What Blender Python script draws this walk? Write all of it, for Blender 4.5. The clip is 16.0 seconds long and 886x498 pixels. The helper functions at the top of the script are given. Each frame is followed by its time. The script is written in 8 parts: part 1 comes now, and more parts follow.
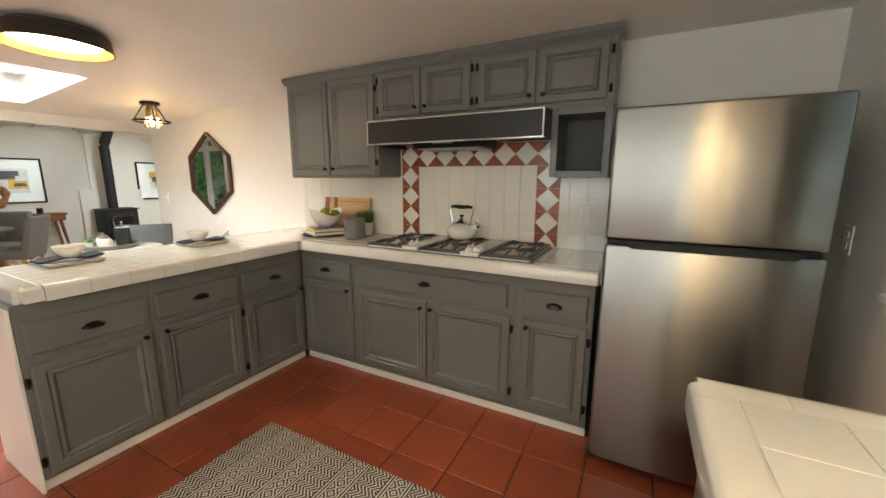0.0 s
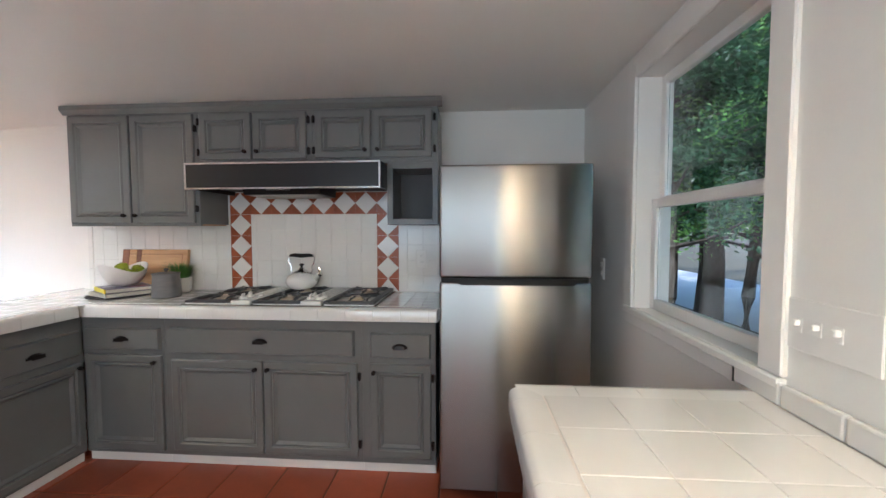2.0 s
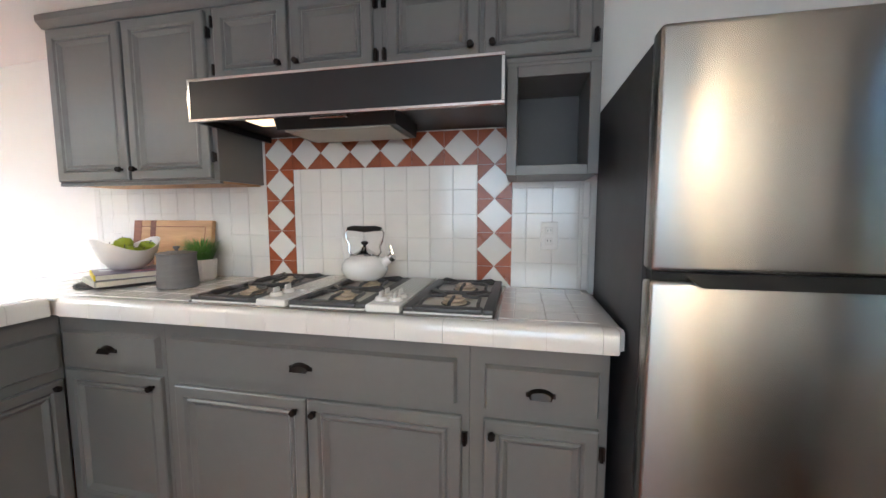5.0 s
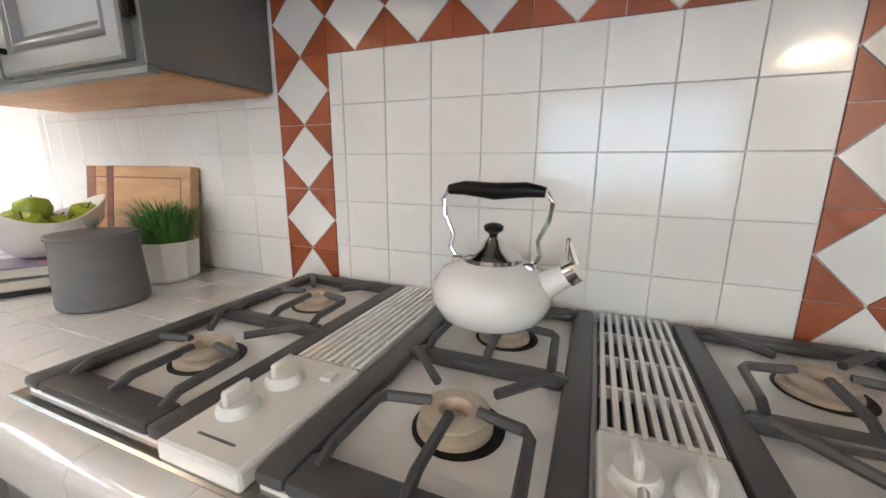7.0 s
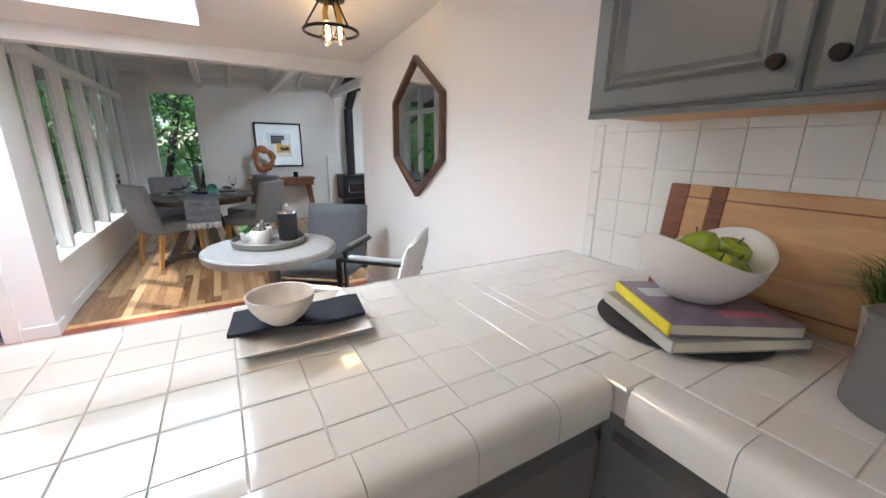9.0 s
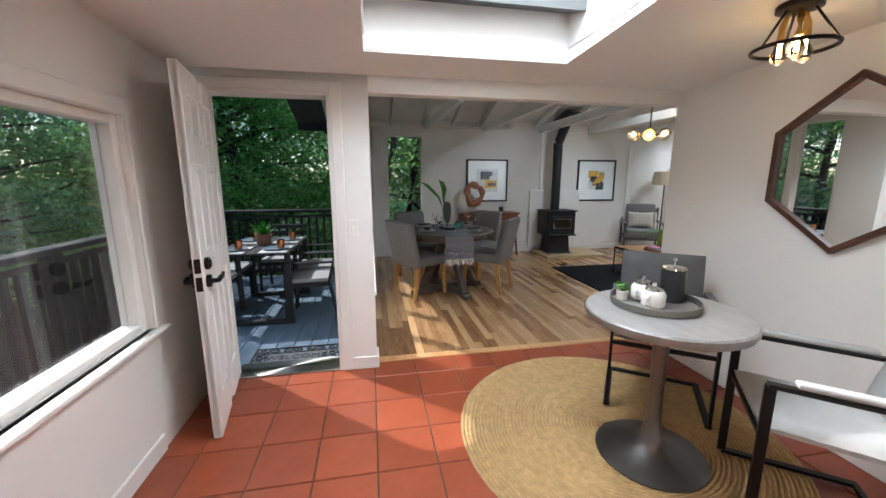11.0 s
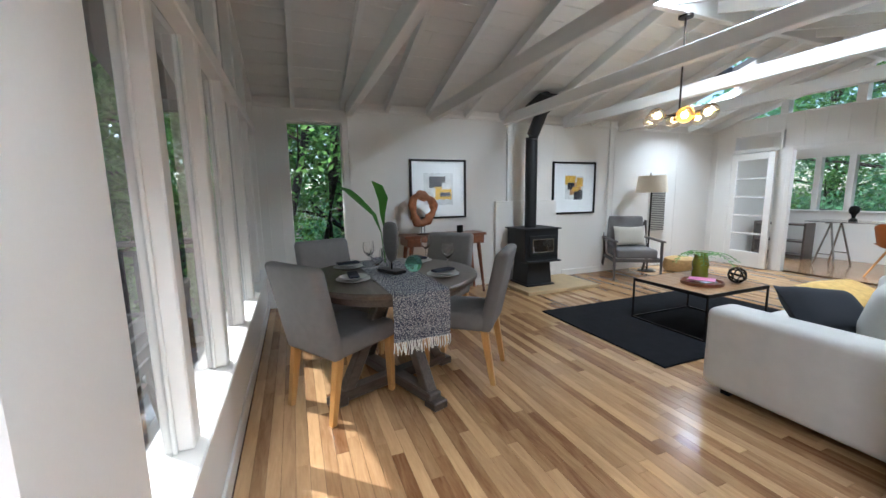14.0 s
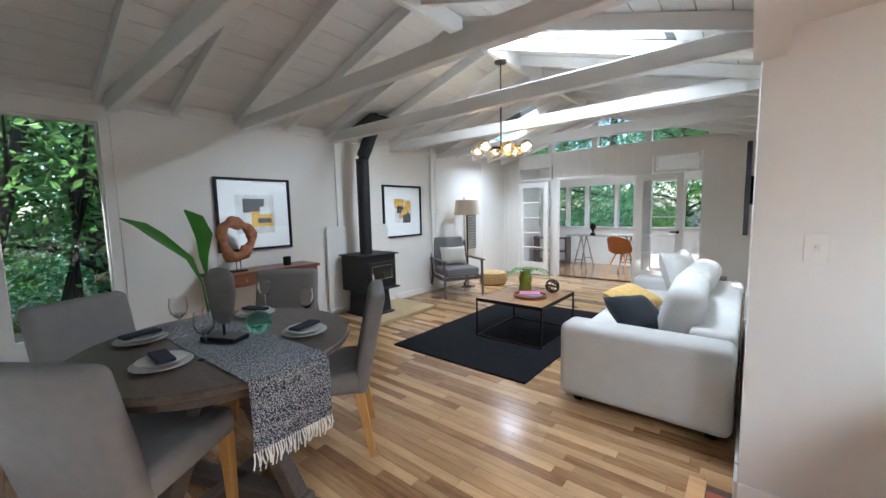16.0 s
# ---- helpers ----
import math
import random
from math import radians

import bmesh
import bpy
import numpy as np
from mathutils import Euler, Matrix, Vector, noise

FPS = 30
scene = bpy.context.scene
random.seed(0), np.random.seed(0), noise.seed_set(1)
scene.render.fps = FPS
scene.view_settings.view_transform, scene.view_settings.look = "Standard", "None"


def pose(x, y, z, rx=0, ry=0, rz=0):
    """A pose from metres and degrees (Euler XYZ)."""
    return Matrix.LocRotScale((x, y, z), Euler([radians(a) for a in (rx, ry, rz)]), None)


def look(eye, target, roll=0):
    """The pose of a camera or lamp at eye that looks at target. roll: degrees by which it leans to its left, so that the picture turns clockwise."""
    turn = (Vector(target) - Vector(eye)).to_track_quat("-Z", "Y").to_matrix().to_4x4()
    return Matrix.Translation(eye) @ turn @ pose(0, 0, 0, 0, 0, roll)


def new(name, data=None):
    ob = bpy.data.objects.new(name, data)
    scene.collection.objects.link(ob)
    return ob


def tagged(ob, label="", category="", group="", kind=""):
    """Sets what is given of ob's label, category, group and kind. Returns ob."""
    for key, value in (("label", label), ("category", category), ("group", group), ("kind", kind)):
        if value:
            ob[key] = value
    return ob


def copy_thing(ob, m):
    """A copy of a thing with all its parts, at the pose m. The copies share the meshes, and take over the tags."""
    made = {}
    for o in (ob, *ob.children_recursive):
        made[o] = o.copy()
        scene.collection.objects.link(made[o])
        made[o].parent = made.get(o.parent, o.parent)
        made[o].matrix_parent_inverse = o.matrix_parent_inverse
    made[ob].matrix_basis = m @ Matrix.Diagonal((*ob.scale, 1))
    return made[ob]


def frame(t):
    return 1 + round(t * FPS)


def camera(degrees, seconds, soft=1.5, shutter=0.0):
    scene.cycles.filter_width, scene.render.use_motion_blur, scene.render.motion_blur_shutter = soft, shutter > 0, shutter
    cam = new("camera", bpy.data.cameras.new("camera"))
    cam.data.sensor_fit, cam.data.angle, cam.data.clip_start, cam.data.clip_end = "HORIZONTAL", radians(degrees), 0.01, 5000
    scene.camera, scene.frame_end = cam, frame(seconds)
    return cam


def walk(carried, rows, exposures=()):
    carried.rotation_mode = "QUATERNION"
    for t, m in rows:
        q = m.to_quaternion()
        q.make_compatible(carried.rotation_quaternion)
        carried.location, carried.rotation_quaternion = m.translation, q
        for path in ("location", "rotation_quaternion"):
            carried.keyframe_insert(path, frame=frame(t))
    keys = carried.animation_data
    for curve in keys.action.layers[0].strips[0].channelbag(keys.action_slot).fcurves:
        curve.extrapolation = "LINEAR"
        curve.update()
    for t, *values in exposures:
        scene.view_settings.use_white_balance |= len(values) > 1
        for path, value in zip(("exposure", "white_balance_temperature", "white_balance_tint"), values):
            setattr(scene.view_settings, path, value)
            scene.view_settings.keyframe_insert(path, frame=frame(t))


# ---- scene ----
cam = camera(99.5, 16.0)
PATH = [
    (0, (0.032, -0.066, 1.355), (-0.874, 1.679, 0.991), 0.2),
    (0.5, (0.069, -0.081, 1.358), (-0.54, 1.807, 1.1), 0.1),
    (1, (0.083, -0.084, 1.348), (-0.299, 1.87, 1.156), -0.0),
    (1.5, (0.078, -0.092, 1.338), (-0.145, 1.89, 1.199), 0.1),
    (2, (0.059, -0.111, 1.33), (-0.081, 1.882, 1.235), -0.1),
    (2.5, (-0.013, -0.106, 1.327), (-0.127, 1.89, 1.264), -0.1),
    (3, (-0.099, -0.085, 1.315), (-0.221, 1.91, 1.263), -0.1),
    (3.5, (-0.2, -0.027, 1.299), (-0.371, 1.965, 1.242), -0.3),
    (3.7, (-0.223, 0.024, 1.285), (-0.453, 2.009, 1.211), -0.2),
    (6, (-0.571, 1.378, 1.213), (-1.098, 3.287, 0.932), 0.2),
    (6.5, (-0.718, 1.565, 1.199), (-1.357, 3.427, 0.845), 0.4),
    (7, (-0.876, 1.659, 1.21), (-1.607, 3.47, 0.781), 0.4),
    (7.5, (-1.021, 1.688, 1.205), (-2.009, 3.369, 0.76), 1.0),
    (8, (-1.227, 1.631, 1.223), (-2.525, 3.063, 0.713), 0.9),
    (8.5, (-1.502, 1.495, 1.263), (-3.024, 2.675, 0.723), 0.6),
    (9, (-1.777, 1.286, 1.29), (-3.446, 2.259, 0.771), 0.7),
    (9.5, (-2.043, 1.028, 1.298), (-3.846, 1.767, 0.848), 1.0),
    (10, (-2.139, 0.684, 1.348), (-4.022, 1.194, 0.908), 0.6),
    (10.2, (-2.168, 0.563, 1.356), (-4.068, 1.017, 0.926), 0.4),
    (11.2, (-2.72, 0.14, 1.34), (-4.66, 0.5, 0.98), -0.1),
    (12.3, (-3.412, 0.149, 1.318), (-5.356, 0.497, 1.002), -0.6),
    (12.5, (-3.569, 0.175, 1.312), (-5.511, 0.535, 0.994), -0.7),
    (13, (-3.911, 0.229, 1.289), (-5.832, 0.692, 0.981), -0.7),
    (13.5, (-4.298, 0.349, 1.268), (-6.182, 0.948, 0.967), -0.8),
    (14, (-4.613, 0.489, 1.242), (-6.455, 1.213, 0.955), -0.9),
    (14.5, (-4.846, 0.548, 1.279), (-6.6, 1.463, 0.988), -0.9),
    (15, (-5.009, 0.613, 1.274), (-6.585, 1.813, 0.998), -1.1),
    (15.5, (-5.097, 0.53, 1.278), (-6.479, 1.952, 1.018), -1.4),
    (16, (-5.129, 0.409, 1.304), (-6.391, 1.947, 1.101), -1.3),
]
EXPOSURES = [(0, 1.62, 6800, 4), (1, 1.72, 6500, 5), (1.4, 1.75, 5900, 7), (2, 1.7, 5450, 8), (3.7, 1.7, 5350, 8), (6, 2.35, 5550, 8), (8, 2.0, 5550, 8), (9, 1.3, 5600, 8), (9.5, 0.8, 6100, 8), (10, 0.65, 6200, 8), (12.3, 1.0, 5600, 9), (14, 1.2, 5700, 8), (16, 1.35, 5650, 8)]
walk(cam, [(t, look(eye, target, roll)) for t, eye, target, roll in PATH], EXPOSURES)

# ---- world, sun, lamps ----
world = bpy.data.worlds.new("sky")
scene.world = world
world.use_nodes = True
wn = world.node_tree
sky = wn.nodes.new("ShaderNodeTexSky")
sky.sky_type, sky.sun_disc = "NISHITA", False
sky.sun_elevation, sky.sun_rotation = radians(49), radians(222)
wn.links.new(sky.outputs[0], wn.nodes["Background"].inputs[0])
wn.nodes["Background"].inputs[1].default_value = 0.15


def lamp(name, kind, m, energy, color=(1, 1, 1), size=None, radius=None):
    data = bpy.data.lights.new(name, kind)
    data.energy, data.color = energy, color
    if kind == "AREA":
        data.shape, data.size, data.size_y = "RECTANGLE", size[0], size[1]
    if kind == "SUN":
        data.angle = radians(0.6)
    if radius:
        data.shadow_soft_size = radius
    ob = new(name, data)
    ob.matrix_world = m
    return ob


lamp("sun", "SUN", look((0, 0, 10), (0.58, 0.645, 9.0)), 2.6, (1.0, 0.95, 0.88))
SKY = (0.88, 0.95, 1.0)
lamp("daylight_nook_skylight", "AREA", look((-4.09, 0.715, 2.60), (-4.09, 0.72, 0)), 29, SKY, (1.15, 1.05))
lamp("daylight_living_skylight", "AREA", look((-6.25, 3.49, 3.05), (-6.45, 3.49, 0)), 100, SKY, (1.5, 0.75))
lamp("daylight_kitchen_south_window", "AREA", look((-0.6, -1.66, 1.45), (-0.6, 2, 1.7)), 7, SKY, (1.9, 0.95))
lamp("daylight_far_skylight", "AREA", look((-8.45, 6.17, 2.95), (-8.2, 6.17, 0)), 55, SKY, (0.7, 0.6))
# added fill lamp over an invented ceiling slot, brightens the sunroom
lamp("sunroom_fill", "AREA", look((-7.1, 7.95, 2.42), (-7.1, 8.0, 0)), 22, SKY, (2.1, 0.28))

# ---- materials ----


def mat(name, color, rough=0.5, metal=0.0, vary=0.12, scale=6.0, fine=60.0, bump=0.1, spec=0.5, coat=0.0, stretch=(1, 1, 1), rand=0.0):
    m = bpy.data.materials.new(name)
    m.use_nodes = True
    nt = m.node_tree
    bs = nt.nodes["Principled BSDF"]
    bs.inputs["Roughness"].default_value = rough
    bs.inputs["Metallic"].default_value = metal
    bs.inputs["Specular IOR Level"].default_value = spec
    bs.inputs["Coat Weight"].default_value = coat
    bs.inputs["Coat Roughness"].default_value = 0.08
    tc = nt.nodes.new("ShaderNodeTexCoord")
    mp = nt.nodes.new("ShaderNodeMapping")
    mp.inputs["Scale"].default_value = stretch
    nt.links.new(tc.outputs["Object"], mp.inputs[0])
    n1 = nt.nodes.new("ShaderNodeTexNoise")
    n1.inputs["Scale"].default_value, n1.inputs["Detail"].default_value = scale, 6
    n2 = nt.nodes.new("ShaderNodeTexNoise")
    n2.inputs["Scale"].default_value, n2.inputs["Detail"].default_value = fine, 3
    for n in (n1, n2):
        nt.links.new(mp.outputs[0], n.inputs["Vector"])
    mx = nt.nodes.new("ShaderNodeMath")
    mx.operation = "MULTIPLY_ADD"
    nt.links.new(n2.outputs[0], mx.inputs[0])
    mx.inputs[1].default_value = 0.4
    nt.links.new(n1.outputs[0], mx.inputs[2])
    cr = nt.nodes.new("ShaderNodeMapRange")
    cr.inputs[1].default_value, cr.inputs[2].default_value = 0.35, 1.05
    cr.inputs[3].default_value, cr.inputs[4].default_value = 1 - vary, 1 + vary
    nt.links.new(mx.outputs[0], cr.inputs[0])
    fac = cr.outputs[0]
    if rand:
        oi = nt.nodes.new("ShaderNodeObjectInfo")
        rr = nt.nodes.new("ShaderNodeMapRange")
        rr.inputs[3].default_value, rr.inputs[4].default_value = 1 - rand, 1 + rand
        nt.links.new(oi.outputs["Random"], rr.inputs[0])
        mm = nt.nodes.new("ShaderNodeMath")
        mm.operation = "MULTIPLY"
        nt.links.new(rr.outputs[0], mm.inputs[0])
        nt.links.new(fac, mm.inputs[1])
        fac = mm.outputs[0]
    vm = nt.nodes.new("ShaderNodeVectorMath")
    vm.operation = "SCALE"
    vm.inputs[0].default_value = color
    nt.links.new(fac, vm.inputs["Scale"])
    nt.links.new(vm.outputs[0], bs.inputs["Base Color"])
    rg = nt.nodes.new("ShaderNodeMapRange")
    rg.inputs[3].default_value, rg.inputs[4].default_value = max(rough - 0.08, 0.02), min(rough + 0.08, 1)
    nt.links.new(n1.outputs[0], rg.inputs[0])
    nt.links.new(rg.outputs[0], bs.inputs["Roughness"])
    if bump:
        bp = nt.nodes.new("ShaderNodeBump")
        bp.inputs["Strength"].default_value, bp.inputs["Distance"].default_value = bump, 0.004
        nt.links.new(mx.outputs[0], bp.inputs["Height"])
        nt.links.new(bp.outputs[0], bs.inputs["Normal"])
    return m


def glow(name, color, strength):
    m = bpy.data.materials.new(name)
    m.use_nodes = True
    bs = m.node_tree.nodes["Principled BSDF"]
    bs.inputs["Base Color"].default_value = (*color, 1)
    bs.inputs["Emission Color"].default_value = (*color, 1)
    bs.inputs["Emission Strength"].default_value = strength
    return m


def glass(name, color=(1, 1, 1), rough=0.0):
    m = bpy.data.materials.new(name)
    m.use_nodes = True
    bs = m.node_tree.nodes["Principled BSDF"]
    bs.inputs["Base Color"].default_value = (*color, 1)
    bs.inputs["Roughness"].default_value = rough
    bs.inputs["Transmission Weight"].default_value = 1.0
    bs.inputs["IOR"].default_value = 1.45
    return m


def wood(name, dark, light, rough=0.4, ring=18.0, axis=(1, 12, 12), rand=0.25, coat=0.0, island=False):
    """Wood with grain along local x."""
    m = bpy.data.materials.new(name)
    m.use_nodes = True
    nt = m.node_tree
    bs = nt.nodes["Principled BSDF"]
    bs.inputs["Roughness"].default_value = rough
    bs.inputs["Coat Weight"].default_value = coat
    bs.inputs["Coat Roughness"].default_value = 0.12
    tc, mp, oi = nt.nodes.new("ShaderNodeTexCoord"), nt.nodes.new("ShaderNodeMapping"), nt.nodes.new("ShaderNodeNewGeometry" if island else "ShaderNodeObjectInfo")
    rnd = oi.outputs["Random Per Island" if island else "Random"]
    mp.inputs["Scale"].default_value = axis
    nt.links.new(tc.outputs["Object"], mp.inputs[0])
    off = nt.nodes.new("ShaderNodeMath")
    off.operation = "MULTIPLY"
    off.inputs[1].default_value = 40
    nt.links.new(rnd, off.inputs[0])
    nt.links.new(off.outputs[0], mp.inputs["Location"])
    n1, n2 = nt.nodes.new("ShaderNodeTexNoise"), nt.nodes.new("ShaderNodeTexNoise")
    n1.inputs["Scale"].default_value, n1.inputs["Detail"].default_value, n1.inputs["Distortion"].default_value = ring / 6, 8, 1.2
    n2.inputs["Scale"].default_value, n2.inputs["Detail"].default_value = ring, 4
    for n in (n1, n2):
        nt.links.new(mp.outputs[0], n.inputs["Vector"])
    s = nt.nodes.new("ShaderNodeMath")
    s.operation = "MULTIPLY_ADD"
    s.inputs[1].default_value = 0.35
    nt.links.new(n2.outputs[0], s.inputs[0])
    nt.links.new(n1.outputs[0], s.inputs[2])
    s2 = nt.nodes.new("ShaderNodeMath")
    s2.operation = "MULTIPLY_ADD"
    s2.inputs[1].default_value = rand * 2.2
    nt.links.new(rnd, s2.inputs[0])
    nt.links.new(s.outputs[0], s2.inputs[2])
    mr = nt.nodes.new("ShaderNodeMapRange")
    mr.inputs[1].default_value, mr.inputs[2].default_value = 0.45, 0.95 + rand * 2.2
    nt.links.new(s2.outputs[0], mr.inputs[0])
    mix = nt.nodes.new("ShaderNodeMix")
    mix.data_type = "RGBA"
    mix.inputs[6].default_value, mix.inputs[7].default_value = (*dark, 1), (*light, 1)
    nt.links.new(mr.outputs[0], mix.inputs[0])
    nt.links.new(mix.outputs[2], bs.inputs["Base Color"])
    bp = nt.nodes.new("ShaderNodeBump")
    bp.inputs["Strength"].default_value, bp.inputs["Distance"].default_value = 0.12, 0.002
    nt.links.new(s.outputs[0], bp.inputs["Height"])
    nt.links.new(bp.outputs[0], bs.inputs["Normal"])
    return m


WHITE = mat("white_wall_paint", (0.80, 0.78, 0.74), 0.55, vary=0.03, scale=1.5, fine=120, bump=0.06)
CREAM = mat("white_trim_paint", (0.82, 0.80, 0.76), 0.35, vary=0.03, scale=4, fine=40, bump=0.05)
BOARD = mat("white_painted_board", (0.76, 0.75, 0.72), 0.5, vary=0.05, scale=3, fine=50, bump=0.15, stretch=(1, 0.15, 1))
BEAM = mat("white_painted_beam", (0.78, 0.78, 0.76), 0.5, vary=0.05, scale=4, fine=40, bump=0.2, stretch=(0.15, 1, 1))
GREY = mat("grey_cabinet_paint", (0.158, 0.158, 0.15), 0.34, vary=0.05, scale=5, fine=40, bump=0.012)
GREYDARK = mat("dark_grey_shade_and_roof", (0.10, 0.10, 0.10), 0.6, vary=0.1)
BLACKM = mat("black_metal", (0.015, 0.014, 0.013), 0.4, 0.6, vary=0.2, bump=0.05)
IRON = mat("black_cast_iron", (0.02, 0.02, 0.021), 0.55, 0.3, vary=0.3, fine=150, bump=0.3)
GRATEM = mat("worn_grate_iron", (0.085, 0.083, 0.082), 0.42, 0.2, vary=0.25, fine=150, bump=0.25)
BRONZE = mat("dark_bronze", (0.025, 0.02, 0.017), 0.32, 0.8, vary=0.2)
STEEL = mat("brushed_stainless", (0.36, 0.345, 0.32), 0.27, 1.0, vary=0.05, scale=1.5, fine=5, bump=0.0)
STEEL.node_tree.nodes["Principled BSDF"].inputs["Anisotropic"].default_value = 0.95
STEEL.node_tree.nodes["Principled BSDF"].inputs["Anisotropic Rotation"].default_value = 0.25
for lk in [k for k in STEEL.node_tree.links if k.to_socket.name == "Roughness" and k.to_node.type == "BSDF_PRINCIPLED"]:
    STEEL.node_tree.links.remove(lk)
CHROME = mat("chrome", (0.7, 0.7, 0.7), 0.12, 1.0, vary=0.03, bump=0.0)
TERRA = mat("terracotta_tile", (0.30, 0.066, 0.027), 0.38, vary=0.18, scale=7, fine=60, bump=0.12, rand=0.14, coat=0.1)
GROUT = mat("dark_floor_grout", (0.10, 0.055, 0.035), 0.85, vary=0.2, bump=0.3)
CTILE = mat("white_ceramic_tile", (0.74, 0.72, 0.685), 0.1, vary=0.03, scale=5, fine=30, bump=0.012, rand=0.02, coat=0.7)
CGROUT = mat("pale_tile_grout", (0.64, 0.59, 0.54), 0.85, vary=0.15, bump=0.2)
WTILE = mat("white_wall_tile", (0.80, 0.78, 0.74), 0.14, vary=0.03, scale=6, fine=30, bump=0.05, rand=0.02, coat=0.2)
WGROUT = mat("white_wall_grout", (0.76, 0.73, 0.69), 0.85, vary=0.1, bump=0.2)
RTILE = mat("rust_red_tile", (0.33, 0.085, 0.03), 0.3, vary=0.2, scale=18, fine=80, bump=0.08, rand=0.12)
FLOORWOOD = wood("oak_strip_floor", (0.15, 0.055, 0.018), (0.66, 0.42, 0.21), 0.24, 16, (1.2, 9, 9), 0.5, 0.25)
OAKLEG = wood("honey_oak", (0.42, 0.2, 0.055), (0.58, 0.32, 0.1), 0.4, 20, (8, 8, 1), 0.05)
DARKWOOD = wood("dark_stained_wood", (0.05, 0.035, 0.028), (0.12, 0.09, 0.07), 0.35, 22, (1.5, 10, 10), 0.05)
MIRRORWOOD = wood("dark_mirror_wood", (0.035, 0.013, 0.008), (0.12, 0.045, 0.024), 0.4, 22, (1.5, 10, 10), 0.1)
WALNUT = wood("red_brown_walnut", (0.12, 0.04, 0.02), (0.3, 0.11, 0.05), 0.35, 22, (1.5, 10, 10), 0.1)
PLYBOTTOM = wood("bare_cabinet_underside", (0.45, 0.22, 0.08), (0.62, 0.36, 0.16), 0.5, 14, (1, 8, 8), 0.02)
DECKWOOD = wood("blue_grey_deck_stain", (0.075, 0.12, 0.18), (0.16, 0.23, 0.31), 0.55, 14, (1, 10, 10), 0.12)
RAILWOOD = mat("black_brown_rail_paint", (0.018, 0.017, 0.017), 0.5, vary=0.2, bump=0.2)
GLASS = glass("window_glass")
SOFT = mat("grey_linen", (0.20, 0.19, 0.185), 0.9, vary=0.1, scale=20, fine=400, bump=0.4, spec=0.2)
SOFAW = mat("off_white_boucle", (0.60, 0.585, 0.56), 0.92, vary=0.06, scale=12, fine=300, bump=0.5, spec=0.2)
BLACKRUG = mat("black_pile", (0.012, 0.012, 0.014), 0.95, vary=0.4, scale=14, fine=300, bump=0.8, spec=0.1)
LEAFM = mat("leaf_green", (0.055, 0.11, 0.022), 0.5, vary=0.4, scale=1.2, fine=9, bump=0.0, rand=0.25)
BARK = mat("bark", (0.06, 0.045, 0.035), 0.9, vary=0.35, scale=6, fine=30, bump=0.8, stretch=(1, 1, 0.2))

# ---- builders ----


def bm_new():
    return bmesh.new()


def box(bm, x0, x1, y0, y1, z0, z1, bev=0.0, seg=1, m=None):
    r = bmesh.ops.create_cube(bm, size=1.0)
    vs = r["verts"]
    bmesh.ops.scale(bm, vec=(abs(x1 - x0), abs(y1 - y0), abs(z1 - z0)), verts=vs)
    bmesh.ops.translate(bm, vec=((x0 + x1) / 2, (y0 + y1) / 2, (z0 + z1) / 2), verts=vs)
    if bev:
        es = list({e for v in vs for e in v.link_edges})
        r2 = bmesh.ops.bevel(bm, geom=es, offset=bev, segments=seg, affect="EDGES", profile=0.5)
        vs = list({v for f in r2["faces"] for v in f.verts} | {v for v in vs if v.is_valid})
    if m is not None:
        bmesh.ops.transform(bm, matrix=m, verts=vs)
    return vs


def tube(bm, pts, r, n=8, cap=True, radii=None):
    """A round bar along the points."""
    pts = [Vector(p) for p in pts]
    rings = []
    ref = Vector((0, 0, 1))
    for i, p in enumerate(pts):
        d = (pts[min(i + 1, len(pts) - 1)] - pts[max(i - 1, 0)]).normalized()
        u = d.cross(ref)
        if u.length < 0.1:
            u = d.cross(Vector((0, 1, 0)))
        u.normalize()
        v = d.cross(u).normalized()
        rr = radii[i] if radii else r
        rings.append([bm.verts.new(p + rr * (math.cos(2 * math.pi * k / n) * u + math.sin(2 * math.pi * k / n) * v)) for k in range(n)])
    for a, b in zip(rings, rings[1:]):
        for k in range(n):
            bm.faces.new((a[k], a[(k + 1) % n], b[(k + 1) % n], b[k]))
    if cap:
        bm.faces.new(rings[0][::-1])
        bm.faces.new(rings[-1])


def lathe(bm, prof, n=32, c=(0, 0), cap=True):
    """A turned body from (radius, z) pairs."""
    rings = [[bm.verts.new((c[0] + r * math.cos(2 * math.pi * k / n), c[1] + r * math.sin(2 * math.pi * k / n), z)) for k in range(n)] for r, z in prof]
    for a, b in zip(rings, rings[1:]):
        for k in range(n):
            bm.faces.new((a[k], a[(k + 1) % n], b[(k + 1) % n], b[k]))
    if cap:
        bm.faces.new(rings[0][::-1])
        bm.faces.new(rings[-1])


def prism(bm, pts, y0, y1, axis="y"):
    """A flat outline of (a, b) pairs pushed along an axis."""
    def at(a, b, c):
        return {"y": (a, c, b), "x": (c, a, b), "z": (a, b, c)}[axis]
    lo = [bm.verts.new(at(a, b, y0)) for a, b in pts]
    hi = [bm.verts.new(at(a, b, y1)) for a, b in pts]
    n = len(pts)
    bm.faces.new(lo)
    bm.faces.new(hi[::-1])
    for i in range(n):
        bm.faces.new((lo[i], hi[i], hi[(i + 1) % n], lo[(i + 1) % n]))


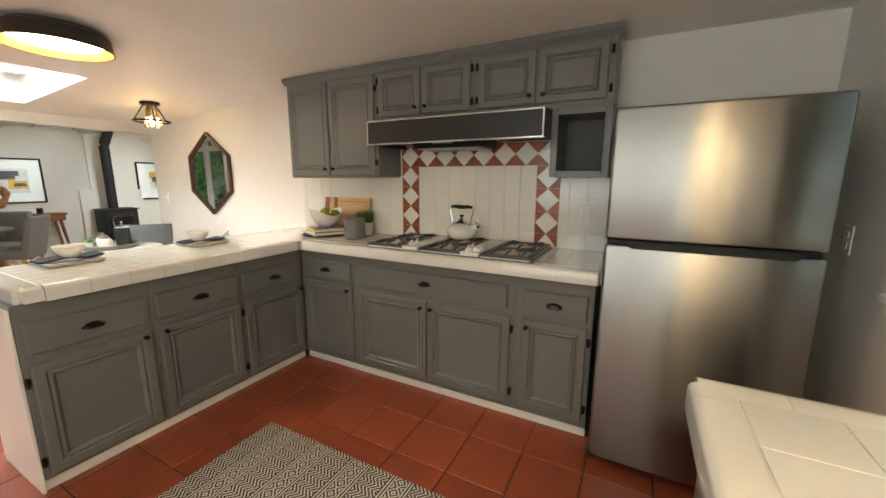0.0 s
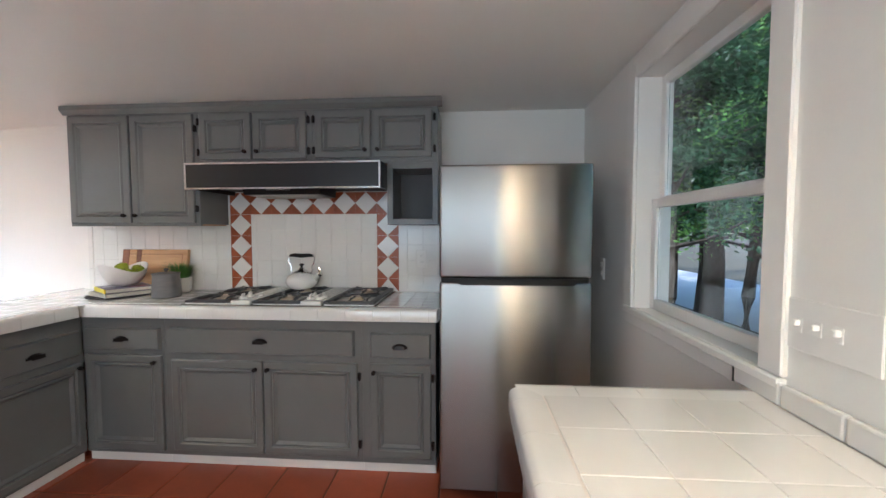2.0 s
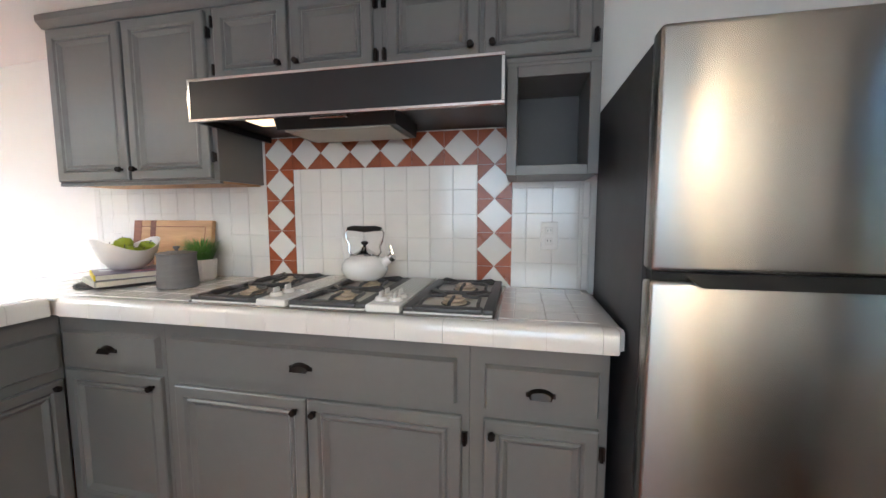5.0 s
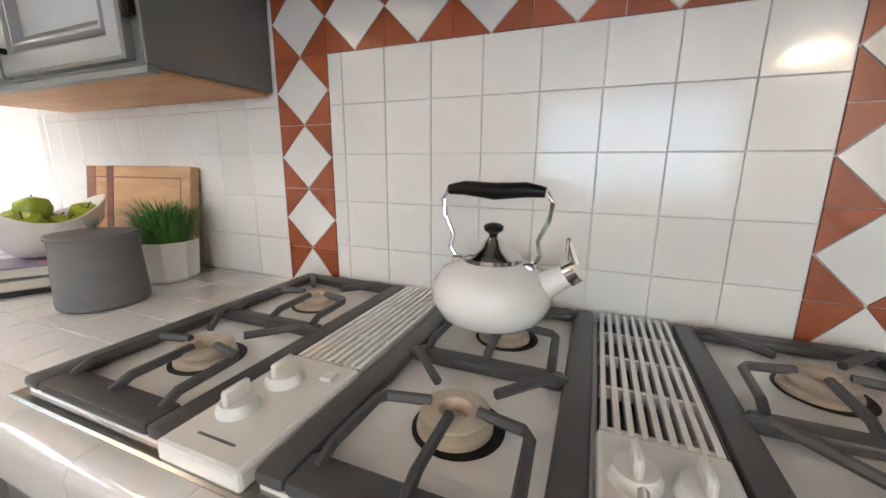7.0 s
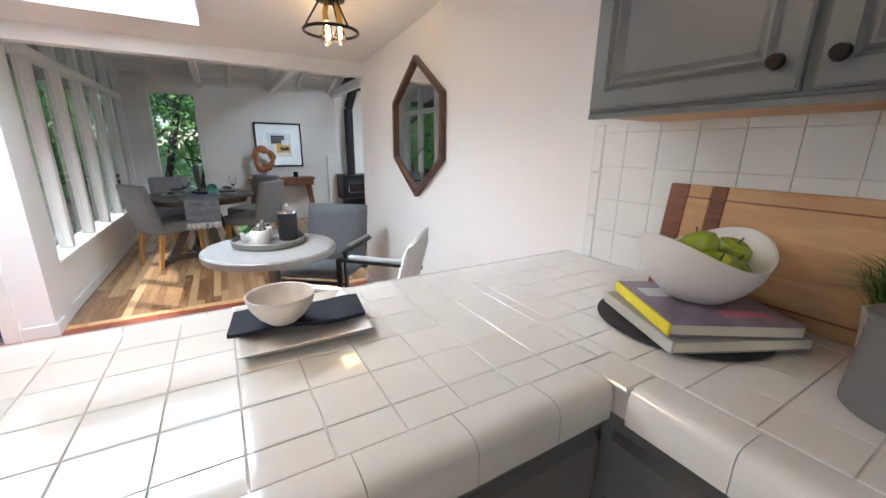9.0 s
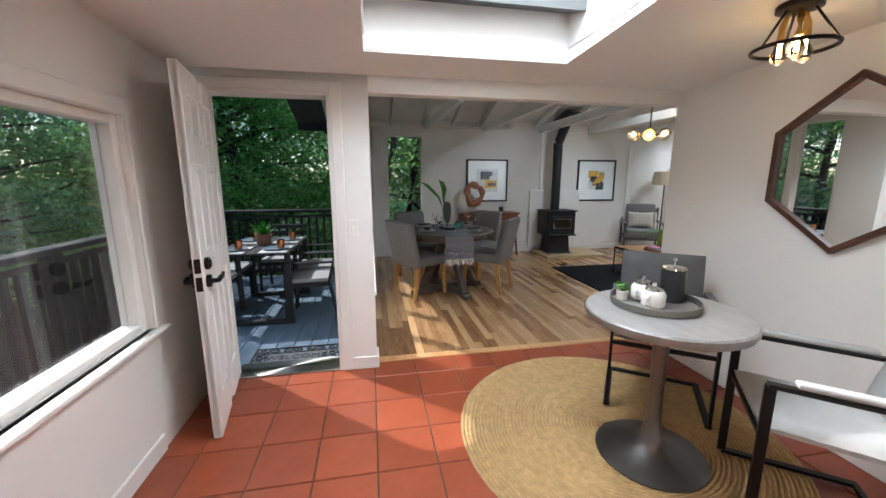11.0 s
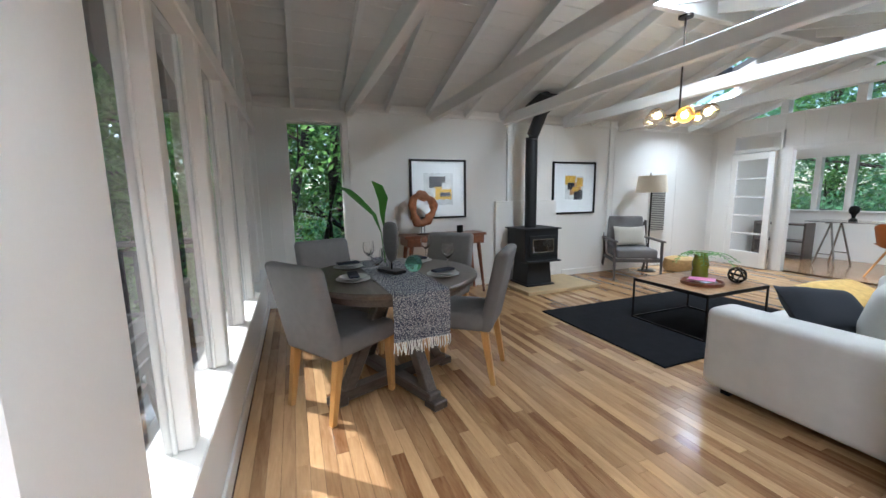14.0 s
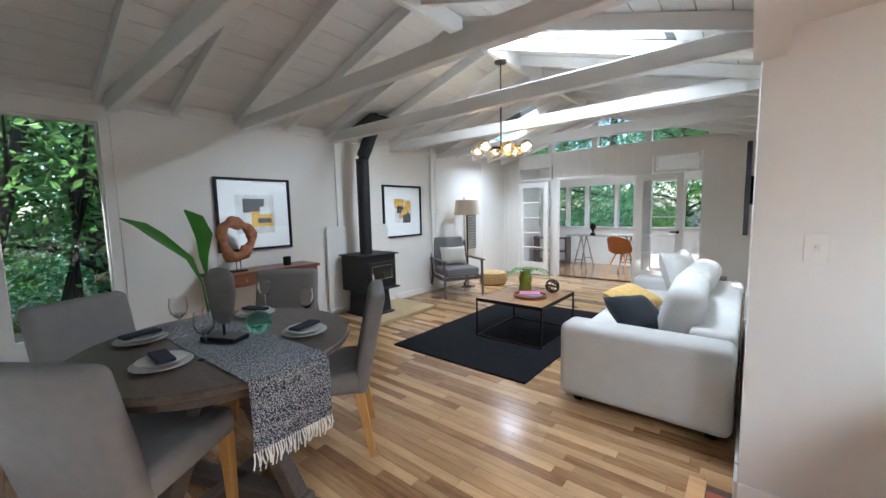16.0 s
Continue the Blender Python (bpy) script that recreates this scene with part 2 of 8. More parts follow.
def done(bm, name, material, smooth=False):
    bmesh.ops.recalc_face_normals(bm, faces=bm.faces)
    me = bpy.data.meshes.new(name)
    bm.to_mesh(me)
    bm.free()
    me.materials.append(material)
    if smooth:
        for p in me.polygons:
            p.use_smooth = True
        me.set_sharp_from_angle(angle=radians(40))
    return me


def part(name, bm, material, parent, label="", smooth=False, m=None):
    ob = new(name, done(bm, name, material, smooth))
    ob.parent = parent
    if m is not None:
        ob.matrix_local = m
    return tagged(ob, label)


def thing(name, m, label, category, group="", kind=""):
    ob = new(name)
    ob.empty_display_size = 0.1
    ob.matrix_world = m
    return tagged(ob, label, category, group, kind)


def solid(name, bm, material, label, category, kind="", smooth=False, m=None, group=""):
    ob = new(name, done(bm, name, material, smooth))
    if m is not None:
        ob.matrix_world = m
    return tagged(ob, label, category, group, kind)


def structure(name, material, label, category, boxes, bev=0.0):
    bm = bm_new()
    for b in boxes:
        box(bm, *b, bev)
    return solid(name, bm, material, label, category, "structure")


def pbox(name, parent, material, b, bev=0.004, seg=1, label="", m=None):
    bm = bm_new()
    box(bm, *b, bev, seg)
    return part(name, bm, material, parent, label, m=m)


# ---- structure ----
CT = 0.92      # worktop height
XW, XE = -9.14, -5.12      # living room's long walls
YN = 7.35      # french-door wall
YS = 0.17      # glass wall's inner face
KC = 2.115     # kitchen ceiling
RX, RZ, EZ = -7.1, 2.92, 2.30      # ridge and eaves of the living room's roof boards
SL = (RZ - EZ) / (RX - XW)


def roof_z(x):
    return RZ - abs(x - RX) * SL


structure("wall_north", WHITE, "white painted plaster wall behind stove and nook", "wall", [(-5.12, 0.95, 2.40, 2.54, 0, KC + 0.3)])
structure("wall_east", WHITE, "white painted kitchen wall round the window", "wall", [
    (0.80, 0.95, 1.62, 2.40, 0, KC + 0.1), (0.80, 0.95, -1.6, 0.875, 0, KC + 0.1), (0.80, 0.95, 0.875, 1.62, 0, 0.96), (0.80, 0.95, 0.875, 1.62, 2.0, KC + 0.1)])
structure("wall_kitchen_south", WHITE, "plain white kitchen wall with a wide window", "wall", [(-2.9, -1.6, -1.75, -1.6, 0, KC + 0.1), (0.4, 0.95, -1.75, -1.6, 0, KC + 0.1), (-1.6, 0.4, -1.75, -1.6, 0, 0.95), (-1.6, 0.4, -1.75, -1.6, 1.95, KC + 0.1), (-3.04, -2.9, -1.75, -0.9, 0, KC + 0.1)])
structure("wall_nook_south", WHITE, "white nook wall with a window", "wall", [
    (-5.30, -4.56, -1.04, -0.90, 0, KC), (-3.3, -2.9, -1.04, -0.90, 0, KC), (-4.56, -3.3, -1.04, -0.90, 0, 0.62), (-4.56, -3.3, -1.04, -0.90, 1.62, KC)])
structure("wall_entry", WHITE, "white wall post and header by the front door", "wall", [
    (-5.30, -5.16, -0.07, 0.17, 0, 2.3), (-5.50, -5.30, 0.03, 0.17, 0, 2.36), (-5.30, -5.16, -0.90, -0.82, 0, 2.3), (-5.30, -5.16, -0.82, -0.07, 1.875, 2.3), (-5.15, -5.05, 0.17, 2.40, 1.86, 2.35)])
structure("wall_living_east", WHITE, "white painted living room wall", "wall", [(XE, XE + 0.14, 2.54, YN, 0, 2.45)])
structure("wall_west", WHITE, "white painted board wall with a tall window", "wall", [
    (XW - 0.14, XW, -0.0, 0.46, 0, 2.35), (XW - 0.14, XW, 1.05, YN + 0.14, 0, 2.35), (XW - 0.14, XW, 0.46, 1.05, 0, 0.40), (XW - 0.14, XW, 0.46, 1.05, 2.06, 2.35)])
structure("ceiling_kitchen", WHITE, "flat white plaster kitchen ceiling", "ceiling", [(-2.4, 0.95, -1.75, 2.54, KC, KC + 0.12)])
# the nook's ceiling falls slightly towards the living room and has a skylight well
bm = bm_new()
NZ = 1.955


def nook_z(x):
    return NZ + (x + 5.12) * (KC - NZ) / 2.72


for x0, x1, y0, y1 in ((-5.05, -2.4, -1.04, 0.154), (-5.05, -2.4, 1.276, 2.40), (-5.05, -4.686, 0.154, 1.276), (-3.494, -2.4, 0.154, 1.276)):
    for v in box(bm, x0, x1, y0, y1, 0, 0.1):
        v.co.z += nook_z(v.co.x)
solid("ceiling_nook", bm, WHITE, "white plaster nook ceiling round a skylight well", "ceiling", "structure")
bm = bm_new()
for b in ((-4.72, -4.68, 0.10, 1.33, 1.99, 2.5), (-3.5, -3.44, 0.10, 1.33, 2.056, 2.5), (-4.68, -3.5, 0.10, 0.16, 2.056, 2.5), (-4.68, -3.5, 1.27, 1.33, 2.056, 2.5)):
    box(bm, *b)
solid("skylight_well", bm, WHITE, "white plastered skylight shaft", "skylight", "structure")

# floors' beds
structure("floor", GROUT, "terracotta tile floor with dark joints", "floor", [(-5.26, 0.95, -1.75, 2.54, -0.12, -0.006)])
structure("floor_living", GROUT, "oak strip wood floor", "floor", [(XW - 0.1, -5.26, 0.0, YN, -0.12, -0.012), (-5.262, XE + 0.1, 2.46, YN, -0.12, -0.0122)])

# living room roof: boards in one mesh, with skylight openings
bm = bm_new()
random.seed(3)


def roof_strip(side, x0, x1, y0, y1):
    """One board on a slope between two x (both on one side of the ridge)."""
    vs = box(bm, x0, x1, y0, y1, 0, 0.03)
    for v in vs:
        v.co.z += roof_z(v.co.x)


holes = [(1, -6.85, -5.67, 3.18, 3.75), (-1, -8.75, -8.15, 5.90, 6.45), (-1, -7.95, -7.65, 5.50, 5.80)]
for side in (-1, 1):
    n = 14
    for i in range(n):
        a = RX + side * (0.002 + i * (2.35 / n))
        b = RX + side * ((i + 1) * (2.35 / n) - 0.004)
        x0, x1 = min(a, b), max(a, b)
        y = -0.5
        spans = [(y, YN + 0.1)]
        for s, hx0, hx1, hy0, hy1 in holes:
            if s == side and x1 > hx0 and x0 < hx1:
                spans = [q for p0, p1 in spans for q in ((p0, hy0), (hy1, p1)) if p0 < hy0 or p1 > hy1]
                spans = [(p0, p1) for p0, p1 in spans if p1 > p0]
        for p0, p1 in spans:
            q = p0
            while q < p1:
                r = min(q + random.uniform(1.2, 2.4), p1)
                roof_strip(side, x0, x1, q + 0.001, r - 0.001)
                q = r
solid("ceiling_living", bm, BOARD, "white painted board ceiling on a pitched roof", "ceiling", "structure")
# outer roof skin, with the same openings
bm = bm_new()
for side in (-1, 1):
    xs = sorted({RX, RX + side * (2.6 if side > 0 else 2.55)} | {h for s, a, b, _, _ in holes if s == side for h in (a, b)})
    ys = sorted({-1.0, YN + 0.2} | {h for s, _, _, a, b in holes if s == side for h in (a, b)})
    for x0, x1 in zip(xs, xs[1:]):
        for y0, y1 in zip(ys, ys[1:]):
            cx, cy = (x0 + x1) / 2, (y0 + y1) / 2
            if any(s == side and a < cx < b and c < cy < d for s, a, b, c, d in holes):
                continue
            for v in box(bm, x0, x1, y0, y1, 0.05, 0.12):
                v.co.z += roof_z(v.co.x)
solid("roof", bm, GREYDARK, "dark shingled roof skin over the living room", "roof", "structure")
br = thing("roof_brackets", pose(0, 0, 0), "dark timber brackets under the roof overhang", "bracket", kind="structure")
for bx in (-9.42, -7.1):
    bm = bm_new()
    z = roof_z(bx) + 0.04
    box(bm, bx - 0.04, bx + 0.04, -0.97, -0.01, z - 0.12, z - 0.002, 0.006)
    part("outrigger", bm, BLACKM, br)
    bm = bm_new()
    tube(bm, [(bx, -0.02, z - 0.55), (bx, -0.55, z - 0.11)], 0.035, 4)
    part("brace", bm, BLACKM, br)
structure("kitchen_roof", GREYDARK, "plain roof over kitchen and nook", "roof", [(-2.4, 1.2, -1.9, 2.7, KC + 0.13, KC + 0.2), (-3.44, -2.4, -1.2, 2.7, 2.5, 2.56), (-5.12, -4.72, -1.2, 2.7, 2.4, 2.5), (-4.72, -3.44, -1.2, 0.10, 2.42, 2.5), (-4.72, -3.44, 1.33, 2.7, 2.42, 2.5)])

# rafters and tie beams
bm = bm_new()
rb = thing("roof_frame", pose(0, 0, 0), "white painted exposed rafters and tie beams", "beam", kind="structure")
for i in range(15):
    y = 0.03 + 0.515 * i
    if y < 0.3:
        continue
    for side in (-1, 1):
        bm = bm_new()
        e = RX + side * 2.04
        prism(bm, [(RX, RZ - 0.005), (e, EZ - 0.005), (e, EZ - 0.105), (RX, RZ - 0.105)], y - 0.022, y + 0.022)
        part("rafter", bm, BEAM, rb)
for y in (1.08, 2.10, 3.13, 4.12, 5.15):
    bm = bm_new()
    box(bm, XW, XE, y + 0.024, y + 0.10, 2.15, 2.27, 0.006)
    part("tie_beam", bm, BEAM, rb)
bm = bm_new()
box(bm, RX - 0.03, RX + 0.03, 0.1, YN, 2.76, RZ - 0.01, 0.005)
part("ridge_beam", bm, BEAM, rb)

# ---- windows, doors, glass walls ----


def pane(parent, b, label=""):
    bm = bm_new()
    box(bm, *b)
    ob = part("pane", bm, GLASS, parent, label)
    ob.visible_shadow = False
    return ob


# south glass wall of the living room
gw = thing("window_1", pose(0, 0, 0), "white framed floor-to-gable window wall", "window", kind="structure")
y0, y1 = 0.03, YS
MULL = [-5.50, -5.95, -6.58, -7.21, -7.84, -8.47, -9.14]
pbox("low_wall", gw, WHITE, (XW, -5.50, 0.02, YS - 0.02, 0, 0.43), 0.0)
pbox("window_sill", gw, CREAM, (XW, -5.50, 0.0, YS + 0.015, 0.43, 0.46), 0.006)
pbox("rail", gw, CREAM, (XW, -5.50, 0.055, YS - 0.01, 1.905, 1.985), 0.006)
for x in MULL:
    w = 0.04
    pbox("mullion", gw, CREAM, (max(x - w, XW), x + w, 0.06, YS - 0.02, 0.46, roof_z(x) - 0.0), 0.006)
for a, b in zip(MULL, MULL[1:]):
    x0, x1 = b + 0.04, a - 0.04
    for z0, z1 in ((0.46, 1.905),):
        pane(gw, (x0, x1, 0.085, 0.091, z0, z1))
        for fx in (x0, x1 - 0.012):
            pbox("stop", gw, CREAM, (fx, fx + 0.012, 0.0915, 0.105, z0, z1), 0.003)
    bm = bm_new()
    prism(bm, [(x0, 1.985), (x1, 1.985), (x1, roof_z(x1) - 0.02), (x0, roof_z(x0) - 0.02)] if not (x0 < RX < x1) else [(x0, 1.985), (x1, 1.985), (x1, roof_z(x1) - 0.02), (RX, RZ - 0.02), (x0, roof_z(x0) - 0.02)], 0.085, 0.091)
    p = part("pane", bm, GLASS, gw)
    p.visible_shadow = False
for s in (-1, 1):
    bm = bm_new()
    e = RX + s * 2.04
    prism(bm, [(RX, RZ - 0.01), (e, EZ - 0.01), (e, EZ - 0.09), (RX, RZ - 0.09)], 0.05, YS - 0.015)
    part("rake_trim", bm, CREAM, gw)

# tall west window
w2 = thing("window_2", pose(0, 0, 0), "tall narrow fixed window with thin white edge", "window", kind="structure")
pane(w2, (XW - 0.07, XW - 0.064, 0.46, 1.05, 0.40, 2.06))
for b in ((XW - 0.1, XW - 0.03, 0.46, 0.475, 0.40, 2.06), (XW - 0.1, XW - 0.03, 1.035, 1.05, 0.40, 2.06), (XW - 0.1, XW - 0.03, 0.475, 1.035, 0.40, 0.415), (XW - 0.1, XW - 0.03, 0.475, 1.035, 2.045, 2.06)):
    pbox("window_frame", w2, CREAM, b, 0.003)

# kitchen double-hung window
w3 = thing("window_3", pose(0, 0, 0), "white double-hung wooden kitchen window", "window", kind="structure")
WY0, WY1, WZ0, WZ1 = 0.875, 1.62, 0.985, 2.0
for b in ((0.783, 0.80, WY0 - 0.075, WY0, WZ0 + 0.001, WZ1 + 0.08), (0.783, 0.80, WY1, WY1 + 0.075, WZ0, WZ1 + 0.08), (0.783, 0.80, WY0, WY1, WZ1, WZ1 + 0.08)):
    pbox("casing", w3, CREAM, b, 0.004)
pbox("window_sill", w3, CREAM, (0.80, 0.945, WY0 + 0.001, WY1 - 0.001, 0.962, WZ0), 0.0)
pbox("window_stool", w3, CREAM, (0.776, 0.80, WY0 - 0.075, WY1 + 0.075, WZ0 - 0.028, WZ0), 0.005)
pbox("apron", w3, CREAM, (0.787, 0.80, WY0 - 0.07, WY1 + 0.07, WZ0 - 0.075, WZ0 - 0.028), 0.004)
for xx, z0, z1 in ((0.865, WZ0 + 0.001, 1.47), (0.896, 1.435, WZ1 - 0.001)):
    for b in ((xx, xx + 0.03, WY0, WY0 + 0.04, z0, z1), (xx, xx + 0.03, WY1 - 0.04, WY1, z0, z1), (xx, xx + 0.03, WY0 + 0.04, WY1 - 0.04, z0, z0 + 0.045), (xx, xx + 0.03, WY0 + 0.04, WY1 - 0.04, z1 - 0.04, z1)):
        pbox("sash_rail", w3, CREAM, b, 0.003)
    pane(w3, (xx + 0.013, xx + 0.017, WY0 + 0.04, WY1 - 0.04, z0 + 0.045, z1 - 0.04))

# wide kitchen window behind the walk's start
w6 = thing("window_6", pose(0, 0, 0), "white framed wide kitchen window", "window", kind="structure")
for b in ((-1.6, -1.56, -1.75, -1.59, 0.95, 1.95), (0.36, 0.4, -1.75, -1.59, 0.95, 1.95), (-1.56, 0.36, -1.75, -1.59, 0.95, 0.98), (-1.56, 0.36, -1.75, -1.59, 1.92, 1.95), (-0.62, -0.58, -1.65, -1.60, 0.98, 1.92)):
    pbox("window_frame", w6, CREAM, b, 0.003)

# nook window in the south wall
w4 = thing("window_4", pose(0, 0, 0), "white framed nook window over the deck", "window", kind="structure")
pane(w4, (-4.52, -3.34, -0.99, -0.985, 0.66, 1.58))
for b in ((-4.56, -4.52, -1.02, -0.93, 0.62, 1.62), (-3.34, -3.3, -1.02, -0.93, 0.62, 1.62), (-4.52, -3.34, -1.02, -0.93, 1.58, 1.62), (-4.52, -3.34, -1.02, -0.93, 0.62, 0.66)):
    pbox("window_frame", w4, CREAM, b, 0.004)
pbox("window_sill", w4, CREAM, (-4.64, -3.22, -0.93, -0.86, 0.595, 0.62), 0.006)
for b in ((-4.63, -4.56, -0.90, -0.885, 0.62, 1.69), (-3.3, -3.23, -0.90, -0.885, 0.62, 1.69), (-4.56, -3.3, -0.90, -0.885, 1.62, 1.69)):
    pbox("casing", w4, CREAM, b, 0.004)

# skylight glazing
for nm, b in (("skylight_1", (-4.72, -3.46, 0.12, 1.31, 2.505, 2.515)),):
    bm = bm_new()
    box(bm, *b)
    g = solid(nm, bm, GLASS, "clear flat skylight pane over the nook", "skylight", "structure")
    g.visible_shadow = False
    g = thing("skylight_frame", pose(0, 0, 0), "grey metal skylight frame", "skylight", kind="structure")
    for bb in ((-4.68, -4.65, 0.16, 1.27, 2.46, 2.49), (-3.53, -3.5, 0.16, 1.27, 2.46, 2.49)):
        pbox("bar", g, GREY, bb, 0.004)

# front door: six raised panels, standing open into the nook
door = thing("door_1", pose(-5.235, -0.79, 0.012, 0, 0, 10.3), "white six-panel front door standing open", "door", kind="structure")
DW, DH, DT = 0.725, 1.845, 0.042
pbox("door_leaf", door, CREAM, (0, DW, -DT / 2 + 0.012, DT / 2 - 0.012, 0, DH), 0.0)
for b in ((0, 0.11, 0, DH), (DW - 0.11, DW, 0, DH), (DW / 2 - 0.05, DW / 2 + 0.05, 0.2, DH - 0.12)):
    pbox("stile", door, CREAM, (b[0], b[1], -DT / 2, DT / 2, b[2], b[3]), 0.003)
RAILS = ((0, 0.2), (0.80, 0.94), (1.40, 1.50), (DH - 0.12, DH))
for z0, z1 in RAILS:
    for xa, xb in ((0.11, DW / 2 - 0.05), (DW / 2 + 0.05, DW - 0.11)):
        pbox("rail", door, CREAM, (xa, xb, -DT / 2, DT / 2, z0, z1), 0.003)
for (za, zb) in ((0.2, 0.80), (0.94, 1.40), (1.50, DH - 0.12)):
    for xa, xb in ((0.11, DW / 2 - 0.05), (DW / 2 + 0.05, DW - 0.11)):
        for s in (-1, 1):
            bm = bm_new()
            vs = box(bm, xa + 0.02, xb - 0.02, 0.006 * s, 0.019 * s, za + 0.02, zb - 0.02)
            for v in vs:
                if abs(v.co.y) > 0.012:
                    v.co.x += 0.022 * (1 if v.co.x < (xa + xb) / 2 else -1)
                    v.co.z += 0.022 * (1 if v.co.z < (za + zb) / 2 else -1)
            part("raised_panel", bm, CREAM, door)
for s in (-1, 1):
    bm = bm_new()
    yb = s * DT / 2
    for zc, r in ((0.83, 0.032), (0.92, 0.031)):
        tube(bm, [(DW - 0.065, yb, zc), (DW - 0.065, yb + s * 0.018, zc)], r, 20)
    tube(bm, [(DW - 0.065, yb + s * 0.01, 0.83), (DW - 0.065, yb + s * 0.05, 0.83)], 0.012, 10)
    tube(bm, [(DW - 0.065, yb + s * 0.05, 0.83), (DW - 0.11, yb + s * 0.052, 0.838), (DW - 0.155, yb + s * 0.05, 0.825), (DW - 0.19, yb + s * 0.05, 0.842)], 0.011, 10, radii=[0.012, 0.013, 0.011, 0.008])
    tube(bm, [(DW - 0.065, yb + s * 0.018, 0.92), (DW - 0.065, yb + s * 0.026, 0.92)], 0.02, 16)
    part("door_handle", bm, BRONZE, door, "black bronze lever handle and deadbolt", True)
for zc in (0.83, 0.92):
    pbox("latch_plate", door, BRONZE, (DW - 0.001, DW + 0.003, -0.014, 0.014, zc - 0.035, zc + 0.035), 0.002)
for zc in (0.2, 0.95, 1.68):
    pbox("hinge", door, BRONZE, (-0.012, 0.004, -0.03, -0.012, zc - 0.045, zc + 0.045), 0.003)
dj = thing("door_frame", pose(0, 0, 0), "white painted front door jamb and metal threshold", "door frame", kind="structure")
for b in ((-5.31, -5.15, -0.092, -0.068, 0, 1.875), (-5.31, -5.15, -0.822, -0.803, 0, 1.875), (-5.31, -5.15, -0.822, -0.068, 1.855, 1.877)):
    pbox("jamb", dj, CREAM, b, 0.003)
for b in ((-5.16, -5.145, -0.068, 0.0, 0, 1.94), (-5.16, -5.145, -0.89, -0.822, 0, 1.94), (-5.16, -5.145, -0.822, -0.068, 1.877, 1.94)):
    pbox("casing", dj, CREAM, b, 0.004)
pbox("threshold", dj, STEEL, (-5.36, -5.15, -0.80, -0.09, -0.01, 0.014), 0.006, label="worn metal threshold")

# french-door wall with clerestory
nw = thing("wall_french", pose(0, 0, 0), "white board wall with french doors and gable glazing", "wall", kind="structure")
YA, YB = YN, YN + 0.11
for b in ((XW, -8.80, YA, YB, 0, 2.12), (-5.72, XE, YA, YB, 0, 2.12), (-8.08, -6.52, YA, YB, 1.86, 2.12), (XW, XE, YA, YB, 2.12, 2.33), (-8.14, -7.98, YA, YB, 0, 1.86), (-6.62, -6.40, YA + 0.001, YB - 0.001, 0, 2.12)):
    pbox("wall_panel", nw, WHITE, b, 0.0)
for i in range(20):
    x = XW + 0.1 + 0.235 * i
    if -8.8 < x < -5.7:
        pbox("batten", nw, CREAM, (x - 0.005, x + 0.005, YA - 0.008, YA, 1.88 if -8.0 < x < -6.65 else 2.13, 2.32), 0.0)
    else:
        pbox("batten", nw, CREAM, (x - 0.005, x + 0.005, YA - 0.008, YA, 0.1, 2.32), 0.0)
pbox("sill_trim", nw, CREAM, (XW, XE, YA - 0.02, YB, 2.33, 2.35), 0.004)
CL = [-8.95, -8.13, -7.31, -6.47, -5.62]
for a, b in zip(CL, CL[1:]):
    bm = bm_new()
    za, zb = roof_z(a) - 0.06, roof_z(b) - 0.06
    prism(bm, [(a + 0.05, 2.35), (b - 0.05, 2.35), (b - 0.05, zb), (a + 0.05, za)], YA + 0.05, YA + 0.056)
    g = part("pane", bm, GLASS, nw)
    g.visible_shadow = False
for x in CL:
    pbox("mullion", nw, CREAM, (x - 0.05, x + 0.05, YA - 0.01, YB, 2.35, roof_z(x) - 0.0), 0.004)
for s, xe in ((-1, XW), (1, XE)):
    e = RX + s * 2.04
    bm = bm_new()
    prism(bm, [(RX, RZ), (e, EZ), (e, EZ - 0.08), (RX, RZ - 0.08)], YA - 0.01, YB)
    part("rake_trim", bm, CREAM, nw)
    bm = bm_new()
    xi = CL[0] if s < 0 else CL[-1]
    prism(bm, [(xe, 2.349), (xi, 2.349), (xi, roof_z(xi)), (xe, roof_z(xe) + 0.06)], YA, YB)
    part("gable_panel", bm, WHITE, nw)


def french_leaf(name, m, w=0.66, h=1.80, rows=5, label=""):
    d = thing(name, m, label, "door", kind="structure")
    for b in ((0, 0.095, 0, h), (w - 0.095, w, 0, h)):
        pbox("stile", d, CREAM, (b[0], b[1], -0.02, 0.02, b[2], b[3]), 0.003)
    for b in ((0.095, w - 0.095, 0, 0.24), (0.095, w - 0.095, h - 0.1, h)):
        pbox("rail", d, CREAM, (b[0], b[1], -0.02, 0.02, b[2], b[3]), 0.003)
    for i in range(1, rows):
        z = 0.24 + (h - 0.34) * i / rows
        pbox("muntin", d, CREAM, (0.095, w - 0.095, -0.014, 0.014, z - 0.011, z + 0.011), 0.002)
    pane(d, (0.095, w - 0.095, -0.003, 0.003, 0.24, h - 0.1))
    return d


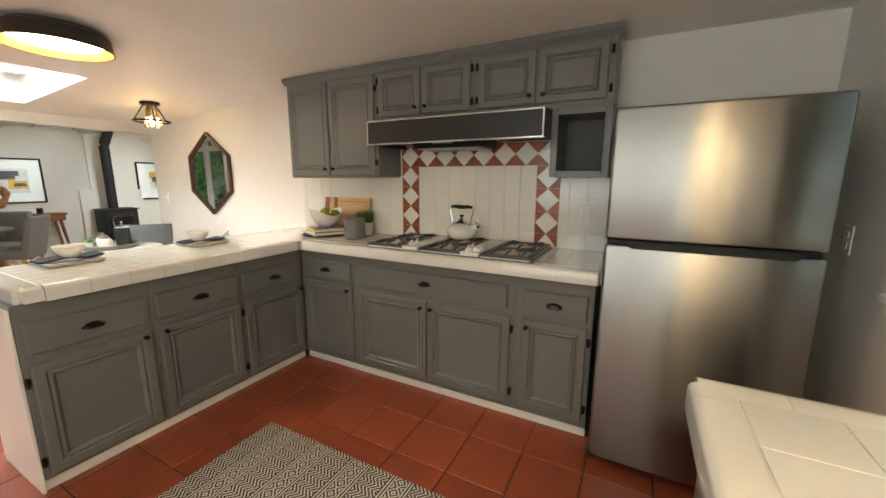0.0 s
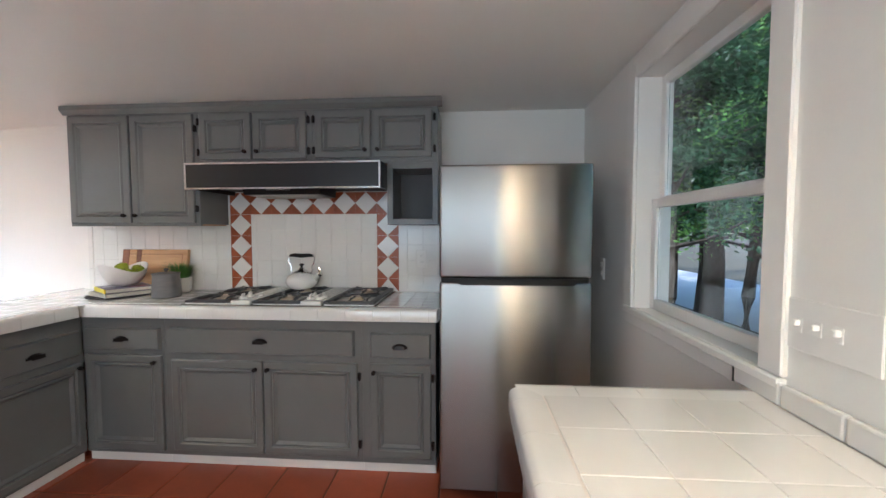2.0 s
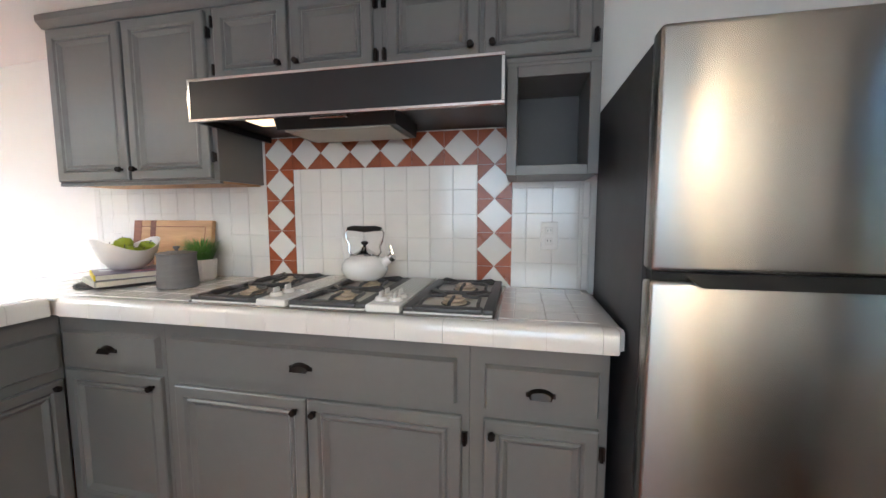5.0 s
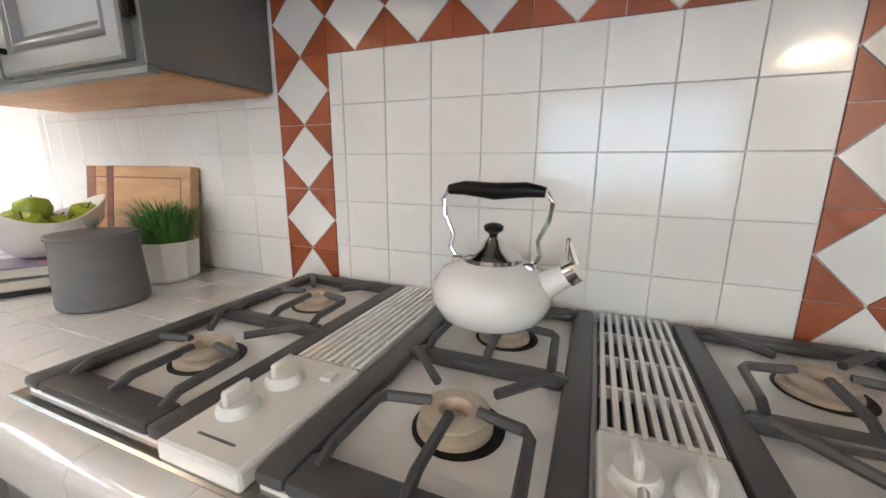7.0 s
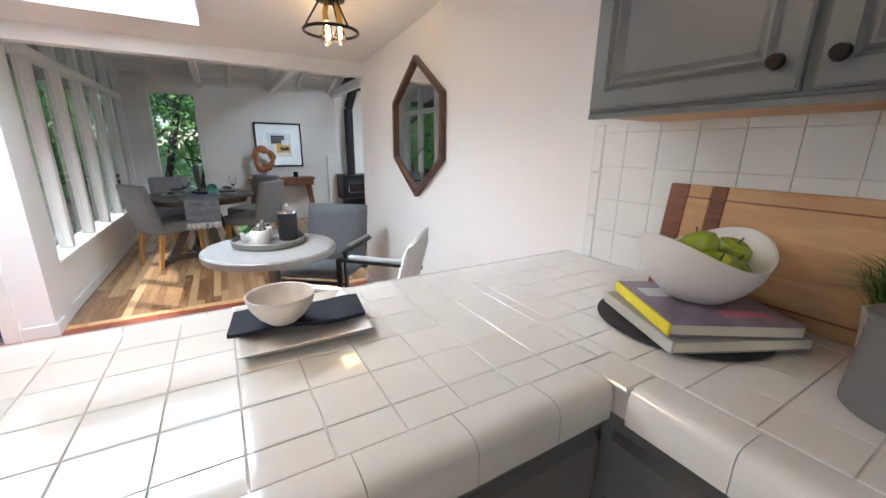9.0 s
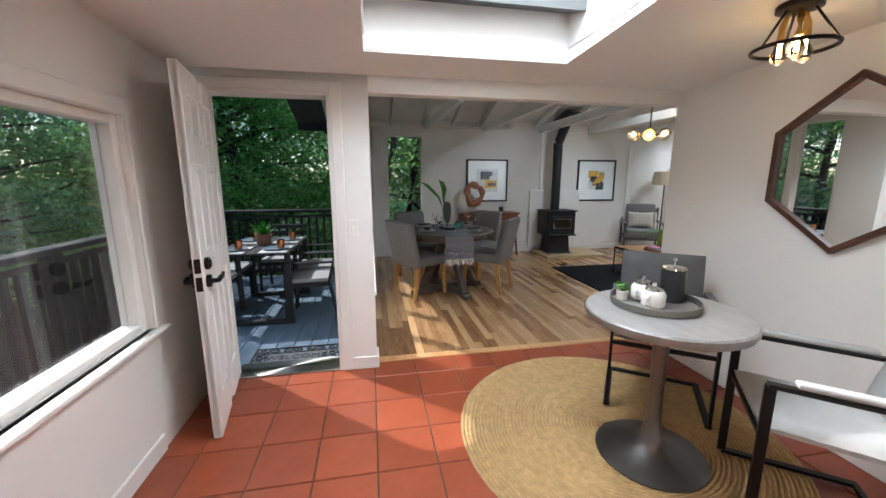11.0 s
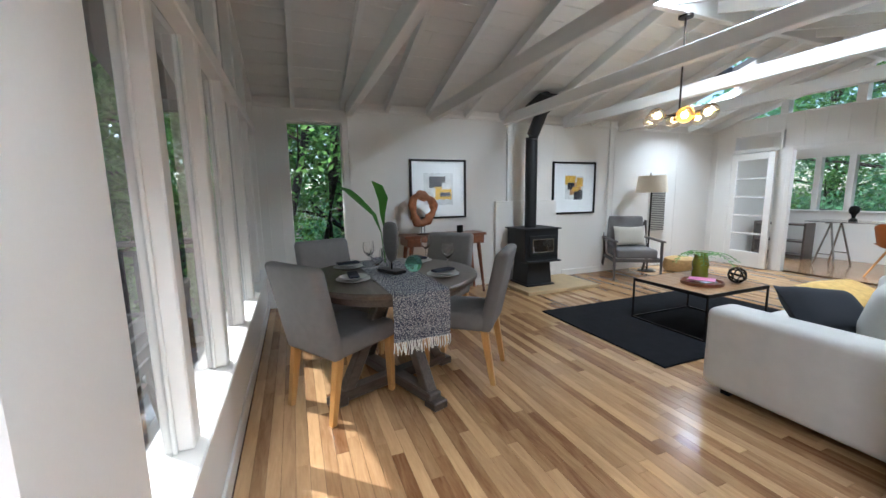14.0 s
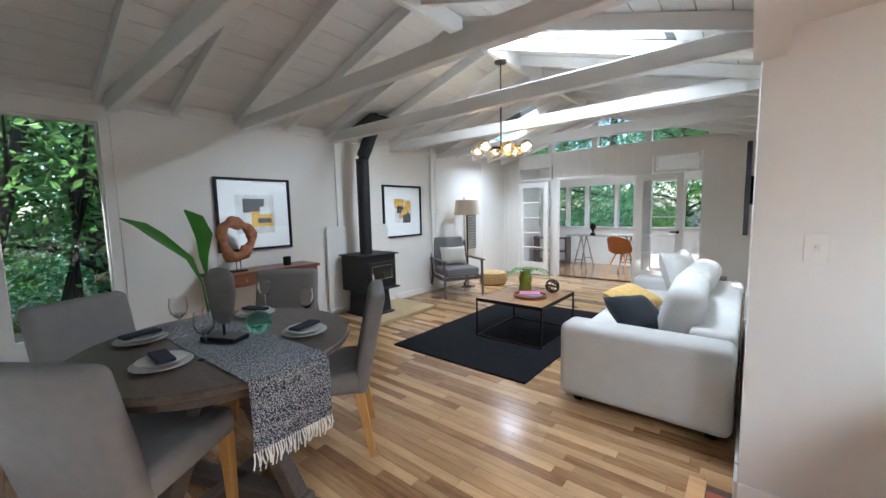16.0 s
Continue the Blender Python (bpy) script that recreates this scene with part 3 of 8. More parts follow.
fl = french_leaf("door_2", pose(-8.78, YA - 0.01, 0.01, 0, 0, -7), label="white french door leaf with four panes, closed")
fr = french_leaf("door_3", pose(-6.60, YA - 0.05, 0.01, 0, 0, -9), 0.68, label="white french door leaf with panes, swung open")
bm = bm_new()
for s in (-1, 1):
    tube(bm, [(0.62, 0.02 * s, 0.88), (0.62, 0.05 * s, 0.88)], 0.022, 12)
    tube(bm, [(0.62, 0.05 * s, 0.88), (0.52, 0.052 * s, 0.88)], 0.009, 8)
part("door_handle", bm, BLACKM, fr, "black lever handle", True)
for x0, x1 in ((-8.80, -8.10), (-6.38, -5.74)):
    t = thing("transom", pose(0, 0, 0), "white framed fixed light over a french door", "window", kind="structure")
    pane(t, (x0 + 0.04, x1 - 0.04, YA + 0.05, YA + 0.055, 1.88, 2.09))
    for b in ((x0, x0 + 0.04, 1.83, 2.12), (x1 - 0.04, x1, 1.83, 2.12), (x0 + 0.04, x1 - 0.04, 2.09, 2.12), (x0 + 0.04, x1 - 0.04, 1.83, 1.88)):
        pbox("window_frame", t, CREAM, (b[0], b[1], YA - 0.012, YB, b[2], b[3]), 0.003)
of = thing("opening_casing", pose(0, 0, 0), "white casing round the french door opening", "trim", kind="structure")
for b in ((-8.02, -7.96, 0, 1.86), (-6.66, -6.60, 0, 1.86), (-7.96, -6.66, 1.81, 1.86)):
    pbox("casing", of, CREAM, (b[0], b[1], YA - 0.018, YA, b[2], b[3]), 0.003)

# sunroom behind
SY = 9.35
structure("wall_sunroom", CREAM, "white sunroom walls under a band of windows", "wall", [
    (-9.3, -4.9, SY, SY + 0.1, 0, 0.86), (-9.3, -4.9, SY, SY + 0.1, 1.80, 2.3), (-9.4, -9.28, YB, SY, 0, 2.3), (-4.9, -4.78, YB, SY, 0, 2.3)])
# the slot from y 7.8 to 8.1 is added to let the fill lamp through
structure("ceiling_sunroom", WHITE, "flat white sunroom ceiling", "ceiling", [(-9.4, -8.2, YB + 0.3, SY + 0.1, 2.26, 2.34), (-6.0, -4.78, YB + 0.3, SY + 0.1, 2.26, 2.34), (-8.2, -6.0, YB + 0.3, 7.8, 2.26, 2.34), (-8.2, -6.0, 8.1, SY + 0.1, 2.26, 2.34)])
structure("floor_sunroom", FLOORWOOD, "oak strip wood floor", "floor", [(-9.3, -4.9, YN + 0.0, SY, -0.05, 0.0)])
sw = thing("window_5", pose(0, 0, 0), "white framed band of sunroom casement windows", "window", kind="structure")
SM = [-9.2, -8.55, -8.1, -7.45, -6.8, -6.2, -5.55, -4.95]
for x in SM:
    pbox("mullion", sw, CREAM, (x - 0.045, x + 0.045, SY - 0.01, SY + 0.1, 0.86, 1.80), 0.004)
for a, b in zip(SM, SM[1:]):
    pane(sw, (a + 0.045, b - 0.045, SY + 0.05, SY + 0.055, 0.86, 1.80))
pbox("window_sill", sw, CREAM, (-9.3, -4.9, SY - 0.05, SY, 0.83, 0.86), 0.004)

# trims
bt = thing("baseboard", pose(0, 0, 0), "white painted baseboards", "baseboard", kind="structure")
for b in ((-5.12, -2.72, 2.385, 2.40, 0, 0.09), (-5.135, -5.12, 2.40, 2.54, 0, 0.09), (XW, XW + 0.015, 0.17, 3.05, 0, 0.09), (XW, XW + 0.015, 4.18, YN, 0, 0.09), (XW, -8.8, YN - 0.015, YN, 0, 0.09), (-5.7, XE, YN - 0.015, YN, 0, 0.09), (XE - 0.015, XE, 2.56, YN, 0, 0.09),
          (-5.16, -5.145, -0.0, 0.185, 0, 0.09), (-5.3, -5.16, 0.17, 0.185, 0, 0.09), (-4.5, -3.04, -0.90, -0.885, 0, 0.09), (XW, -5.3, YS - 0.02, YS - 0.005, 0, 0.09)):
    pbox("board", bt, CREAM, b, 0.004)
wb = thing("trim_west", pose(0, 0, 0), "white vertical board joints and pilaster strips", "trim", kind="structure")
for y, wdt in ((0.23, 0.008), (0.36, 0.008), (1.12, 0.006), (5.0, 0.05), (5.12, 0.012), (6.5, 0.02)):
    pbox("batten", wb, CREAM, (XW, XW + (0.03 if wdt > 0.03 else 0.008), y, y + wdt, 0.09, 2.3), 0.002)
pbox("heat_panel", wb, CREAM, (XW + 0.005, XW + 0.03, 3.21, 3.95, 1.14, 2.18), 0.004)
pbox("heat_panel", wb, CREAM, (XW + 0.03, XW + 0.055, 3.02, 4.02, 0.09, 1.14), 0.004)
pbox("eave_trim", wb, CREAM, (XW, XW + 0.02, 0.17, YN, 2.19, 2.23), 0.004)
bm = bm_new()
box(bm, -5.30, -5.23, 0.17, 2.46, -0.01, 0.006, 0.003)
solid("threshold_strip", bm, PLYBOTTOM, "pale oak strip between wood and tile", "trim", "structure")


def switch(m, label="white wall light switch", toggles=1, outlet=False):
    w = 0.035 + 0.045 * (toggles - 1)
    s = thing("wall_outlet" if outlet else "light_switch", m, label, "outlet" if outlet else "switch")
    pbox("plate", s, CREAM, (-w, w, 0, 0.006, -0.058, 0.058), 0.002)
    for i in range(toggles):
        c = (i - (toggles - 1) / 2) * 0.046
        if outlet:
            for z in (-0.022, 0.022):
                pbox("socket", s, CREAM, (c - 0.015, c + 0.015, 0.006, 0.009, z - 0.014, z + 0.014), 0.003)
                for dx in (-0.006, 0.006):
                    pbox("slot", s, BLACKM, (c + dx - 0.001, c + dx + 0.001, 0.0088, 0.0094, z - 0.003, z + 0.006), 0.0)
        else:
            pbox("surround", s, CREAM, (c - 0.009, c + 0.009, 0.006, 0.008, -0.016, 0.016), 0.001)
            pbox("toggle", s, CREAM, (c - 0.005, c + 0.005, 0.006, 0.02, -0.002, 0.012), 0.002)
    return s


switch(pose(-5.16, 0.038, 1.015, 0, 0, -90))
switch(pose(-4.93, 2.40, 1.13, 0, 0, 180))
switch(pose(-0.26, 2.388, 1.145, 0, 0, 180), "white double wall outlet over the worktop", 1, True)
switch(pose(0.80, 0.725, 1.12, 0, 0, 90), "white wall plate with two switches and an outlet", 3)
switch(pose(0.80, 2.03, 1.12, 0, 0, 90), "white wall outlet beside the fridge", 1, True)

# ---- outside ----
structure("ground", mat("forest_floor", (0.07, 0.06, 0.035), 0.95, vary=0.4, scale=1.5, fine=20, bump=0.6), "leaf-strewn forest ground", "ground", [(-300, 300, -300, 300, -1.6, -1.2)])
deck = thing("deck", pose(0, 0, 0), "blue-grey stained board deck", "deck", kind="structure")
for i in range(15):
    y = -1.95 + 0.142 * i
    if y > 0.0:
        break
    xe = -5.37 if y > -1.04 else -2.0
    pbox("board", deck, DECKWOOD, (-8.40, xe, y, y + 0.136, -0.11, -0.075), 0.004)
pbox("joist", deck, RAILWOOD, (-8.4, -2.0, -1.95, 0.0, -0.35, -0.13), 0.0)
rail = thing("deck_railing", pose(0, 0, 0), "dark painted wooden deck railing", "railing", kind="structure")
for b in ((-8.33, -2.0, -1.95, -1.83, 0.87, 0.91), (-8.37, -8.25, -1.95, 0.1, 0.87, 0.91)):
    pbox("top_rail", rail, RAILWOOD, b, 0.006)
for b in ((-8.33, -2.0, -1.91, -1.87, 0.0, 0.06), (-8.33, -8.29, -1.9, 0.1, 0.0, 0.06), (-8.33, -2.0, -1.91, -1.87, 0.79, 0.83), (-8.33, -8.29, -1.9, 0.1, 0.79, 0.83)):
    pbox("rail", rail, RAILWOOD, b, 0.004)
for x in (-8.31, -6.9, -5.4, -3.9, -2.4):
    pbox("post", rail, RAILWOOD, (x - 0.045, x + 0.045, -1.935, -1.845, -0.1, 0.88), 0.005)
pbox("post", rail, RAILWOOD, (-8.355, -8.265, 0.0, 0.09, -0.1, 0.88), 0.005)
bm = bm_new()
box(bm, -0.017, 0.017, -0.017, 0.017, 0.04, 0.80)
bal = done(bm, "baluster", RAILWOOD)
for i in range(58):
    o = new("baluster", bal)
    o.parent, o.location = rail, (-8.2 + 0.105 * i, -1.89, 0)
for i in range(17):
    o = new("baluster", bal)
    o.parent, o.location = rail, (-8.31, -1.78 + 0.105 * i, 0)

random.seed(11)


def leaf_cloud(name, clumps, per, size, spread):
    """Many small pointed leaves in loose clumps."""
    verts, faces = [], []
    for cx, cy, cz, cr in clumps:
        for _ in range(per):
            d = Vector((random.gauss(0, 1), random.gauss(0, 1), random.gauss(0, 0.7)))
            d = d.normalized() * cr * random.random() ** 0.5
            c = Vector((cx, cy, cz)) + d
            a = Vector((random.gauss(0, 1), random.gauss(0, 1), random.gauss(-0.3, 0.6))).normalized()
            b = a.cross(Vector((random.gauss(0, 1), random.gauss(0, 1), random.gauss(0, 1)))).normalized()
            s = size * random.uniform(0.6, 1.4)
            n = a.cross(b) * s * 0.12
            k = len(verts)
            verts += [c - a * s, c + b * s * 0.42 + n, c + a * s, c - b * s * 0.42 + n]
            faces.append((k, k + 1, k + 2, k + 3))
    me = bpy.data.meshes.new(name)
    me.from_pydata([tuple(v) for v in verts], [], faces)
    return me


def leaf_mat(name, color):
    m = bpy.data.materials.new(name)
    m.use_nodes = True
    nt = m.node_tree
    bs = nt.nodes["Principled BSDF"]
    bs.inputs["Roughness"].default_value = 0.45
    geo = nt.nodes.new("ShaderNodeNewGeometry")
    mr = nt.nodes.new("ShaderNodeMapRange")
    mr.inputs[3].default_value, mr.inputs[4].default_value = 0.55, 1.5
    nt.links.new(geo.outputs["Random Per Island"], mr.inputs[0])
    vm = nt.nodes.new("ShaderNodeVectorMath")
    vm.operation = "SCALE"
    vm.inputs[0].default_value = color
    nt.links.new(mr.outputs[0], vm.inputs["Scale"])
    nt.links.new(vm.outputs[0], bs.inputs["Base Color"])
    tr = nt.nodes.new("ShaderNodeBsdfTranslucent")
    nt.links.new(vm.outputs[0], tr.inputs[0])
    mx = nt.nodes.new("ShaderNodeMixShader")
    mx.inputs[0].default_value = 0.64
    nt.links.new(bs.outputs[0], mx.inputs[1])
    nt.links.new(tr.outputs[0], mx.inputs[2])
    nt.links.new(mx.outputs[0], nt.nodes["Material Output"].inputs[0])
    return m


LEAVES = leaf_mat("bay_leaves", (0.22, 0.43, 0.12))
# bluer DEEP and much darker SHADE: leaf copies with shade put into the colour
DEEP = leaf_mat("deep_shade_leaves", (0.16, 0.36, 0.18))
SHADE = leaf_mat("shade_tinted_leaves", (0.045, 0.115, 0.055))


def tree_meshes(seed, h, spread, lowest, leafmat, size, per):
    random.seed(seed)
    bm = bm_new()
    top = h * 0.8
    pts = [(0.12 * math.sin(i * 0.9 + seed), 0.12 * math.cos(i * 1.3 + seed), i * top / 6) for i in range(7)]
    tube(bm, pts, 0.1, 8, radii=[0.17 * (1 - i / 8.5) for i in range(7)])
    clumps = []
    for i in range(26):
        z = lowest + (h - lowest) * (i / 25)
        a = i * 2.4 + random.uniform(-0.5, 0.5)
        r = spread * (1.05 - 0.7 * (z - lowest) / (h - lowest)) * random.uniform(0.55, 1.1)
        e = Vector((r * math.cos(a), r * math.sin(a), z + random.uniform(0, 0.5)))
        tube(bm, [(0, 0, min(z, top) * 0.92), (e.x * 0.5, e.y * 0.5, z * 0.97 + 0.1), tuple(e)], 0.03, 5, radii=[0.055, 0.035, 0.012])
        clumps += [(e.x, e.y, e.z, 0.75), (e.x * 0.6 + random.uniform(-0.3, 0.3), e.y * 0.6, e.z + 0.15, 0.7)]
    trunk = done(bm, "trunk", BARK, True)
    crown = leaf_cloud("crown", clumps, per, size, 1)
    crown.materials.append(leafmat)
    return trunk, crown


kinds = [tree_meshes(5, 7.5, 2.2, 0.6, LEAVES, 0.055, 380), tree_meshes(8, 9.5, 2.6, 0.6, DEEP, 0.055, 420), tree_meshes(13, 6.0, 2.0, 0.2, LEAVES, 0.05, 380)]
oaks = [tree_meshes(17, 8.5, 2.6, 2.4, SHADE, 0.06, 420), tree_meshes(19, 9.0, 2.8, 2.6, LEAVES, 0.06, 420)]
random.seed(21)
spots = []
for i in range(13):
    spots.append((-13.5 + i * 1.75 + random.uniform(-0.5, 0.5), -7.2 + random.uniform(-1.2, 0.9)))
for i in range(5):
    spots.append((-13.6 + random.uniform(-0.8, 0.6), -5.0 + 2.2 * i))
for i in range(5):
    spots.append((-10.5 + 1.9 * i, 13.6 + random.uniform(-0.8, 0.8)))
# last spot (-11.6, -3.2) is an added tree that blocks sun from the living floor
spots += [(5.4, 2.8), (6.4, 5.0), (5.8, 0.4), (-11.9, -2.8), (-12.2, 1.4), (8.4, 8.2), (7.0, 6.6), (6.6, 9.0), (9.6, 10.4), (7.8, 4.2), (9.4, 6.2), (8.2, 1.6), (9.0, 3.0), (5.6, 11.4), (7.2, 12.0), (4.4, 8.4), (3.2, 9.8), (4.8, 14.2), (8.6, 14.0), (2.2, 12.6), (10.5, 7.6), (-11.6, -3.2)]
for i, (x, y) in enumerate(spots):
    k = kinds[i % 3] if y > -4 else kinds[(i * 2) % 3]
    if x > 1:
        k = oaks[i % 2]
    t = thing("tree", pose(x, y, -1.25, 0, 0, random.uniform(0, 360)), "leafy green tree beside the house", "tree", "trees round the house")
    s = random.uniform(0.85, 1.15)
    t.scale = (s, s, s)
    o = new("trunk", k[0])
    o.parent = t
    o = new("crown", k[1])
    o.parent = t
for pts, r0 in (([(3.5, 3.78, -1.3), (3.46, 3.80, 1.0), (3.5, 3.76, 3.2), (3.55, 3.8, 6.0)], 0.13), ([(6.0, 9.5, -1.3), (6.05, 9.5, 0.6), (5.9, 9.6, 3.0), (5.8, 9.7, 6.0)], 0.22), ([(-10.9, 0.95, -1.3), (-10.85, 0.95, 0.4), (-10.8, 1.1, 1.6), (-10.9, 1.35, 3.6)], 0.1), ([(-11.2, 0.3, -1.3), (-11.1, 0.35, 0.6), (-11.0, 0.6, 1.6), (-10.9, 0.9, 3.0)], 0.07)):
    t = thing("tree", pose(*pts[0]), "rough grey-brown tree standing close to the house", "tree", "trees round the house")
    base = Vector(pts[0])
    pts = [Vector(p) - base for p in pts]
    bm = bm_new()
    tube(bm, pts, r0, 10, radii=[r0 * 1.25, r0, r0 * 0.9, r0 * 0.75])
    for k in range(6):
        p = pts[2].lerp(pts[3], k / 6)
        d = Vector((math.cos(k * 2.1), math.sin(k * 2.1), 0.5))
        tube(bm, [p, p + d * 0.5, p + d * 1.1 + Vector((0, 0, 0.2))], r0, 5, radii=[r0 * 0.35, r0 * 0.22, r0 * 0.08])
    part("trunk", bm, BARK, t, smooth=True)
    random.seed(int(r0 * 100))
    me = leaf_cloud("crown", [(*(pts[3] + Vector((random.uniform(-0.9, 0.9), random.uniform(-0.9, 0.9), random.uniform(-1.2, 0.6)))), 0.6) for _ in range(7)], 120, 0.05, 1)
    me.materials.append(LEAVES)
    new("crown", me).parent = t
structure("road", mat("pale_dusty_road", (0.42, 0.42, 0.42), 0.9, vary=0.2, scale=0.6, fine=12, bump=0.3), "pale sunlit lane beyond the kitchen garden", "road", [(7.2, 13.5, -40, 60, -1.2, -1.185)])
random.seed(31)
far = []
for i in range(420):
    a = random.uniform(0, 2 * math.pi)
    r = random.uniform(13, 22)
    c = (-3.5 + r * math.cos(a) * 1.1, 2 + r * math.sin(a), random.uniform(-1.0, 9.5), random.uniform(1.2, 2.4))
    if c[0] < 3 or c[1] < 3 or c[2] > 3.4:
        far.append(c)
me = leaf_cloud("far_woods", far, 230, 0.15, 1)
me.materials.append(DEEP)
tagged(new("far_woods", me), "dense dim forest behind the trees", "woods", kind="stuff")

# ---- kitchen ----


def raised_door(name, parent, w, h, m, knob=None, hinge=None, drawer=False):
    """A framed cabinet front in local x-z, facing -y."""
    d = part(name, bm_front(w, h, drawer), GREY, parent, m=m)
    if knob:
        bm = bm_new()
        kx, kz = knob
        if drawer:
            n = 10
            pr = []
            for j in range(n + 1):
                a = math.pi * j / n
                pr.append((kx - 0.038 * math.cos(a), kz - 0.006 + 0.021 * math.sin(a)))
            v0 = [bm.verts.new((x, -0.02, z)) for x, z in pr]
            v1 = [bm.verts.new((kx + (x - kx) * 0.85, -0.036, kz - 0.008 + (z - kz + 0.008) * 0.7)) for x, z in pr]
            v2 = [bm.verts.new((kx + (x - kx) * 0.8, -0.042, kz - 0.012)) for x, z in pr]
            for j in range(n):
                bm.faces.new((v0[j], v0[j + 1], v1[j + 1], v1[j]))
                bm.faces.new((v1[j], v1[j + 1], v2[j + 1], v2[j]))
            box(bm, kx - 0.042, kx + 0.042, -0.023, -0.019, kz - 0.012, kz + 0.002)
            part("cup_pull", bm, BRONZE, d, "dark bronze cup pull", True)
        else:
            tube(bm, [(kx, -0.018, kz), (kx, -0.03, kz), (kx, -0.034, kz), (kx, -0.045, kz)], 0.006, 12, radii=[0.006, 0.006, 0.013, 0.011])
            part("knob", bm, BRONZE, d, "dark bronze knob", True)
    if hinge is not None:
        for hz in (h * 0.1 + 0.02, h * 0.9 - 0.02):
            bm = bm_new()
            tube(bm, [(hinge, -0.012, hz - 0.022), (hinge, -0.012, hz + 0.022)], 0.006, 8)
            box(bm, hinge - 0.009, hinge + 0.009, -0.012, -0.001, hz - 0.018, hz + 0.018)
            part("hinge", bm, BRONZE, d, "dark exposed hinge")
    return d


def bm_front(w, h, drawer):
    bm = bm_new()
    if drawer:
        vs = box(bm, 0, w, -0.019, 0, 0, h)
        for v in vs:
            if v.co.y < -0.01:
                v.co.x += 0.008 * (1 if v.co.x < w / 2 else -1)
                v.co.z += 0.008 * (1 if v.co.z < h / 2 else -1)
        return bm
    f = min(0.05, w * 0.16)
    rings = [(0, 0.0), (0.0, -0.015), (0.005, -0.019), (f - 0.012, -0.019), (f - 0.004, -0.010), (f + 0.003, -0.017), (f + 0.008, -0.017), (f + 0.022, -0.004)]
    loops = []
    for o, y in rings:
        loops.append([bm.verts.new(p) for p in ((o, y, o), (w - o, y, o), (w - o, y, h - o), (o, y, h - o))])
    for a, b in zip(loops, loops[1:]):
        for k in range(4):
            bm.faces.new((a[k], a[(k + 1) % 4], b[(k + 1) % 4], b[k]))
    bm.faces.new(loops[-1])
    bm.faces.new(loops[0][::-1])
    return bm


def base_unit(m, w, depth, fronts, label, toe=True):
    """A base cabinet: local x along the front, front face at y=0, body behind (+y)."""
    c = thing("base_cabinet", m, label, "cabinet", "base cabinets")
    pbox("body", c, GREY, (0, w, 0, depth, 0.06, 0.853), 0.002)
    pbox("toe_board", c, CREAM, (0, w, 0.02, depth, 0.0, 0.06), 0.002, label="white painted toe board")
    for kind, x0, x1, z0, z1, knob, hinge in fronts:
        raised_door(kind, c, x1 - x0, z1 - z0, pose(x0, 0, z0), (knob[0] - x0, knob[1] - z0), None if hinge is None else hinge - x0, kind == "drawer")
    return c


FY = 1.86
# stove run
X0 = -2.15
base_unit(pose(X0, FY, 0), 0.50, 0.53, [("drawer", 0.03, 0.48, 0.665, 0.79, (0.255, 0.73), None), ("door", 0.03, 0.485, 0.085, 0.635, (0.455, 0.60), None)], "grey painted base cabinet in the corner")
base_unit(pose(-1.65, FY, 0), 1.13, 0.53, [("drawer", 0.035, 1.09, 0.65, 0.795, (0.565, 0.73), None), ("door", 0.045, 0.572, 0.095, 0.615, (0.54, 0.575), None), ("door", 0.58, 1.105, 0.095, 0.615, (0.61, 0.575), 1.115)], "grey painted double base cabinet under the cooktop")
base_unit(pose(-0.52, FY, 0), 0.40, 0.53, [("drawer", 0.045, 0.375, 0.645, 0.785, (0.21, 0.715), None), ("door", 0.045, 0.375, 0.10, 0.615, (0.07, 0.575), 0.385)], "grey painted narrow base cabinet beside the fridge")
# peninsula run: front faces +x
PX = -2.15
for y0, w, lab in ((0.40, 0.475, "grey painted base cabinet at the peninsula's end"), (0.875, 0.485, "grey painted base cabinet in the peninsula"), (1.36, 0.50, "grey painted base cabinet near the corner")):
    base_unit(pose(PX, y0, 0, 0, 0, 90), w, 0.46, [("drawer", 0.02, w - 0.02, 0.63, 0.775, (w / 2, 0.70), None), ("door", 0.02, w - 0.015, 0.08, 0.59, ((w - 0.05) if y0 != 0.875 else 0.045, 0.565), 0.005 if y0 != 0.875 else None)], lab)
# blind corner and back panel of the peninsula
bm = bm_new()
box(bm, -2.66, -2.61, 0.40, 2.38, 0, 0.835, 0.002)
box(bm, -2.61, -2.155, 0.385, 0.398, 0, 0.835, 0.002)
solid("peninsula_panel", bm, WHITE, "white painted panel closing the peninsula", "panel")
# east counter cabinets
for i in range(4):
    w = 0.58
    base_unit(pose(0.215, 0.865 - i * w, 0, 0, 0, -90), w, 0.56, [("drawer", 0.03, w - 0.03, 0.645, 0.785, (w / 2, 0.715), None), ("door", 0.03, w - 0.03, 0.1, 0.615, (0.07, 0.575), None)], "grey painted base cabinet under the window-side worktop")

# upper cabinets
UY, UB = 2.11, 1.365


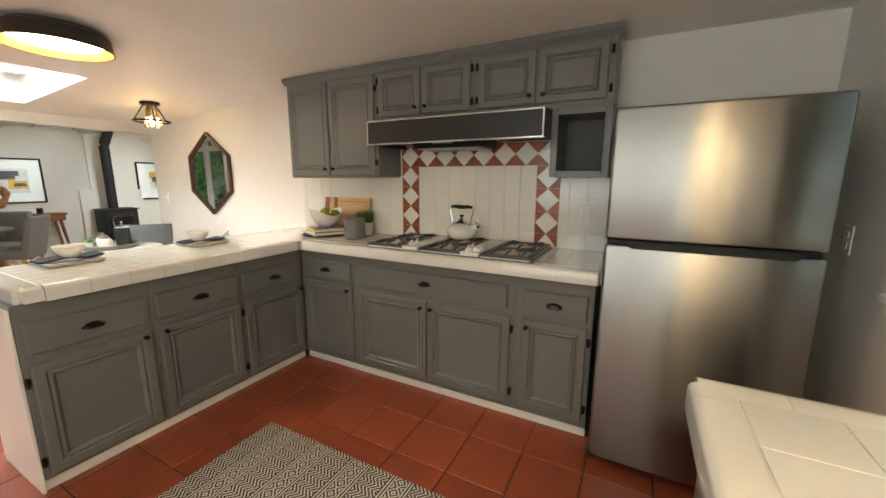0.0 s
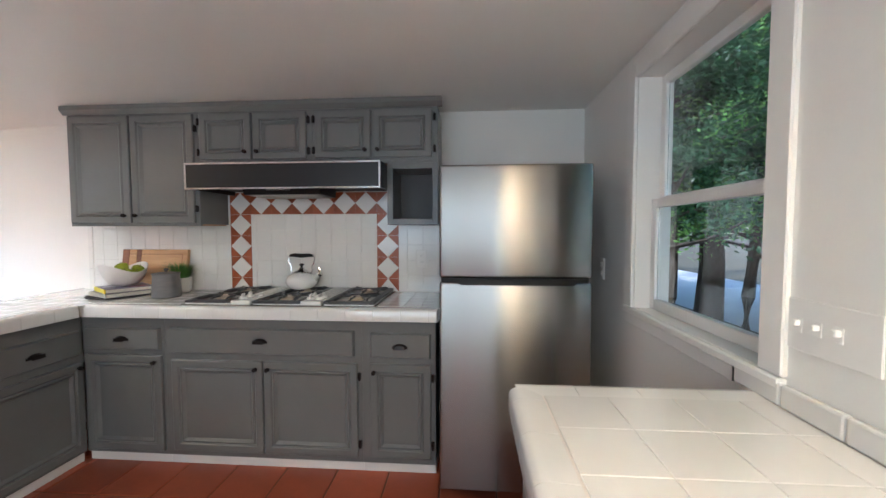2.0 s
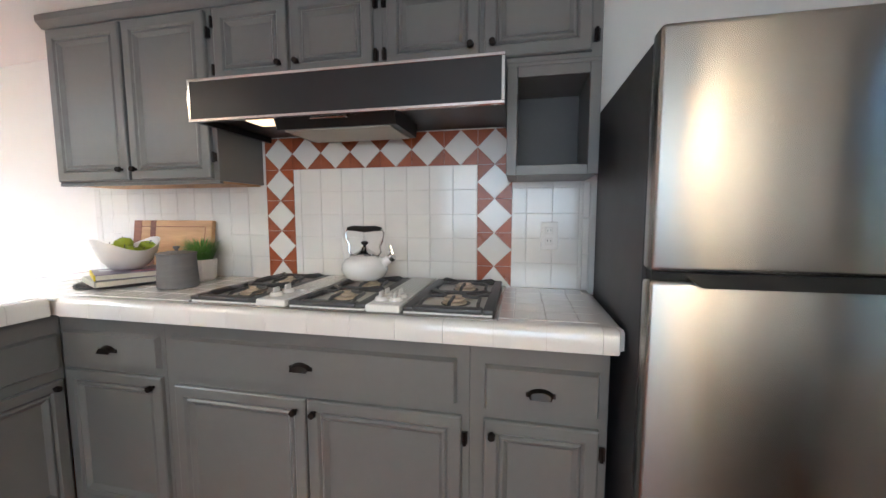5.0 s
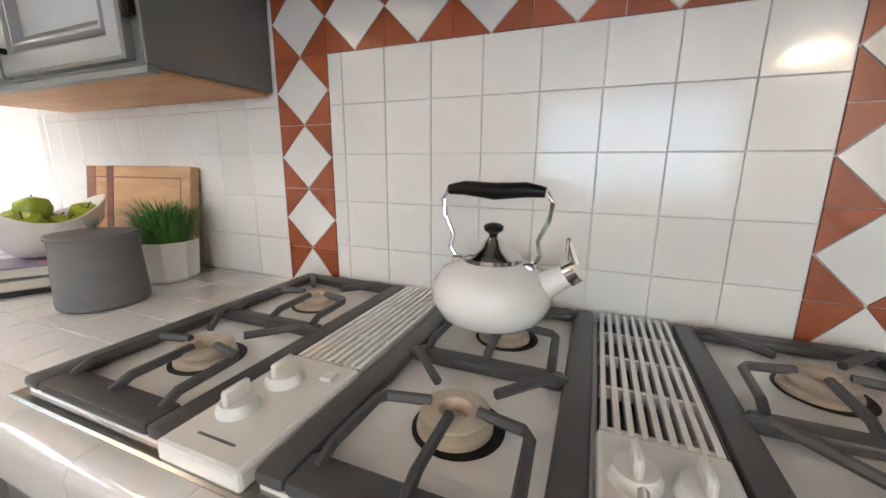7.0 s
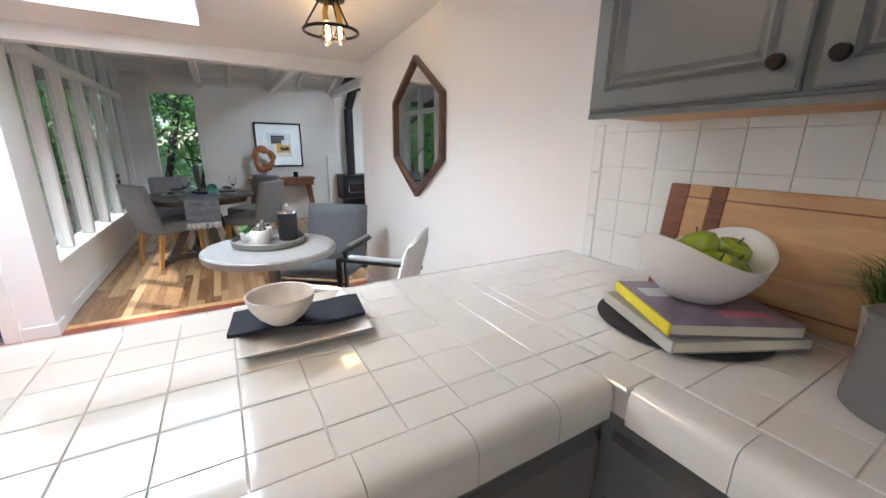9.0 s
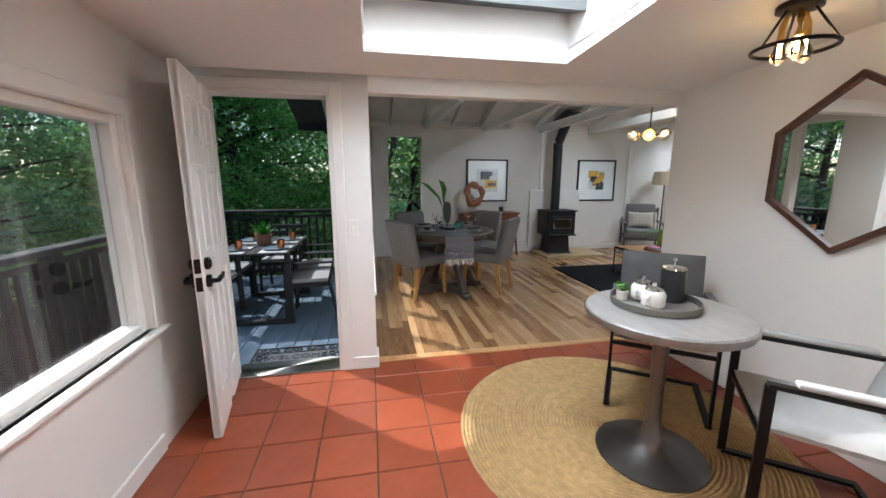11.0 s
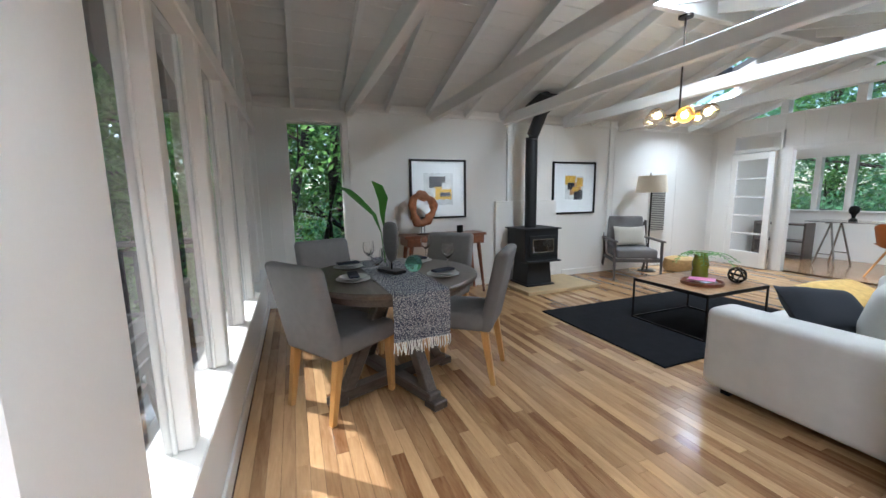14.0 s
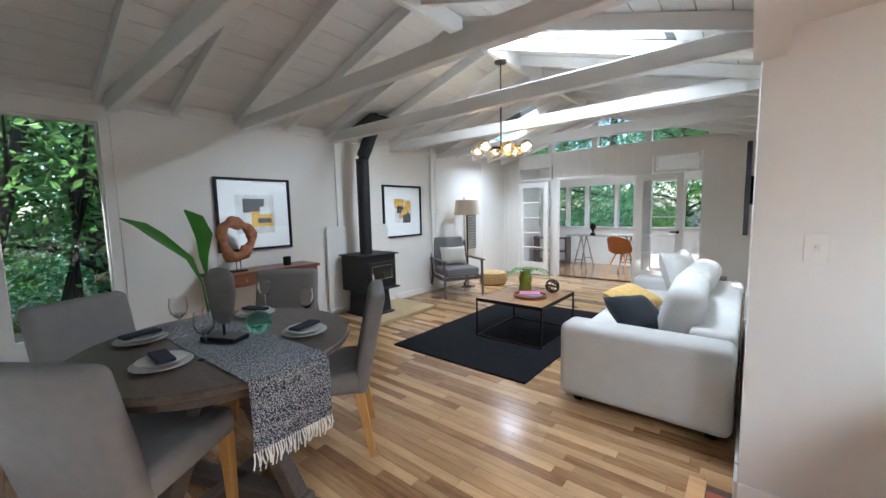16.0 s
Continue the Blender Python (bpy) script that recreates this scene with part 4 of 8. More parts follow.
def upper(x0, x1, z0, z1, doors, label):
    c = thing("wall_cabinet", pose(x0, UY, 0), label, "cabinet", "wall cabinets")
    w = x1 - x0
    pbox("body", c, GREY, (0, w, 0.0, 0.275, z0 + 0.012, z1), 0.002)
    pbox("underside", c, PLYBOTTOM, (0.015, w - 0.015, 0.02, 0.27, z0 + 0.004, z0 + 0.0115), 0.0, label="bare wood underside")
    pbox("lip", c, GREY, (0, w, 0.0, 0.02, z0, z0 + 0.0115), 0.0)
    for a, b, za, zb, k, hg in doors:
        raised_door("door", c, b - a, zb - za, pose(a, 0, za), (k - a, 0.045), None if hg is None else hg - a)


upper(-2.465, -1.605, UB, 2.06, [(0.015, 0.415, UB + 0.02, 2.045, 0.385, None), (0.43, 0.835, UB + 0.02, 2.045, 0.46, 0.845)], "grey painted tall double wall cabinet")
upper(-1.605, -0.88, 1.735, 2.06, [(0.02, 0.345, 1.765, 2.045, 0.315, 0.008), (0.36, 0.69, 1.765, 2.045, 0.39, 0.70)], "grey painted short double wall cabinet over the hood")
upper(-0.88, -0.125, 1.735, 2.06, [(0.02, 0.355, 1.765, 2.045, 0.325, 0.008), (0.37, 0.72, 1.765, 2.045, 0.40, 0.735)], "grey painted short double wall cabinet")
bm = bm_new()
prism(bm, [(2.085, 2.108), (2.085, 2.085), (2.108, 2.06), (2.12, 2.06), (2.12, 2.112), (2.085, 2.112)], -2.49, -0.10, "x")
solid("cabinet_cornice", bm, GREY, "grey painted moulding along the cabinet tops", "moulding")
# open cubby beside the hood
cb = thing("open_cubby", pose(0, 0, 0), "grey painted open cubby beside the range hood", "shelf")
for b in ((-0.43, -0.395, UY, 2.385, 1.37, 1.735), (-0.16, -0.125, UY, 2.385, 1.37, 1.735), (-0.395, -0.16, UY, 2.385, 1.37, 1.405), (-0.395, -0.16, UY, 2.385, 1.70, 1.735)):
    pbox("panel", cb, GREY, b, 0.002)
# shade inside the cubby is put into the back's darker grey
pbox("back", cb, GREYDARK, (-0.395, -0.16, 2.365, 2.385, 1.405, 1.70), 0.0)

# range hood
hd = thing("range_hood", pose(0, 0, 0), "black range hood with thin metal edge", "range hood")
HX0, HX1, HY = -1.565, -0.43, 1.94
pbox("front", hd, mat("black_hood_enamel", (0.010, 0.009, 0.009), 0.4, vary=0.1, bump=0.02), (HX0 + 0.01, HX1 - 0.01, HY, HY + 0.015, 1.58, 1.71), 0.0)
for b in ((HX0, HX1, 1.57, 1.58), (HX0, HX1, 1.71, 1.72), (HX0, HX0 + 0.01, 1.58, 1.71), (HX1 - 0.01, HX1, 1.58, 1.71)):
    pbox("edge_strip", hd, CHROME, (b[0], b[1], HY - 0.004, HY + 0.015, b[2], b[3]), 0.001, label="thin bright metal edge")
bm = bm_new()
box(bm, HX0, HX0 + 0.012, HY + 0.015, 2.385, 1.575, 1.72)
box(bm, HX1 - 0.012, HX1, HY + 0.015, 2.385, 1.575, 1.72)
box(bm, HX0 + 0.012, HX1 - 0.012, HY + 0.015, 2.385, 1.71, 1.72)
box(bm, HX0 + 0.012, HX1 - 0.012, HY + 0.015, 2.385, 1.60, 1.606)
part("shell", bm, BLACKM, hd)
bm = bm_new()
vs = box(bm, -1.26, -0.80, 1.985, 2.28, 1.545, 1.60)
for v in vs:
    if v.co.z < 1.57:
        v.co.y += 0.03 if v.co.y < 2.1 else -0.02
        v.co.x *= 1.0
part("blower_box", bm, BLACKM, hd)
pbox("filter", hd, mat("greasy_mesh_filter", (0.35, 0.33, 0.28), 0.45, 0.8, vary=0.2, fine=300, bump=0.6), (-1.235, -0.825, 2.025, 2.25, 1.54, 1.545), 0.0, label="aluminium mesh filter")
pbox("switch_plate", hd, CHROME, (-1.10, -0.96, 1.965, 1.985, 1.565, 1.595), 0.003)
for kx in (-1.07, -0.99):
    bm = bm_new()
    tube(bm, [(kx, 1.966, 1.58), (kx, 1.945, 1.58)], 0.011, 12)
    part("knob", bm, BLACKM, hd, smooth=True)
pbox("lamp_cover", hd, glow("hood_lamp", (1.0, 0.7, 0.35), 0.5), (-1.42, -1.30, 2.05, 2.15, 1.594, 1.60), 0.0, label="small warm hood lamp")

# fridge
f = thing("fridge", pose(0, 0, 0), "stainless top-freezer fridge with black seams", "fridge")
FX0, FX1 = -0.085, 0.635
DARKSIDE = mat("dark_fridge_side", (0.06, 0.06, 0.062), 0.45, 0.2, vary=0.1)
pbox("cabinet", f, DARKSIDE, (FX0 + 0.004, FX1 - 0.004, 1.745, 2.37, 0.04, 1.635), 0.006)
for z0, z1 in ((0.05, 1.085), (1.105, 1.645)):
    bm = bm_new()
    box(bm, FX0, FX1, 1.68, 1.74, z0, z1, 0.012, 3)
    part("door", bm, STEEL, f, smooth=True)
for z0, z1, s in ((1.085, 1.105, 0),):
    pbox("seam", f, BLACKM, (FX0 + 0.01, FX1 - 0.01, 1.70, 1.735, z0, z1), 0.0)
bm = bm_new()
prism(bm, [(FX0 + 0.02, 1.104), (FX1 - 0.02, 1.104), (FX1 - 0.06, 1.096), (FX1 - 0.085, 1.072), (FX0 + 0.105, 1.072), (FX0 + 0.075, 1.096)], 1.672, 1.682)
part("grip", bm, BLACKM, f, "black recessed grip between the doors")
for x in (FX0 + 0.05, FX1 - 0.1):
    pbox("foot", f, BLACKM, (x, x + 0.05, 1.76, 1.81, 0, 0.04), 0.003)
pbox("kick_plate", f, BLACKM, (FX0 + 0.02, FX1 - 0.02, 1.75, 1.76, 0.01, 0.05), 0.0)

# worktops: tiled, pieces are added at the end of the file
wt1 = thing("worktop", pose(0, 0, 0), "white tiled worktop along stove and peninsula", "worktop")
pbox("bed", wt1, CGROUT, (-2.72, -0.105, 1.82, 2.392, 0.854, CT - 0.0005), 0.0)
pbox("bed", wt1, CGROUT, (-2.72, -2.125, 0.44, 1.819, 0.854, CT - 0.0005), 0.0)
wt2 = thing("worktop", pose(0, 0, 0), "white tiled worktop under the kitchen window", "worktop")
pbox("bed", wt2, CGROUT, (0.19, 0.795, -1.55, 0.86, 0.854, CT - 0.0005), 0.0)
bs = thing("backsplash", pose(0, 0, 0), "white tile backsplash with rust diamond border", "backsplash")
pbox("bed", bs, WGROUT, (-2.66, -0.095, 2.388, 2.398, CT, 1.62), 0.0)

# cooktop
ck = thing("cooktop", pose(0, 0, CT), "white gas cooktop with black iron grates", "cooktop")
BURNM = mat("heat_stained_burner", (0.56, 0.47, 0.36), 0.42, 0.25, vary=0.2, scale=30, fine=160, bump=0.08)
WENAM = mat("white_enamel", (0.82, 0.81, 0.77), 0.18, vary=0.03, bump=0.02, coat=0.3)
CY0, CY1 = 1.855, 2.372
GR = [(-1.525, -1.25), (-1.135, -0.86), (-0.735, -0.45)]
PN = [(-1.25, -1.14), (-0.855, -0.74)]
pbox("tray", ck, STEEL, (-1.54, -0.435, CY0 - 0.012, CY1 + 0.006, 0.0, 0.008), 0.003)
for gx0, gx1 in GR:
    pbox("burner_pan", ck, WENAM, (gx0 + 0.004, gx1 - 0.004, CY0 + 0.004, CY1 - 0.004, 0.008, 0.013), 0.0)
    bm = bm_new()
    t = 0.034
    z0, z1 = 0.014, 0.030
    for xa, xb in ((gx0, gx0 + t), (gx1 - t, gx1)):
        box(bm, xa, xb, CY0, CY1, z0, z1, 0.006, 2)
    for ya, yb in ((CY0, CY0 + 0.042), (CY1 - 0.034, CY1)):
        box(bm, gx0 + t, gx1 - t, ya, yb, z0, z1, 0.006, 2)
    ym = (CY0 + CY1) / 2 + 0.004
    box(bm, gx0 + t, gx1 - t, ym - 0.014, ym + 0.014, z0, z1, 0.005, 2)
    xm = (gx0 + gx1) / 2
    ends = ((CY0 + 0.036, ym - 0.012), (ym + 0.012, CY1 - 0.030))
    centres = [(a + b) / 2 for a, b in ends]
    part("grate_frame", bm, GRATEM, ck, "dark grey cast-iron grate frame", True)
    hw = (gx1 - gx0) / 2 - t
    for (ya, yb), yc in zip(ends, centres):
        arms = [[(xm, ya - 0.01, 0.027), (xm, ya + 0.012, 0.037), (xm, yc - 0.018, 0.038)]]
        for sx in (-1, 1):
            arms.append([(xm + sx * (hw - 0.016), ya - 0.008, 0.027), (xm + sx * (hw - 0.017), ya + 0.012, 0.037), (xm + sx * (hw - 0.020), yc - 0.022, 0.038), (xm + sx * (hw - 0.027), yc - 0.012, 0.038), (xm + sx * 0.027, yc - 0.002, 0.038)])
            arms.append([(xm + sx * (hw + 0.004), yb + 0.004, 0.027), (xm + sx * (hw - 0.012), yb - 0.008, 0.037), (xm + sx * 0.036, yc + 0.036, 0.038)])
        for pts in arms:
            bm = bm_new()
            tube(bm, pts, 0.0062, 6)
            part("grate_finger", bm, GRATEM, ck)
        bm = bm_new()
        lathe(bm, [(0.049, 0.0132), (0.051, 0.0135)], 28, (xm + 0.004, yc))
        part("burner_hole", bm, BLACKM, ck)
        bm = bm_new()
        lathe(bm, [(0.042, 0.0138), (0.041, 0.020), (0.036, 0.023), (0.031, 0.024), (0.031, 0.028), (0.0375, 0.030), (0.038, 0.0335), (0.033, 0.036), (0.019, 0.0355), (0.016, 0.032), (0.015, 0.022), (0.002, 0.021)], 32, (xm, yc))
        part("burner", bm, BURNM, ck, "cream heat-stained metal burner", True)
for i, (gx0, gx1) in enumerate(PN):
    pbox("control_panel", ck, WENAM, (gx0, gx1, CY0 - 0.01, CY0 + 0.175, 0.008, 0.032), 0.005, 2)
    pbox("mark", ck, GREY, (gx0 + 0.03, gx1 - 0.03, CY0 + 0.012, CY0 + 0.015, 0.032, 0.0324), 0.0)
    kn = [(0.03, 0.06), (0.03, 0.115), (0.08, 0.06), (0.08, 0.115)] if i else [(0.035, 0.055), (0.04, 0.115)]
    for kx, ky in kn:
        bm = bm_new()
        lathe(bm, [(0.022, 0.032), (0.022, 0.037), (0.019, 0.042), (0.018, 0.044)], 20, (gx0 + kx, CY0 + ky))
        box(bm, gx0 + kx - 0.004, gx0 + kx + 0.004, CY0 + ky - 0.017, CY0 + ky + 0.017, 0.043, 0.062, 0.003)
        part("control_knob", bm, CREAM, ck, "white control knob", True)
    if not i:
        pbox("igniter_button", ck, CREAM, (gx0 + 0.078, gx0 + 0.098, CY0 + 0.13, CY0 + 0.15, 0.032, 0.038), 0.003)
    pbox("vent_well", ck, BLACKM, (gx0 + 0.002, gx1 - 0.002, CY0 + 0.176, CY1, 0.008, 0.012), 0.0)
    n = 9
    for j in range(n):
        x = gx0 + 0.004 + (gx1 - gx0 - 0.014) * j / (n - 1)
        pbox("vent_slat", ck, WENAM, (x, x + 0.0065, CY0 + 0.176, CY1, 0.014, 0.031), 0.001)
    for j in range(5):
        y = CY0 + 0.178 + (CY1 - CY0 - 0.186) * j / 4
        pbox("vent_bar", ck, WENAM, (gx0 + 0.003, gx1 - 0.003, y, y + 0.006, 0.013, 0.028), 0.0)

# kettle
ENAMEL = mat("white_kettle_enamel", (0.84, 0.83, 0.80), 0.1, vary=0.02, bump=0.0, coat=0.5)
kt = thing("kettle", pose(-1.022, 2.235, CT + 0.040, 0, 0, -4), "white enamel whistling kettle with black handle", "kettle")
bm = bm_new()
lathe(bm, [(0.02, 0.0), (0.062, 0.001), (0.085, 0.016), (0.098, 0.042), (0.096, 0.066), (0.082, 0.087), (0.056, 0.101), (0.044, 0.104)], 40)
part("body", bm, ENAMEL, kt, smooth=True)
bm = bm_new()
lathe(bm, [(0.047, 0.103), (0.047, 0.110), (0.040, 0.116), (0.022, 0.126), (0.013, 0.136), (0.008, 0.142)], 32)
part("lid", bm, CHROME, kt, "polished steel lid", True)
bm = bm_new()
lathe(bm, [(0.006, 0.138), (0.007, 0.146), (0.015, 0.152), (0.016, 0.159), (0.009, 0.163), (0.001, 0.164)], 20)
part("lid_knob", bm, BLACKM, kt, smooth=True)
bm = bm_new()
tube(bm, [(0.07, 0, 0.062), (0.10, 0, 0.082), (0.122, 0, 0.098)], 0.02, 16, radii=[0.026, 0.019, 0.0165])
part("spout", bm, ENAMEL, kt, smooth=True)
bm = bm_new()
tube(bm, [(0.117, 0, 0.094), (0.130, 0, 0.104)], 0.019, 16)
box(bm, 0.112, 0.118, -0.006, 0.006, 0.112, 0.15, 0.002)
tube(bm, [(0.115, 0, 0.148), (0.128, 0, 0.112)], 0.005, 6)
part("whistle_cap", bm, CHROME, kt, "steel whistle flap", True)
for s in (-1, 1):
    bm = bm_new()
    tube(bm, [(s * 0.062, 0, 0.100), (s * 0.075, 0, 0.118), (s * 0.070, 0, 0.140), (s * 0.084, 0, 0.170), (s * 0.089, 0, 0.198), (s * 0.080, 0, 0.214), (s * 0.06, 0, 0.217)], 0.004, 8)
    box(bm, s * 0.060 - 0.009, s * 0.060 + 0.009, -0.010, 0.010, 0.092, 0.106, 0.003)
    part("handle_wire", bm, CHROME, kt, smooth=True)
bm = bm_new()
tube(bm, [(-0.078, 0, 0.214), (-0.05, 0, 0.217), (0, 0, 0.213), (0.05, 0, 0.217), (0.078, 0, 0.214)], 0.01, 12, radii=[0.008, 0.0115, 0.0135, 0.0115, 0.008])
part("grip", bm, BLACKM, kt, "black grip", True)


def mark(parent, name, material, outline, m, depth=0.003, label=""):
    """A thin flat shape in local x-z."""
    bm = bm_new()
    prism(bm, outline, -depth, 0)
    return part(name, bm, material, parent, label, m=m)


def soft_box(bm, x0, x1, y0, y1, z0, z1, bev=0.04, seg=4, puff=0.0, m=None):
    vs = box(bm, x0, x1, y0, y1, z0, z1, bev, seg)
    cx, cy, cz = (x0 + x1) / 2, (y0 + y1) / 2, (z0 + z1) / 2
    if m is not None:
        bmesh.ops.transform(bm, matrix=m, verts=vs)
    return vs


def cushion(name, w, h, t, material, m, label, cat="cushion", n=12, extra=None):
    """A pillow, thick in the middle and pinched at the edge, in local x-z."""
    bm = bm_new()
    grid = {}
    for s in (-1, 1):
        for i in range(n + 1):
            for j in range(n + 1):
                u, v = 2 * i / n - 1, 2 * j / n - 1
                edge = i in (0, n) or j in (0, n)
                k = (0 if edge else s, i, j)
                if k in grid:
                    continue
                b = (1 - u ** 4) ** 0.6 * (1 - v ** 4) ** 0.6
                pin = 1 - 0.07 * (1 - abs(u)) * abs(v) ** 3 - 0.0
                grid[k] = bm.verts.new((u * w / 2 * (1 - 0.06 * (1 - v * v) * abs(u) ** 3), s * t / 2 * b if not edge else 0, v * h / 2 * (1 - 0.06 * (1 - u * u) * abs(v) ** 3) * pin))
    for s in (-1, 1):
        for i in range(n):
            for j in range(n):
                q = []
                for a, b in ((i, j), (i + 1, j), (i + 1, j + 1), (i, j + 1)):
                    e = a in (0, n) or b in (0, n)
                    q.append(grid[(0 if e else s, a, b)])
                bm.faces.new(q if s < 0 else q[::-1])
    return solid(name, bm, material, label, cat, smooth=True, m=m)


# patterned kitchen rug: woven diamonds and zigzags in black on cream
RUGM = bpy.data.materials.new("woven_rug")
RUGM.use_nodes = True
nt = RUGM.node_tree
tc = nt.nodes.new("ShaderNodeTexCoord")
sp = nt.nodes.new("ShaderNodeSeparateXYZ")
nt.links.new(tc.outputs["Object"], sp.inputs[0])


def mth(op, a, b=None, c=None):
    n = nt.nodes.new("ShaderNodeMath")
    n.operation = op
    for i, v in enumerate((a, b, c)):
        if v is None:
            continue
        if isinstance(v, (int, float)):
            n.inputs[i].default_value = v
        else:
            nt.links.new(v, n.inputs[i])
    return n.outputs[0]


AX, AY = sp.outputs[1], sp.outputs[0]
zig = mth("PINGPONG", AX, 0.032)
lines = mth("PINGPONG", mth("ADD", AY, zig), 0.010)
chev = mth("GREATER_THAN", lines, 0.0052)
dia = mth("ADD", mth("PINGPONG", AX, 0.032), mth("PINGPONG", AY, 0.03))
diam = mth("GREATER_THAN", mth("PINGPONG", dia, 0.010), 0.0048)
stripe = mth("GREATER_THAN", mth("PINGPONG", AY, 0.0075), 0.0036)
at = mth("PINGPONG", AY, 0.12)
isd = mth("LESS_THAN", at, 0.03)
isz = mth("GREATER_THAN", at, 0.062)
iss = mth("SUBTRACT", 1, mth("ADD", isd, isz))
pat = mth("ADD", mth("MULTIPLY", chev, isz), mth("ADD", mth("MULTIPLY", diam, isd), mth("MULTIPLY", stripe, iss)))
mixr = nt.nodes.new("ShaderNodeMix")
mixr.data_type = "RGBA"
mixr.inputs[6].default_value, mixr.inputs[7].default_value = (0.045, 0.042, 0.045, 1), (0.58, 0.53, 0.46, 1)
nt.links.new(pat, mixr.inputs[0])
rb_ = nt.nodes["Principled BSDF"]
rb_.inputs["Roughness"].default_value = 0.95
nt.links.new(mixr.outputs[2], rb_.inputs["Base Color"])
wv = nt.nodes.new("ShaderNodeTexNoise")
wv.inputs["Scale"].default_value = 350
bp = nt.nodes.new("ShaderNodeBump")
bp.inputs["Strength"].default_value, bp.inputs["Distance"].default_value = 0.6, 0.004
nt.links.new(tc.outputs["Object"], wv.inputs["Vector"])
nt.links.new(wv.outputs[0], bp.inputs["Height"])
nt.links.new(bp.outputs[0], rb_.inputs["Normal"])
bm = bm_new()
box(bm, -0.65, 0.65, -0.6, 0.6, 0.0, 0.008, 0.003)
solid("kitchen_rug", bm, RUGM, "woven cream and black diamond pattern rug on tiles", "rug", m=pose(-1.05, 0.58, 0.001))

# round kitchen ceiling lamp


def drum_light(m, label, power):
    c = thing("ceiling_light", m, label, "ceiling light", "kitchen ceiling lights")
    bm = bm_new()
    lathe(bm, [(0.05, 0.0), (0.175, -0.004), (0.212, -0.03), (0.222, -0.10), (0.218, -0.10), (0.207, -0.034), (0.17, -0.012), (0.05, -0.008)], 48, cap=False)
    part("shade", bm, mat("dark_brown_shade", (0.03, 0.022, 0.02), 0.4, 0.3, vary=0.1), c, "dark brown metal drum shade", True)
    bm = bm_new()
    lathe(bm, [(0.216, -0.098), (0.206, -0.034), (0.18, -0.018)], 48, cap=False)
    part("gold_lining", bm, mat("gold_leaf_lining", (0.75, 0.45, 0.12), 0.35, 0.9), c, "gold inner lining", True)
    bm = bm_new()
    lathe(bm, [(0.182, -0.062), (0.174, -0.069), (0.02, -0.07)], 48)
    part("diffuser", bm, glow("warm_diffuser", (1.0, 0.80, 0.55), power), c, "glowing white diffuser", True)


drum_light(pose(-2.66, 0.86, KC - 0.012), "dark drum ceiling light with gold lining, lit", 8.0)
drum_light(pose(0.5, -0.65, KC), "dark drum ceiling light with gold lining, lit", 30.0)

# ---- things on the worktop ----
ZT = CT + 0.004
CERA = mat("matte_white_ceramic", (0.70, 0.66, 0.62), 0.4, vary=0.05, scale=14, fine=120, bump=0.08)
NAVY = mat("navy_napkin", (0.012, 0.016, 0.028), 0.9, vary=0.2, fine=300, bump=0.4)


def setting(m, lab, slant, bx, by):
    p = thing("serving_plate", m, "white square ceramic plate with upturned rim", "plate", "peninsula place settings")
    bm = bm_new()
    prev = None
    for o, z in [(0.0, 0.006), (0.088, 0.006), (0.116, 0.020), (0.121, 0.020), (0.096, 0.0), (0.0, 0.0)]:
        ring = [bm.verts.new((sx * max(o, 0.001), sy * max(o, 0.001), z)) for sx, sy in ((-1, -1), (1, -1), (1, 1), (-1, 1))]
        if prev:
            for k in range(4):
                bm.faces.new((prev[k], prev[(k + 1) % 4], ring[(k + 1) % 4], ring[k]))
        prev = ring
    part("dish", bm, CERA, p)
    bm = bm_new()
    n = 14
    grid = [[[bm.verts.new((x, y, z + 0.0035 * math.sin(x * 38 + y * 9) + 0.02 * max(0.0, abs(x) - 0.095) ** 1.2)) for y in [-0.055 + 0.11 * j / 6 for j in range(7)]] for x in [-0.128 + 0.256 * i / n for i in range(n + 1)]] for z in (0.004, 0.012)]
    for g in grid:
        for i in range(n):
            for j in range(6):
                bm.faces.new((g[i][j], g[i + 1][j], g[i + 1][j + 1], g[i][j + 1]))
    lo, hi = grid
    for i in range(n):
        for j in (0, 6):
            bm.faces.new((lo[i][j], lo[i + 1][j], hi[i + 1][j], hi[i][j]))
    for j in range(6):
        for i in (0, n):
            bm.faces.new((lo[i][j], lo[i][j + 1], hi[i][j + 1], hi[i][j]))
    solid("napkin", bm, NAVY, "folded navy cloth napkin on a plate", "napkin", smooth=True, m=m @ pose(0.0, 0.0, 0.0185, 0, 0, slant), group="peninsula napkins")
    bm = bm_new()
    lathe(bm, [(0.024, 0.0), (0.028, 0.002), (0.044, 0.016), (0.058, 0.037), (0.064, 0.058), (0.0628, 0.0595), (0.060, 0.058), (0.054, 0.037), (0.039, 0.018), (0.02, 0.009), (0.002, 0.008)], 40)
    solid("bowl", bm, CERA, lab, "bowl", smooth=True, m=m @ pose(bx, by, 0.0318), group="peninsula bowls")


setting(pose(-2.583, 0.732, ZT, 0, 0, -90), "white ceramic bowl on a dark napkin", 0, 0.0, 0.03)
setting(pose(-2.555, 1.392, ZT, 0, 0, -90), "white ceramic bowl on a dark napkin", -8, 0.035, 0.03)

